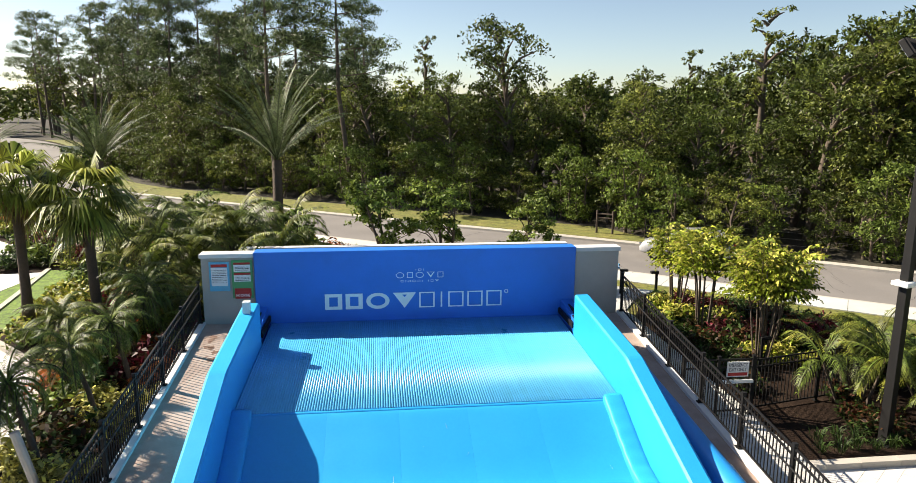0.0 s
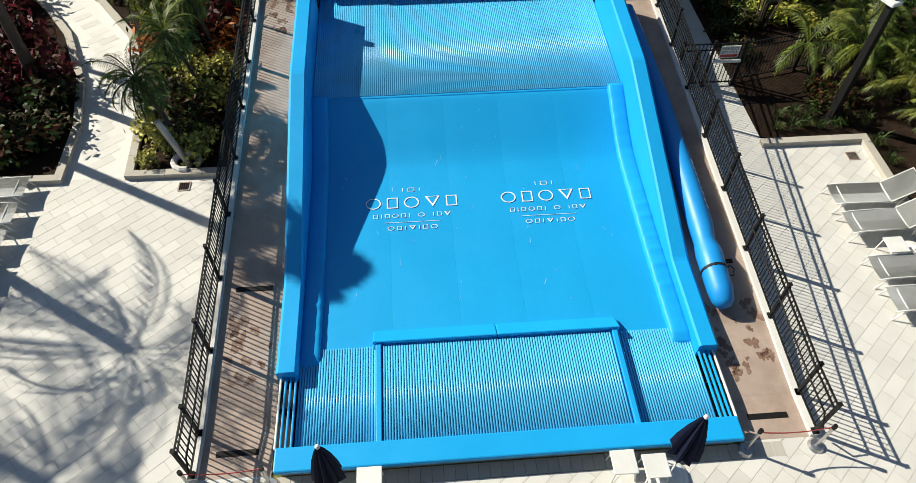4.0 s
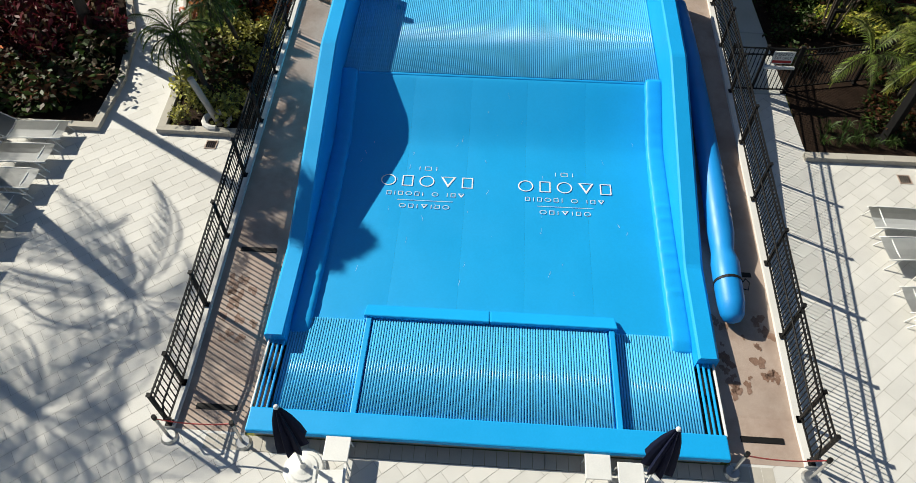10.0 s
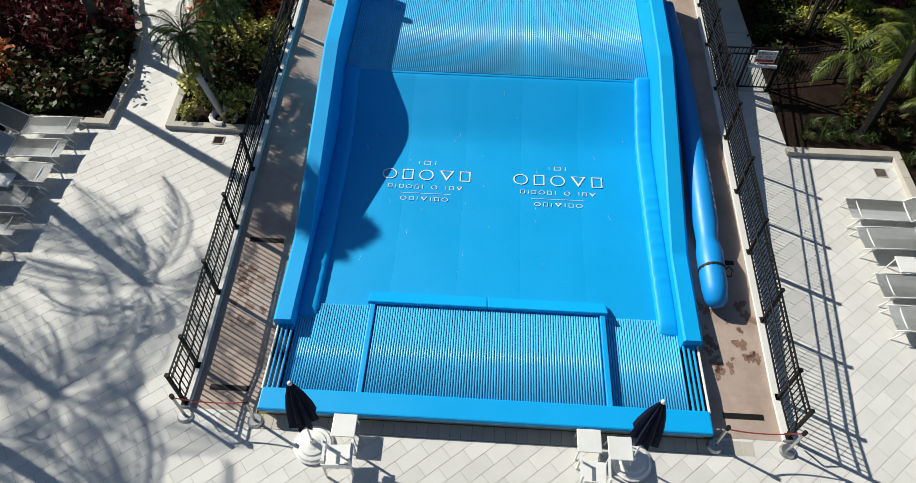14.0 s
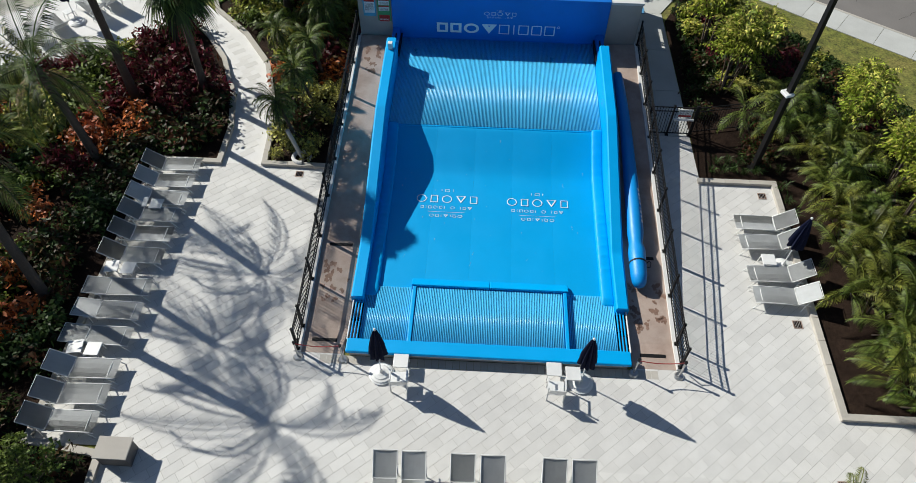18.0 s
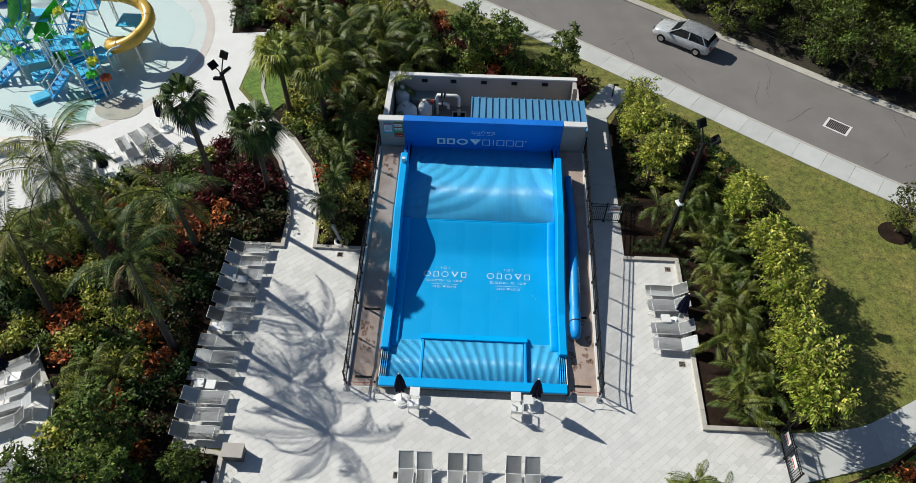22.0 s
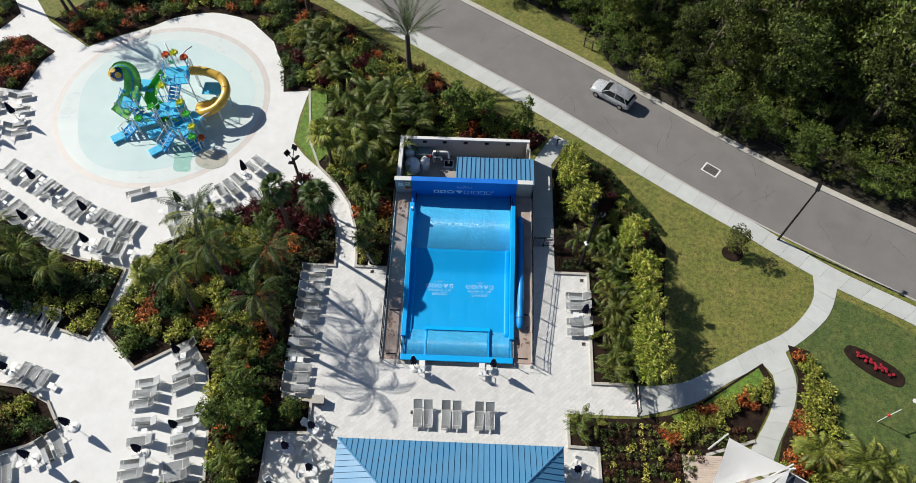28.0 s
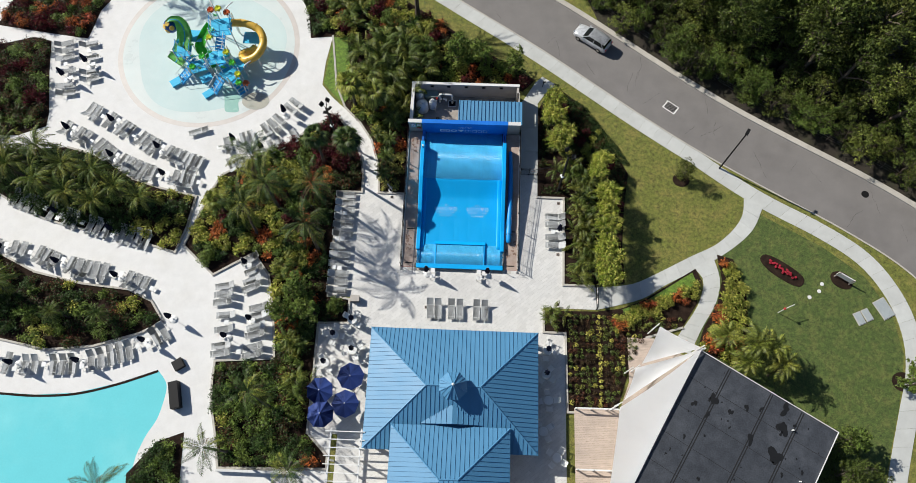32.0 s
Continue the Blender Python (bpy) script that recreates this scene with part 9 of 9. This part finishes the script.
place(areca, [(13.2 + 0.25 * math.sin(y * 2.3), y, rt(), random.uniform(0.78, 0.98)) for y in (10.4, 8.8, 7.1, 5.3, 3.9, 2.4, 0.9, -0.4)] + [(9.9, -5.0, 10, 0.75), (13.8, 9.6, 10, 0.9), (11.6, 11.9, 200, 0.95), (14.4, 6.4, 70, 0.7), (-8.4, 20.6, 0, 1.45), (-7.4, 23.0, 0, 1.65), (-6.4, 25.9, 60, 1.5), (-16.8, 35.6, 15, 1.3), (-9.8, 23.2, 130, 1.6), (-10.4, 26.2, 200, 1.55), (-8.3, 27.2, 300, 1.35),
               (-4.9, 25.0, 250, 1.1), (-7.4, 17.3, 10, 1.0), (-8.1, 18.7, 100, 1.0), (-14.0, 31.0, 50, 1.0), (-15.6, 33.6, 50, 1.0), (-20.5, 9.0, 77, 1.0), (-23.5, 8.0, 177, 1.0), (-18.2, -1.0, 20, 0.9), (-16.4, -8.6, 80, 0.85), (-15.6, -13.0, 20, 0.9)])
limepalm = make_feather_palm("young_palm", "young palm with shaggy yellow green fronds", 3.4, 26, 2.4, "leaf_fan", (0.7, 0.4), 0.6, 0.036, 0.1, 2, 30, (-30, 78), 1.7, "young garden palms", seed=12, leaf2="leaf_palm_y", pale=0.35)
place(limepalm, [(28.7, -8.0, 0, 1.0), (30.9, -8.5, 40, 0.95), (27.9, -9.5, -20, 0.9), (31.6, -10.1, 30, 0.95), (26.8, -7.4, 60, 0.85)])
clump = make_feather_palm("bushy_palm", "bushy palm with a full crown of arching green fronds", 2.8, 30, 1.9, "leaf_pygmy", (0.15, 0.1), 0.36, 0.026, 0.12, 2, 26, (-25, 80), 1.6, "bushy palms", seed=17, leaf2="leaf_palm_y", pale=0.4)
place(clump, [(-34.4, 5.6, 0, 1.12), (-36.8, 6.6, 80, 1.25), (-38.9, 5.2, 140, 1.25), (-39.6, 8.2, 30, 1.38), (-42.0, 6.2, 200, 1.31), (-43.2, 9.4, 260, 1.38), (-45.6, 7.2, 310, 1.38), (-46.4, 10.8, 20, 1.44), (-49.0, 8.8, 100, 1.38), (-49.6, 11.2, 170, 1.38), (-52.4, 9.6, 50, 1.38), (-54.8, 11.0, 10, 1.38), (-46.8, -4.6, 40, 1.38), (-51.0, -4.2, 120, 1.38)])

# --- small trees
def make_twig_tree(name, label, h, spread, stems, twigs, leaf, leaf2, seed, group):
    """A small tree of thin upright stems whose twigs carry paired leaflets in loose tiers."""
    r = np.random.default_rng(seed)
    root = thing(name, label, "small tree", group)
    lines, qs, ids = [], [], []
    for k in range(stems):
        a = k * 2.4 + r.normal() * 0.3
        foot = np.array([0.16 * math.cos(a), 0.16 * math.sin(a), 0.0])
        lean = spread * (0.25 + 0.5 * r.random())
        top = np.array([lean * math.cos(a), lean * math.sin(a), h * r.uniform(0.72, 0.98)])
        mid = foot * 0.6 + top * 0.4 + np.array([0, 0, 0.18 * h])
        lines.append(([tuple(foot), tuple(mid), tuple(top)], [0.035, 0.028, 0.012]))
        for j in range(twigs // stems):
            f = 0.22 + 0.78 * (j + r.random()) / (twigs // stems)
            base = mid + (top - mid) * max(0.0, f - 0.25) / 0.75
            az = j * 2.4 + r.normal() * 0.35
            q, rib = frond_quads(base, az, math.radians(28 + 40 * f * r.random()), (0.75 + 0.5 * r.random()) * (1.25 - 0.5 * f), 1.0, 10, 0.30, 0.055, 0.7)
            q = q + r.normal(size=(len(q), 1, 3)) * 0.035
            qs.append(q)
            ids.append((r.random(len(q)) < (0.12 + 0.55 * max(0.0, f - 0.45))).astype(int))
    o = new("trunk", limb_mesh("trunk", lines, M["bark"]))
    o.parent = root
    o = new("crown", quads_mesh("crown", np.concatenate(qs), [M[leaf], M[leaf2]], np.concatenate(ids)))
    o.parent = root
    return root


limetree = [make_twig_tree("small_tree", "multi stemmed small tree with lime green feathered leaves", 3.8, 1.3, 8, 144, "leaf_lime", "leaf_yellow", 70 + i, "lime green small trees") for i in range(2)]
place(limetree[0], [(15.7, 8.5, 0, 1.0), (15.6, 6.6, 80, 1.05), (15.4, 0.6, 190, 1.1), (10.0, 17.6, 20, 1.05), (10.3, 14.4, 140, 1.0), (15.3, 12.6, 10, 0.85)])
place(limetree[1], [(15.5, 4.4, 0, 1.05), (15.2, 2.2, 60, 1.0), (15.3, -0.9, 90, 1.05), (10.0, 19.8, 200, 0.95), (11.3, 15.6, 300, 1.0), (14.6, 11.2, 75, 0.85)])
greentree = make_tree("small_tree", "small tree with dense fresh green leaves", "small tree", 3.9, 1.35, "leaf_mid", 0.095, 620, blobs=26, bare=0.1, stems=2, seed=81, group="small green trees", tuft=16)
place(greentree, [(-1.1, 25.5, 0, 1.18), (1.8, 25.5, 90, 1.12), (5.3, 25.0, 200, 0.98), (-4.6, 26.6, 30, 0.8), (-9.4, 29.6, 20, 0.85), (45.2, -10.3, 10, 1.15), (-35.2, 82.0, 10, 1.7), (-16.4, -3.6, 10, 1.1), (-17.6, -6.0, 70, 1.0), (-15.2, -5.4, 120, 1.0), (-12.6, -5.0, 10, 0.6), (38.6, -16.6, 10, 0.9)])

bushy = make_tree("small_tree", "young bushy tree with dense olive leaves in a mulch ring", "small tree", 3.3, 1.05, "leaf_forest2", 0.075, 420, blobs=30, bare=0.2, seed=91)
place(bushy, [(24.5, 11.55, 50, 1.0)])

# --- the forest beyond the road
broad = [make_tree("forest_tree", "tall broadleaf forest tree with uneven crown", "tree", 10.5, 2.9, ("leaf_forest", "leaf_forest2", "leaf_forest")[i], 0.10, 270, blobs=26, bare=0.14, seed=100 + i, group="forest trees", up=0.12, tuft=18) for i in range(3)]
back = [make_tree("forest_tree", "tall broadleaf forest tree deep in the woods", "tree", 10.5, 3.1, ("leaf_forest", "leaf_forest2", "leaf_forest")[i], 0.16, 105, blobs=22, bare=0.3, seed=110 + i, group="forest trees", up=0.12, tuft=14) for i in range(3)]
under = [make_tree("forest_shrub", "tall vine covered forest edge shrub", "tree", 4.6, 2.1, ("leaf_forest2", "leaf_forest", "leaf_mid")[i], 0.095, 270, blobs=18, bare=0.02, seed=120 + i, stems=2, group="forest edge shrubs", up=0.15, tuft=18) for i in range(3)]
pines = [make_pine("pine_tree", "tall slender pine with a ragged high crown", 18.0 + i, "leaf_pine", 140 + i, n=13, spread=2.6, group="pines") for i in range(3)]
thin = make_tree("forest_tree", "slim pale trunked tree with sparse crown", "tree", 15.0, 2.0, "leaf_forest2", 0.13, 190, blobs=13, bare=0.55, seed=160, lean=0.12, group="forest trees", tuft=16)

spots = {"b": [[], [], []], "k": [[], [], []], "u": [[], [], []], "p": [[], [], []]}
line = resample([p for p in KERB_R if -58 < p[0] < 57.8], 1.0)
fr = random.Random(11)
for d, step in ((2.0, 2.0), (4.6, 2.9), (6.6, 3.3), (9.8, 3.5), (13.4, 4.2), (17.4, 4.6), (22, 5.2), (27.5, 6.0), (34, 7.0), (43, 9.0)):
    k = fr.random() * step
    row, row2 = offset_line(line, d), offset_line(line, d + 3.4)
    while k < len(row) - 1:
        x, y = row2[int(k)] if row[int(k)][0] < 14 else row[int(k)]
        x, y = x + fr.uniform(-0.9, 0.9), y + fr.uniform(-0.9, 0.9)
        turn = fr.uniform(0, 360)
        west = x < 3
        k += step * fr.uniform(0.8, 1.2)
        if (x < -14 and d > 20) or (x < -30 and d > 12) or (x > 50 and d > 14):
            continue
        if d < 5:
            spots["u"][fr.randrange(3)].append((x, y, turn, fr.uniform(0.65, 1.1)))
        elif west and d > 9 and fr.random() < 0.34:
            spots["p"][fr.randrange(3)].append((x, y, turn, fr.uniform(0.72, 1.12)))
        else:
            tall = fr.uniform(0.78, 1.12) + (0.14 if x > 30 else 0.0)
            if west:
                tall = fr.uniform(0.62, 1.0)
            elif x < 24:
                tall = fr.uniform(0.62, 0.95)
            spots["b" if d < 8 else "k"][fr.randrange(3)].append((x, y, turn, tall))
spots["p"] = [[q for q in some if q[0] < -2.0] for some in spots["p"]]
# the woods behind the bend of the road
for i in range(34):
    x, y = fr.uniform(-112, -34), fr.uniform(142, 182)
    if x > -70 or y > 166:
        spots["k"][i % 3].append((x, y, fr.uniform(0, 360), fr.uniform(1.25, 1.7)))
for x, y, k in ((-72, 158, 1.3), (-63, 146, 1.2), (-56, 140, 1.35), (-50, 131, 1.25), (-43, 126, 1.3), (-47, 118, 1.0), (-39, 112, 1.15), (-34, 104, 1.05), (-79, 170, 1.35), (-36, 96, 0.9)):
    spots["p"][fr.randrange(3)].append((x, y, fr.uniform(0, 360), k))
thin_spots = [(27.2, 43.5, 40, 0.98), (28.0, 60.0, 100, 0.85), (5.0, 66, 10, 1.0), (48, 33, 10, 0.8)]
spots["p"][0] += [(-3.2, 53.0, 20, 1.0), (-9.6, 55.0, 140, 0.92)]
spots["b"][0] += [(9.4, 48.5, 30, 1.32), (30.4, 38.4, 80, 1.3)]
spots["u"][1] += [(37.3, -16.4, 20, 0.85), (38.6, -19.0, 100, 0.95), (36.6, -19.6, 200, 0.9)]
spots["u"][0] += [(39.4, -21.6, 60, 0.9), (36.8, -22.4, 10, 1.0)]
spots["b"][1] += [(34.5, 36.5, 10, 1.22), (38.5, 33.0, 160, 1.2)]
for src, sp in [*zip(broad, spots["b"]), *zip(back, spots["k"]), *zip(under, spots["u"]), *zip(pines, spots["p"]), (thin, thin_spots)]:
    place(src, sp)
# wire fence with a timber brace along the forest's edge
fl = [p for p in offset_line(line, 1.5) if 12.2 < p[0] < 36]
fence = thing("wire_fence", "low wire fence with slim dark posts at the forest edge", "fence")
for i in range(3, len(fl), 3):
    b = bmesh.new()
    tube(b, [(*fl[i], -0.05), (*fl[i], 1.25)], 0.022, 6)
    part("post", b, M["black_metal"], fence)
for z in (0.35, 0.75, 1.15):
    b = bmesh.new()
    tube(b, [(*p, z) for p in fl], 0.008, 4)
    part("wire", b, M["black_metal"], fence)
brace = thing("fence_brace", "weathered grey timber brace at the end of a wire fence", "fence brace")
for p in (fl[0], fl[1]):
    b = bmesh.new()
    tube(b, [(*p, -0.05), (*p, 1.38), (*p, 1.42)], [0.07, 0.065, 0.05], 8)
    part("post", b, M["palm_bark"], brace)
for z in (0.95, 1.2):
    b = bmesh.new()
    tube(b, [(*fl[0], z), (*fl[1], z)], 0.045, 7)
    part("rail", b, M["palm_bark"], brace)
# board and clipped hedge where the road bends away
board = thing("sign_board", "plain white roadside board on two short posts", "sign board")
b = bmesh.new()
box(b, -1.7, 1.7, -0.05, 0.05, 0.95, 1.95, bevel=0.02)
part("panel", b, M["pvc"], board)
for px in (-1.2, 1.2):
    b = bmesh.new()
    box(b, px - 0.06, px + 0.06, -0.04, 0.04, 0.0, 1.0)
    part("post", b, M["pvc"], board)
board.matrix_basis = pose(-42.3, 96.0, -0.05, 0, 0, 20)
# woods further off, never passed near
cs = []
for k in range(520):
    a = rng.uniform(-0.55, 1.2)
    d = rng.uniform(95, 330)
    x, y = d * math.sin(a), d * math.cos(a)
    if x < -28 and y < 185:
        continue
    h = rng.uniform(7, 11) if a > -0.1 else rng.uniform(7, 14)
    p, dd = blob_points(130, (x, y, h * 0.72), (4.2, 4.2, h * 0.3), 0.4)
    cs.append(pointed(leaves(p, 0.72, 0.6, 0.3, dd)))
    p, dd = blob_points(60, (x, y, h * 0.35), (4.5, 4.5, h * 0.35), 0.5)
    cs.append(pointed(leaves(p, 0.95, 0.6, 0.3, dd)))
ob = new("far_woods", quads_mesh("far_woods", np.concatenate(cs), [M["leaf_forest"]]))
tagged(ob, "distant mixed woods reaching to the horizon", "woods", kind="stuff")
# ---------------------------------------------------------------- paved deck: pavers one by one where the camera passes nearest
DECK = [(-13.75, -6.39, -3.45, 8.6), (-11.35, 9.0, -6.3, -3.45), (-6.39, 6.39, -3.45, -0.32), (6.39, 11.15, -3.45, 8.6), (9.0, 14.55, -3.9, -3.45), (11.15, 14.55, -3.45, -1.4),
        (6.39, 8.35, 8.6, 11.35), (-6.39, -4.74, -0.32, 0.05), (4.74, 6.39, -0.32, 0.05), (-14.4, -11.35, -17.5, -6.3), (-11.35, 11.2, -32.0, -6.3)]
bm = bmesh.new()
for x0, x1, y0, y1 in DECK:
    box(bm, x0, x1, y0, y1, -0.2, -0.006)
deck = solo("paved_deck", bm, M["joint"], "pale diagonal paver deck round the wave pool", "pool deck", kind="structure")
PL, PW, ANG = 0.62, 0.31, radians(40)
ca, sa = math.cos(ANG), math.sin(ANG)
PATH = [(-9.1, 8.3), (-9.44, 9.99), (-9.75, 12.16), (-10.72, 15.1), (-12.27, 17.32), (-14.15, 19.19), (-15.8, 20.7), (-17.0, 20.2), (-15.3, 18.6), (-13.95, 17.11), (-12.77, 15.4), (-11.67, 12.83), (-11.21, 10.65), (-11.1, 8.3)]
near, rest = [], []
for i in range(-90, 90):
    for j in range(-130, 130):
        u, v = i * PL + (j % 2) * PL / 2, j * PW
        x, y = u * ca - v * sa, u * sa + v * ca
        if not (-15 < x < 15.2 and -22 < y < (21 if x < -8 else 12)):
            continue
        g = 0.005
        quad = [(u + a * (PL / 2 - g), v + b_ * (PW / 2 - g)) for a, b_ in ((-1, -1), (1, -1), (1, 1), (-1, 1))]
        quad = [(p * ca - q * sa, p * sa + q * ca) for p, q in quad]
        if y > 8.0 and x < -8 and all(inside(PATH, p, q) and edge_gap(PATH, p, q) > 0.22 for p, q in quad):
            rest.append(quad)
            continue
        for r in DECK:
            c = clip_poly(quad, r)
            if len(c) >= 3:
                whole = len(c) == 4 and all(r[0] < p < r[1] and r[2] < q < r[3] for p, q in quad)
                if whole and -3.6 < x < 4.6 and -3.6 < y < -0.3:
                    near.append((x, y))
                else:
                    rest.append(c)
b = bmesh.new()
vs = [(-PL / 2 + 0.005, -PW / 2 + 0.005), (PL / 2 - 0.005, -PW / 2 + 0.005), (PL / 2 - 0.005, PW / 2 - 0.005), (-PL / 2 + 0.005, PW / 2 - 0.005)]
slab(b, vs, -0.05, 0.0)
paver_mesh = finish("paver", b, M["paver"])
for x, y in near[:300]:
    o = new("paver", paver_mesh)
    o.parent, o.location, o.rotation_euler = deck, (x, y, random.uniform(-0.001, 0.001)), (0, 0, ANG)
verts, faces = [], []
for c in rest + [[(x + p * ca - q * sa, y + p * sa + q * ca) for p, q in vs] for x, y in near[300:]]:
    k, n = len(verts), len(c)
    dz = random.uniform(-0.001, 0.001)
    verts += [(p, q, dz) for p, q in c] + [(p, q, -0.02) for p, q in c]
    faces.append(tuple(range(k, k + n)))
    faces += [(k + (i + 1) % n, k + i, k + n + i, k + n + (i + 1) % n) for i in range(n)]
me = bpy.data.meshes.new("pavers")
me.from_pydata(verts, [], faces)
me.materials.append(M["paver"])
o = new("pavers", me)
o.parent = deck
o["kind"] = "stuff"
# a straight course of darker border bricks along the pool's front
b = bmesh.new()
box(b, 0.004, 0.226, -0.31, -0.004, -0.05, 0.0)
bme = finish("border_brick", b, M["kerb"])
for i in range(48):
    o = new("border_brick", bme)
    o.parent, o.location = deck, (-5.5 + i * 0.23, 0.0, 0.002)
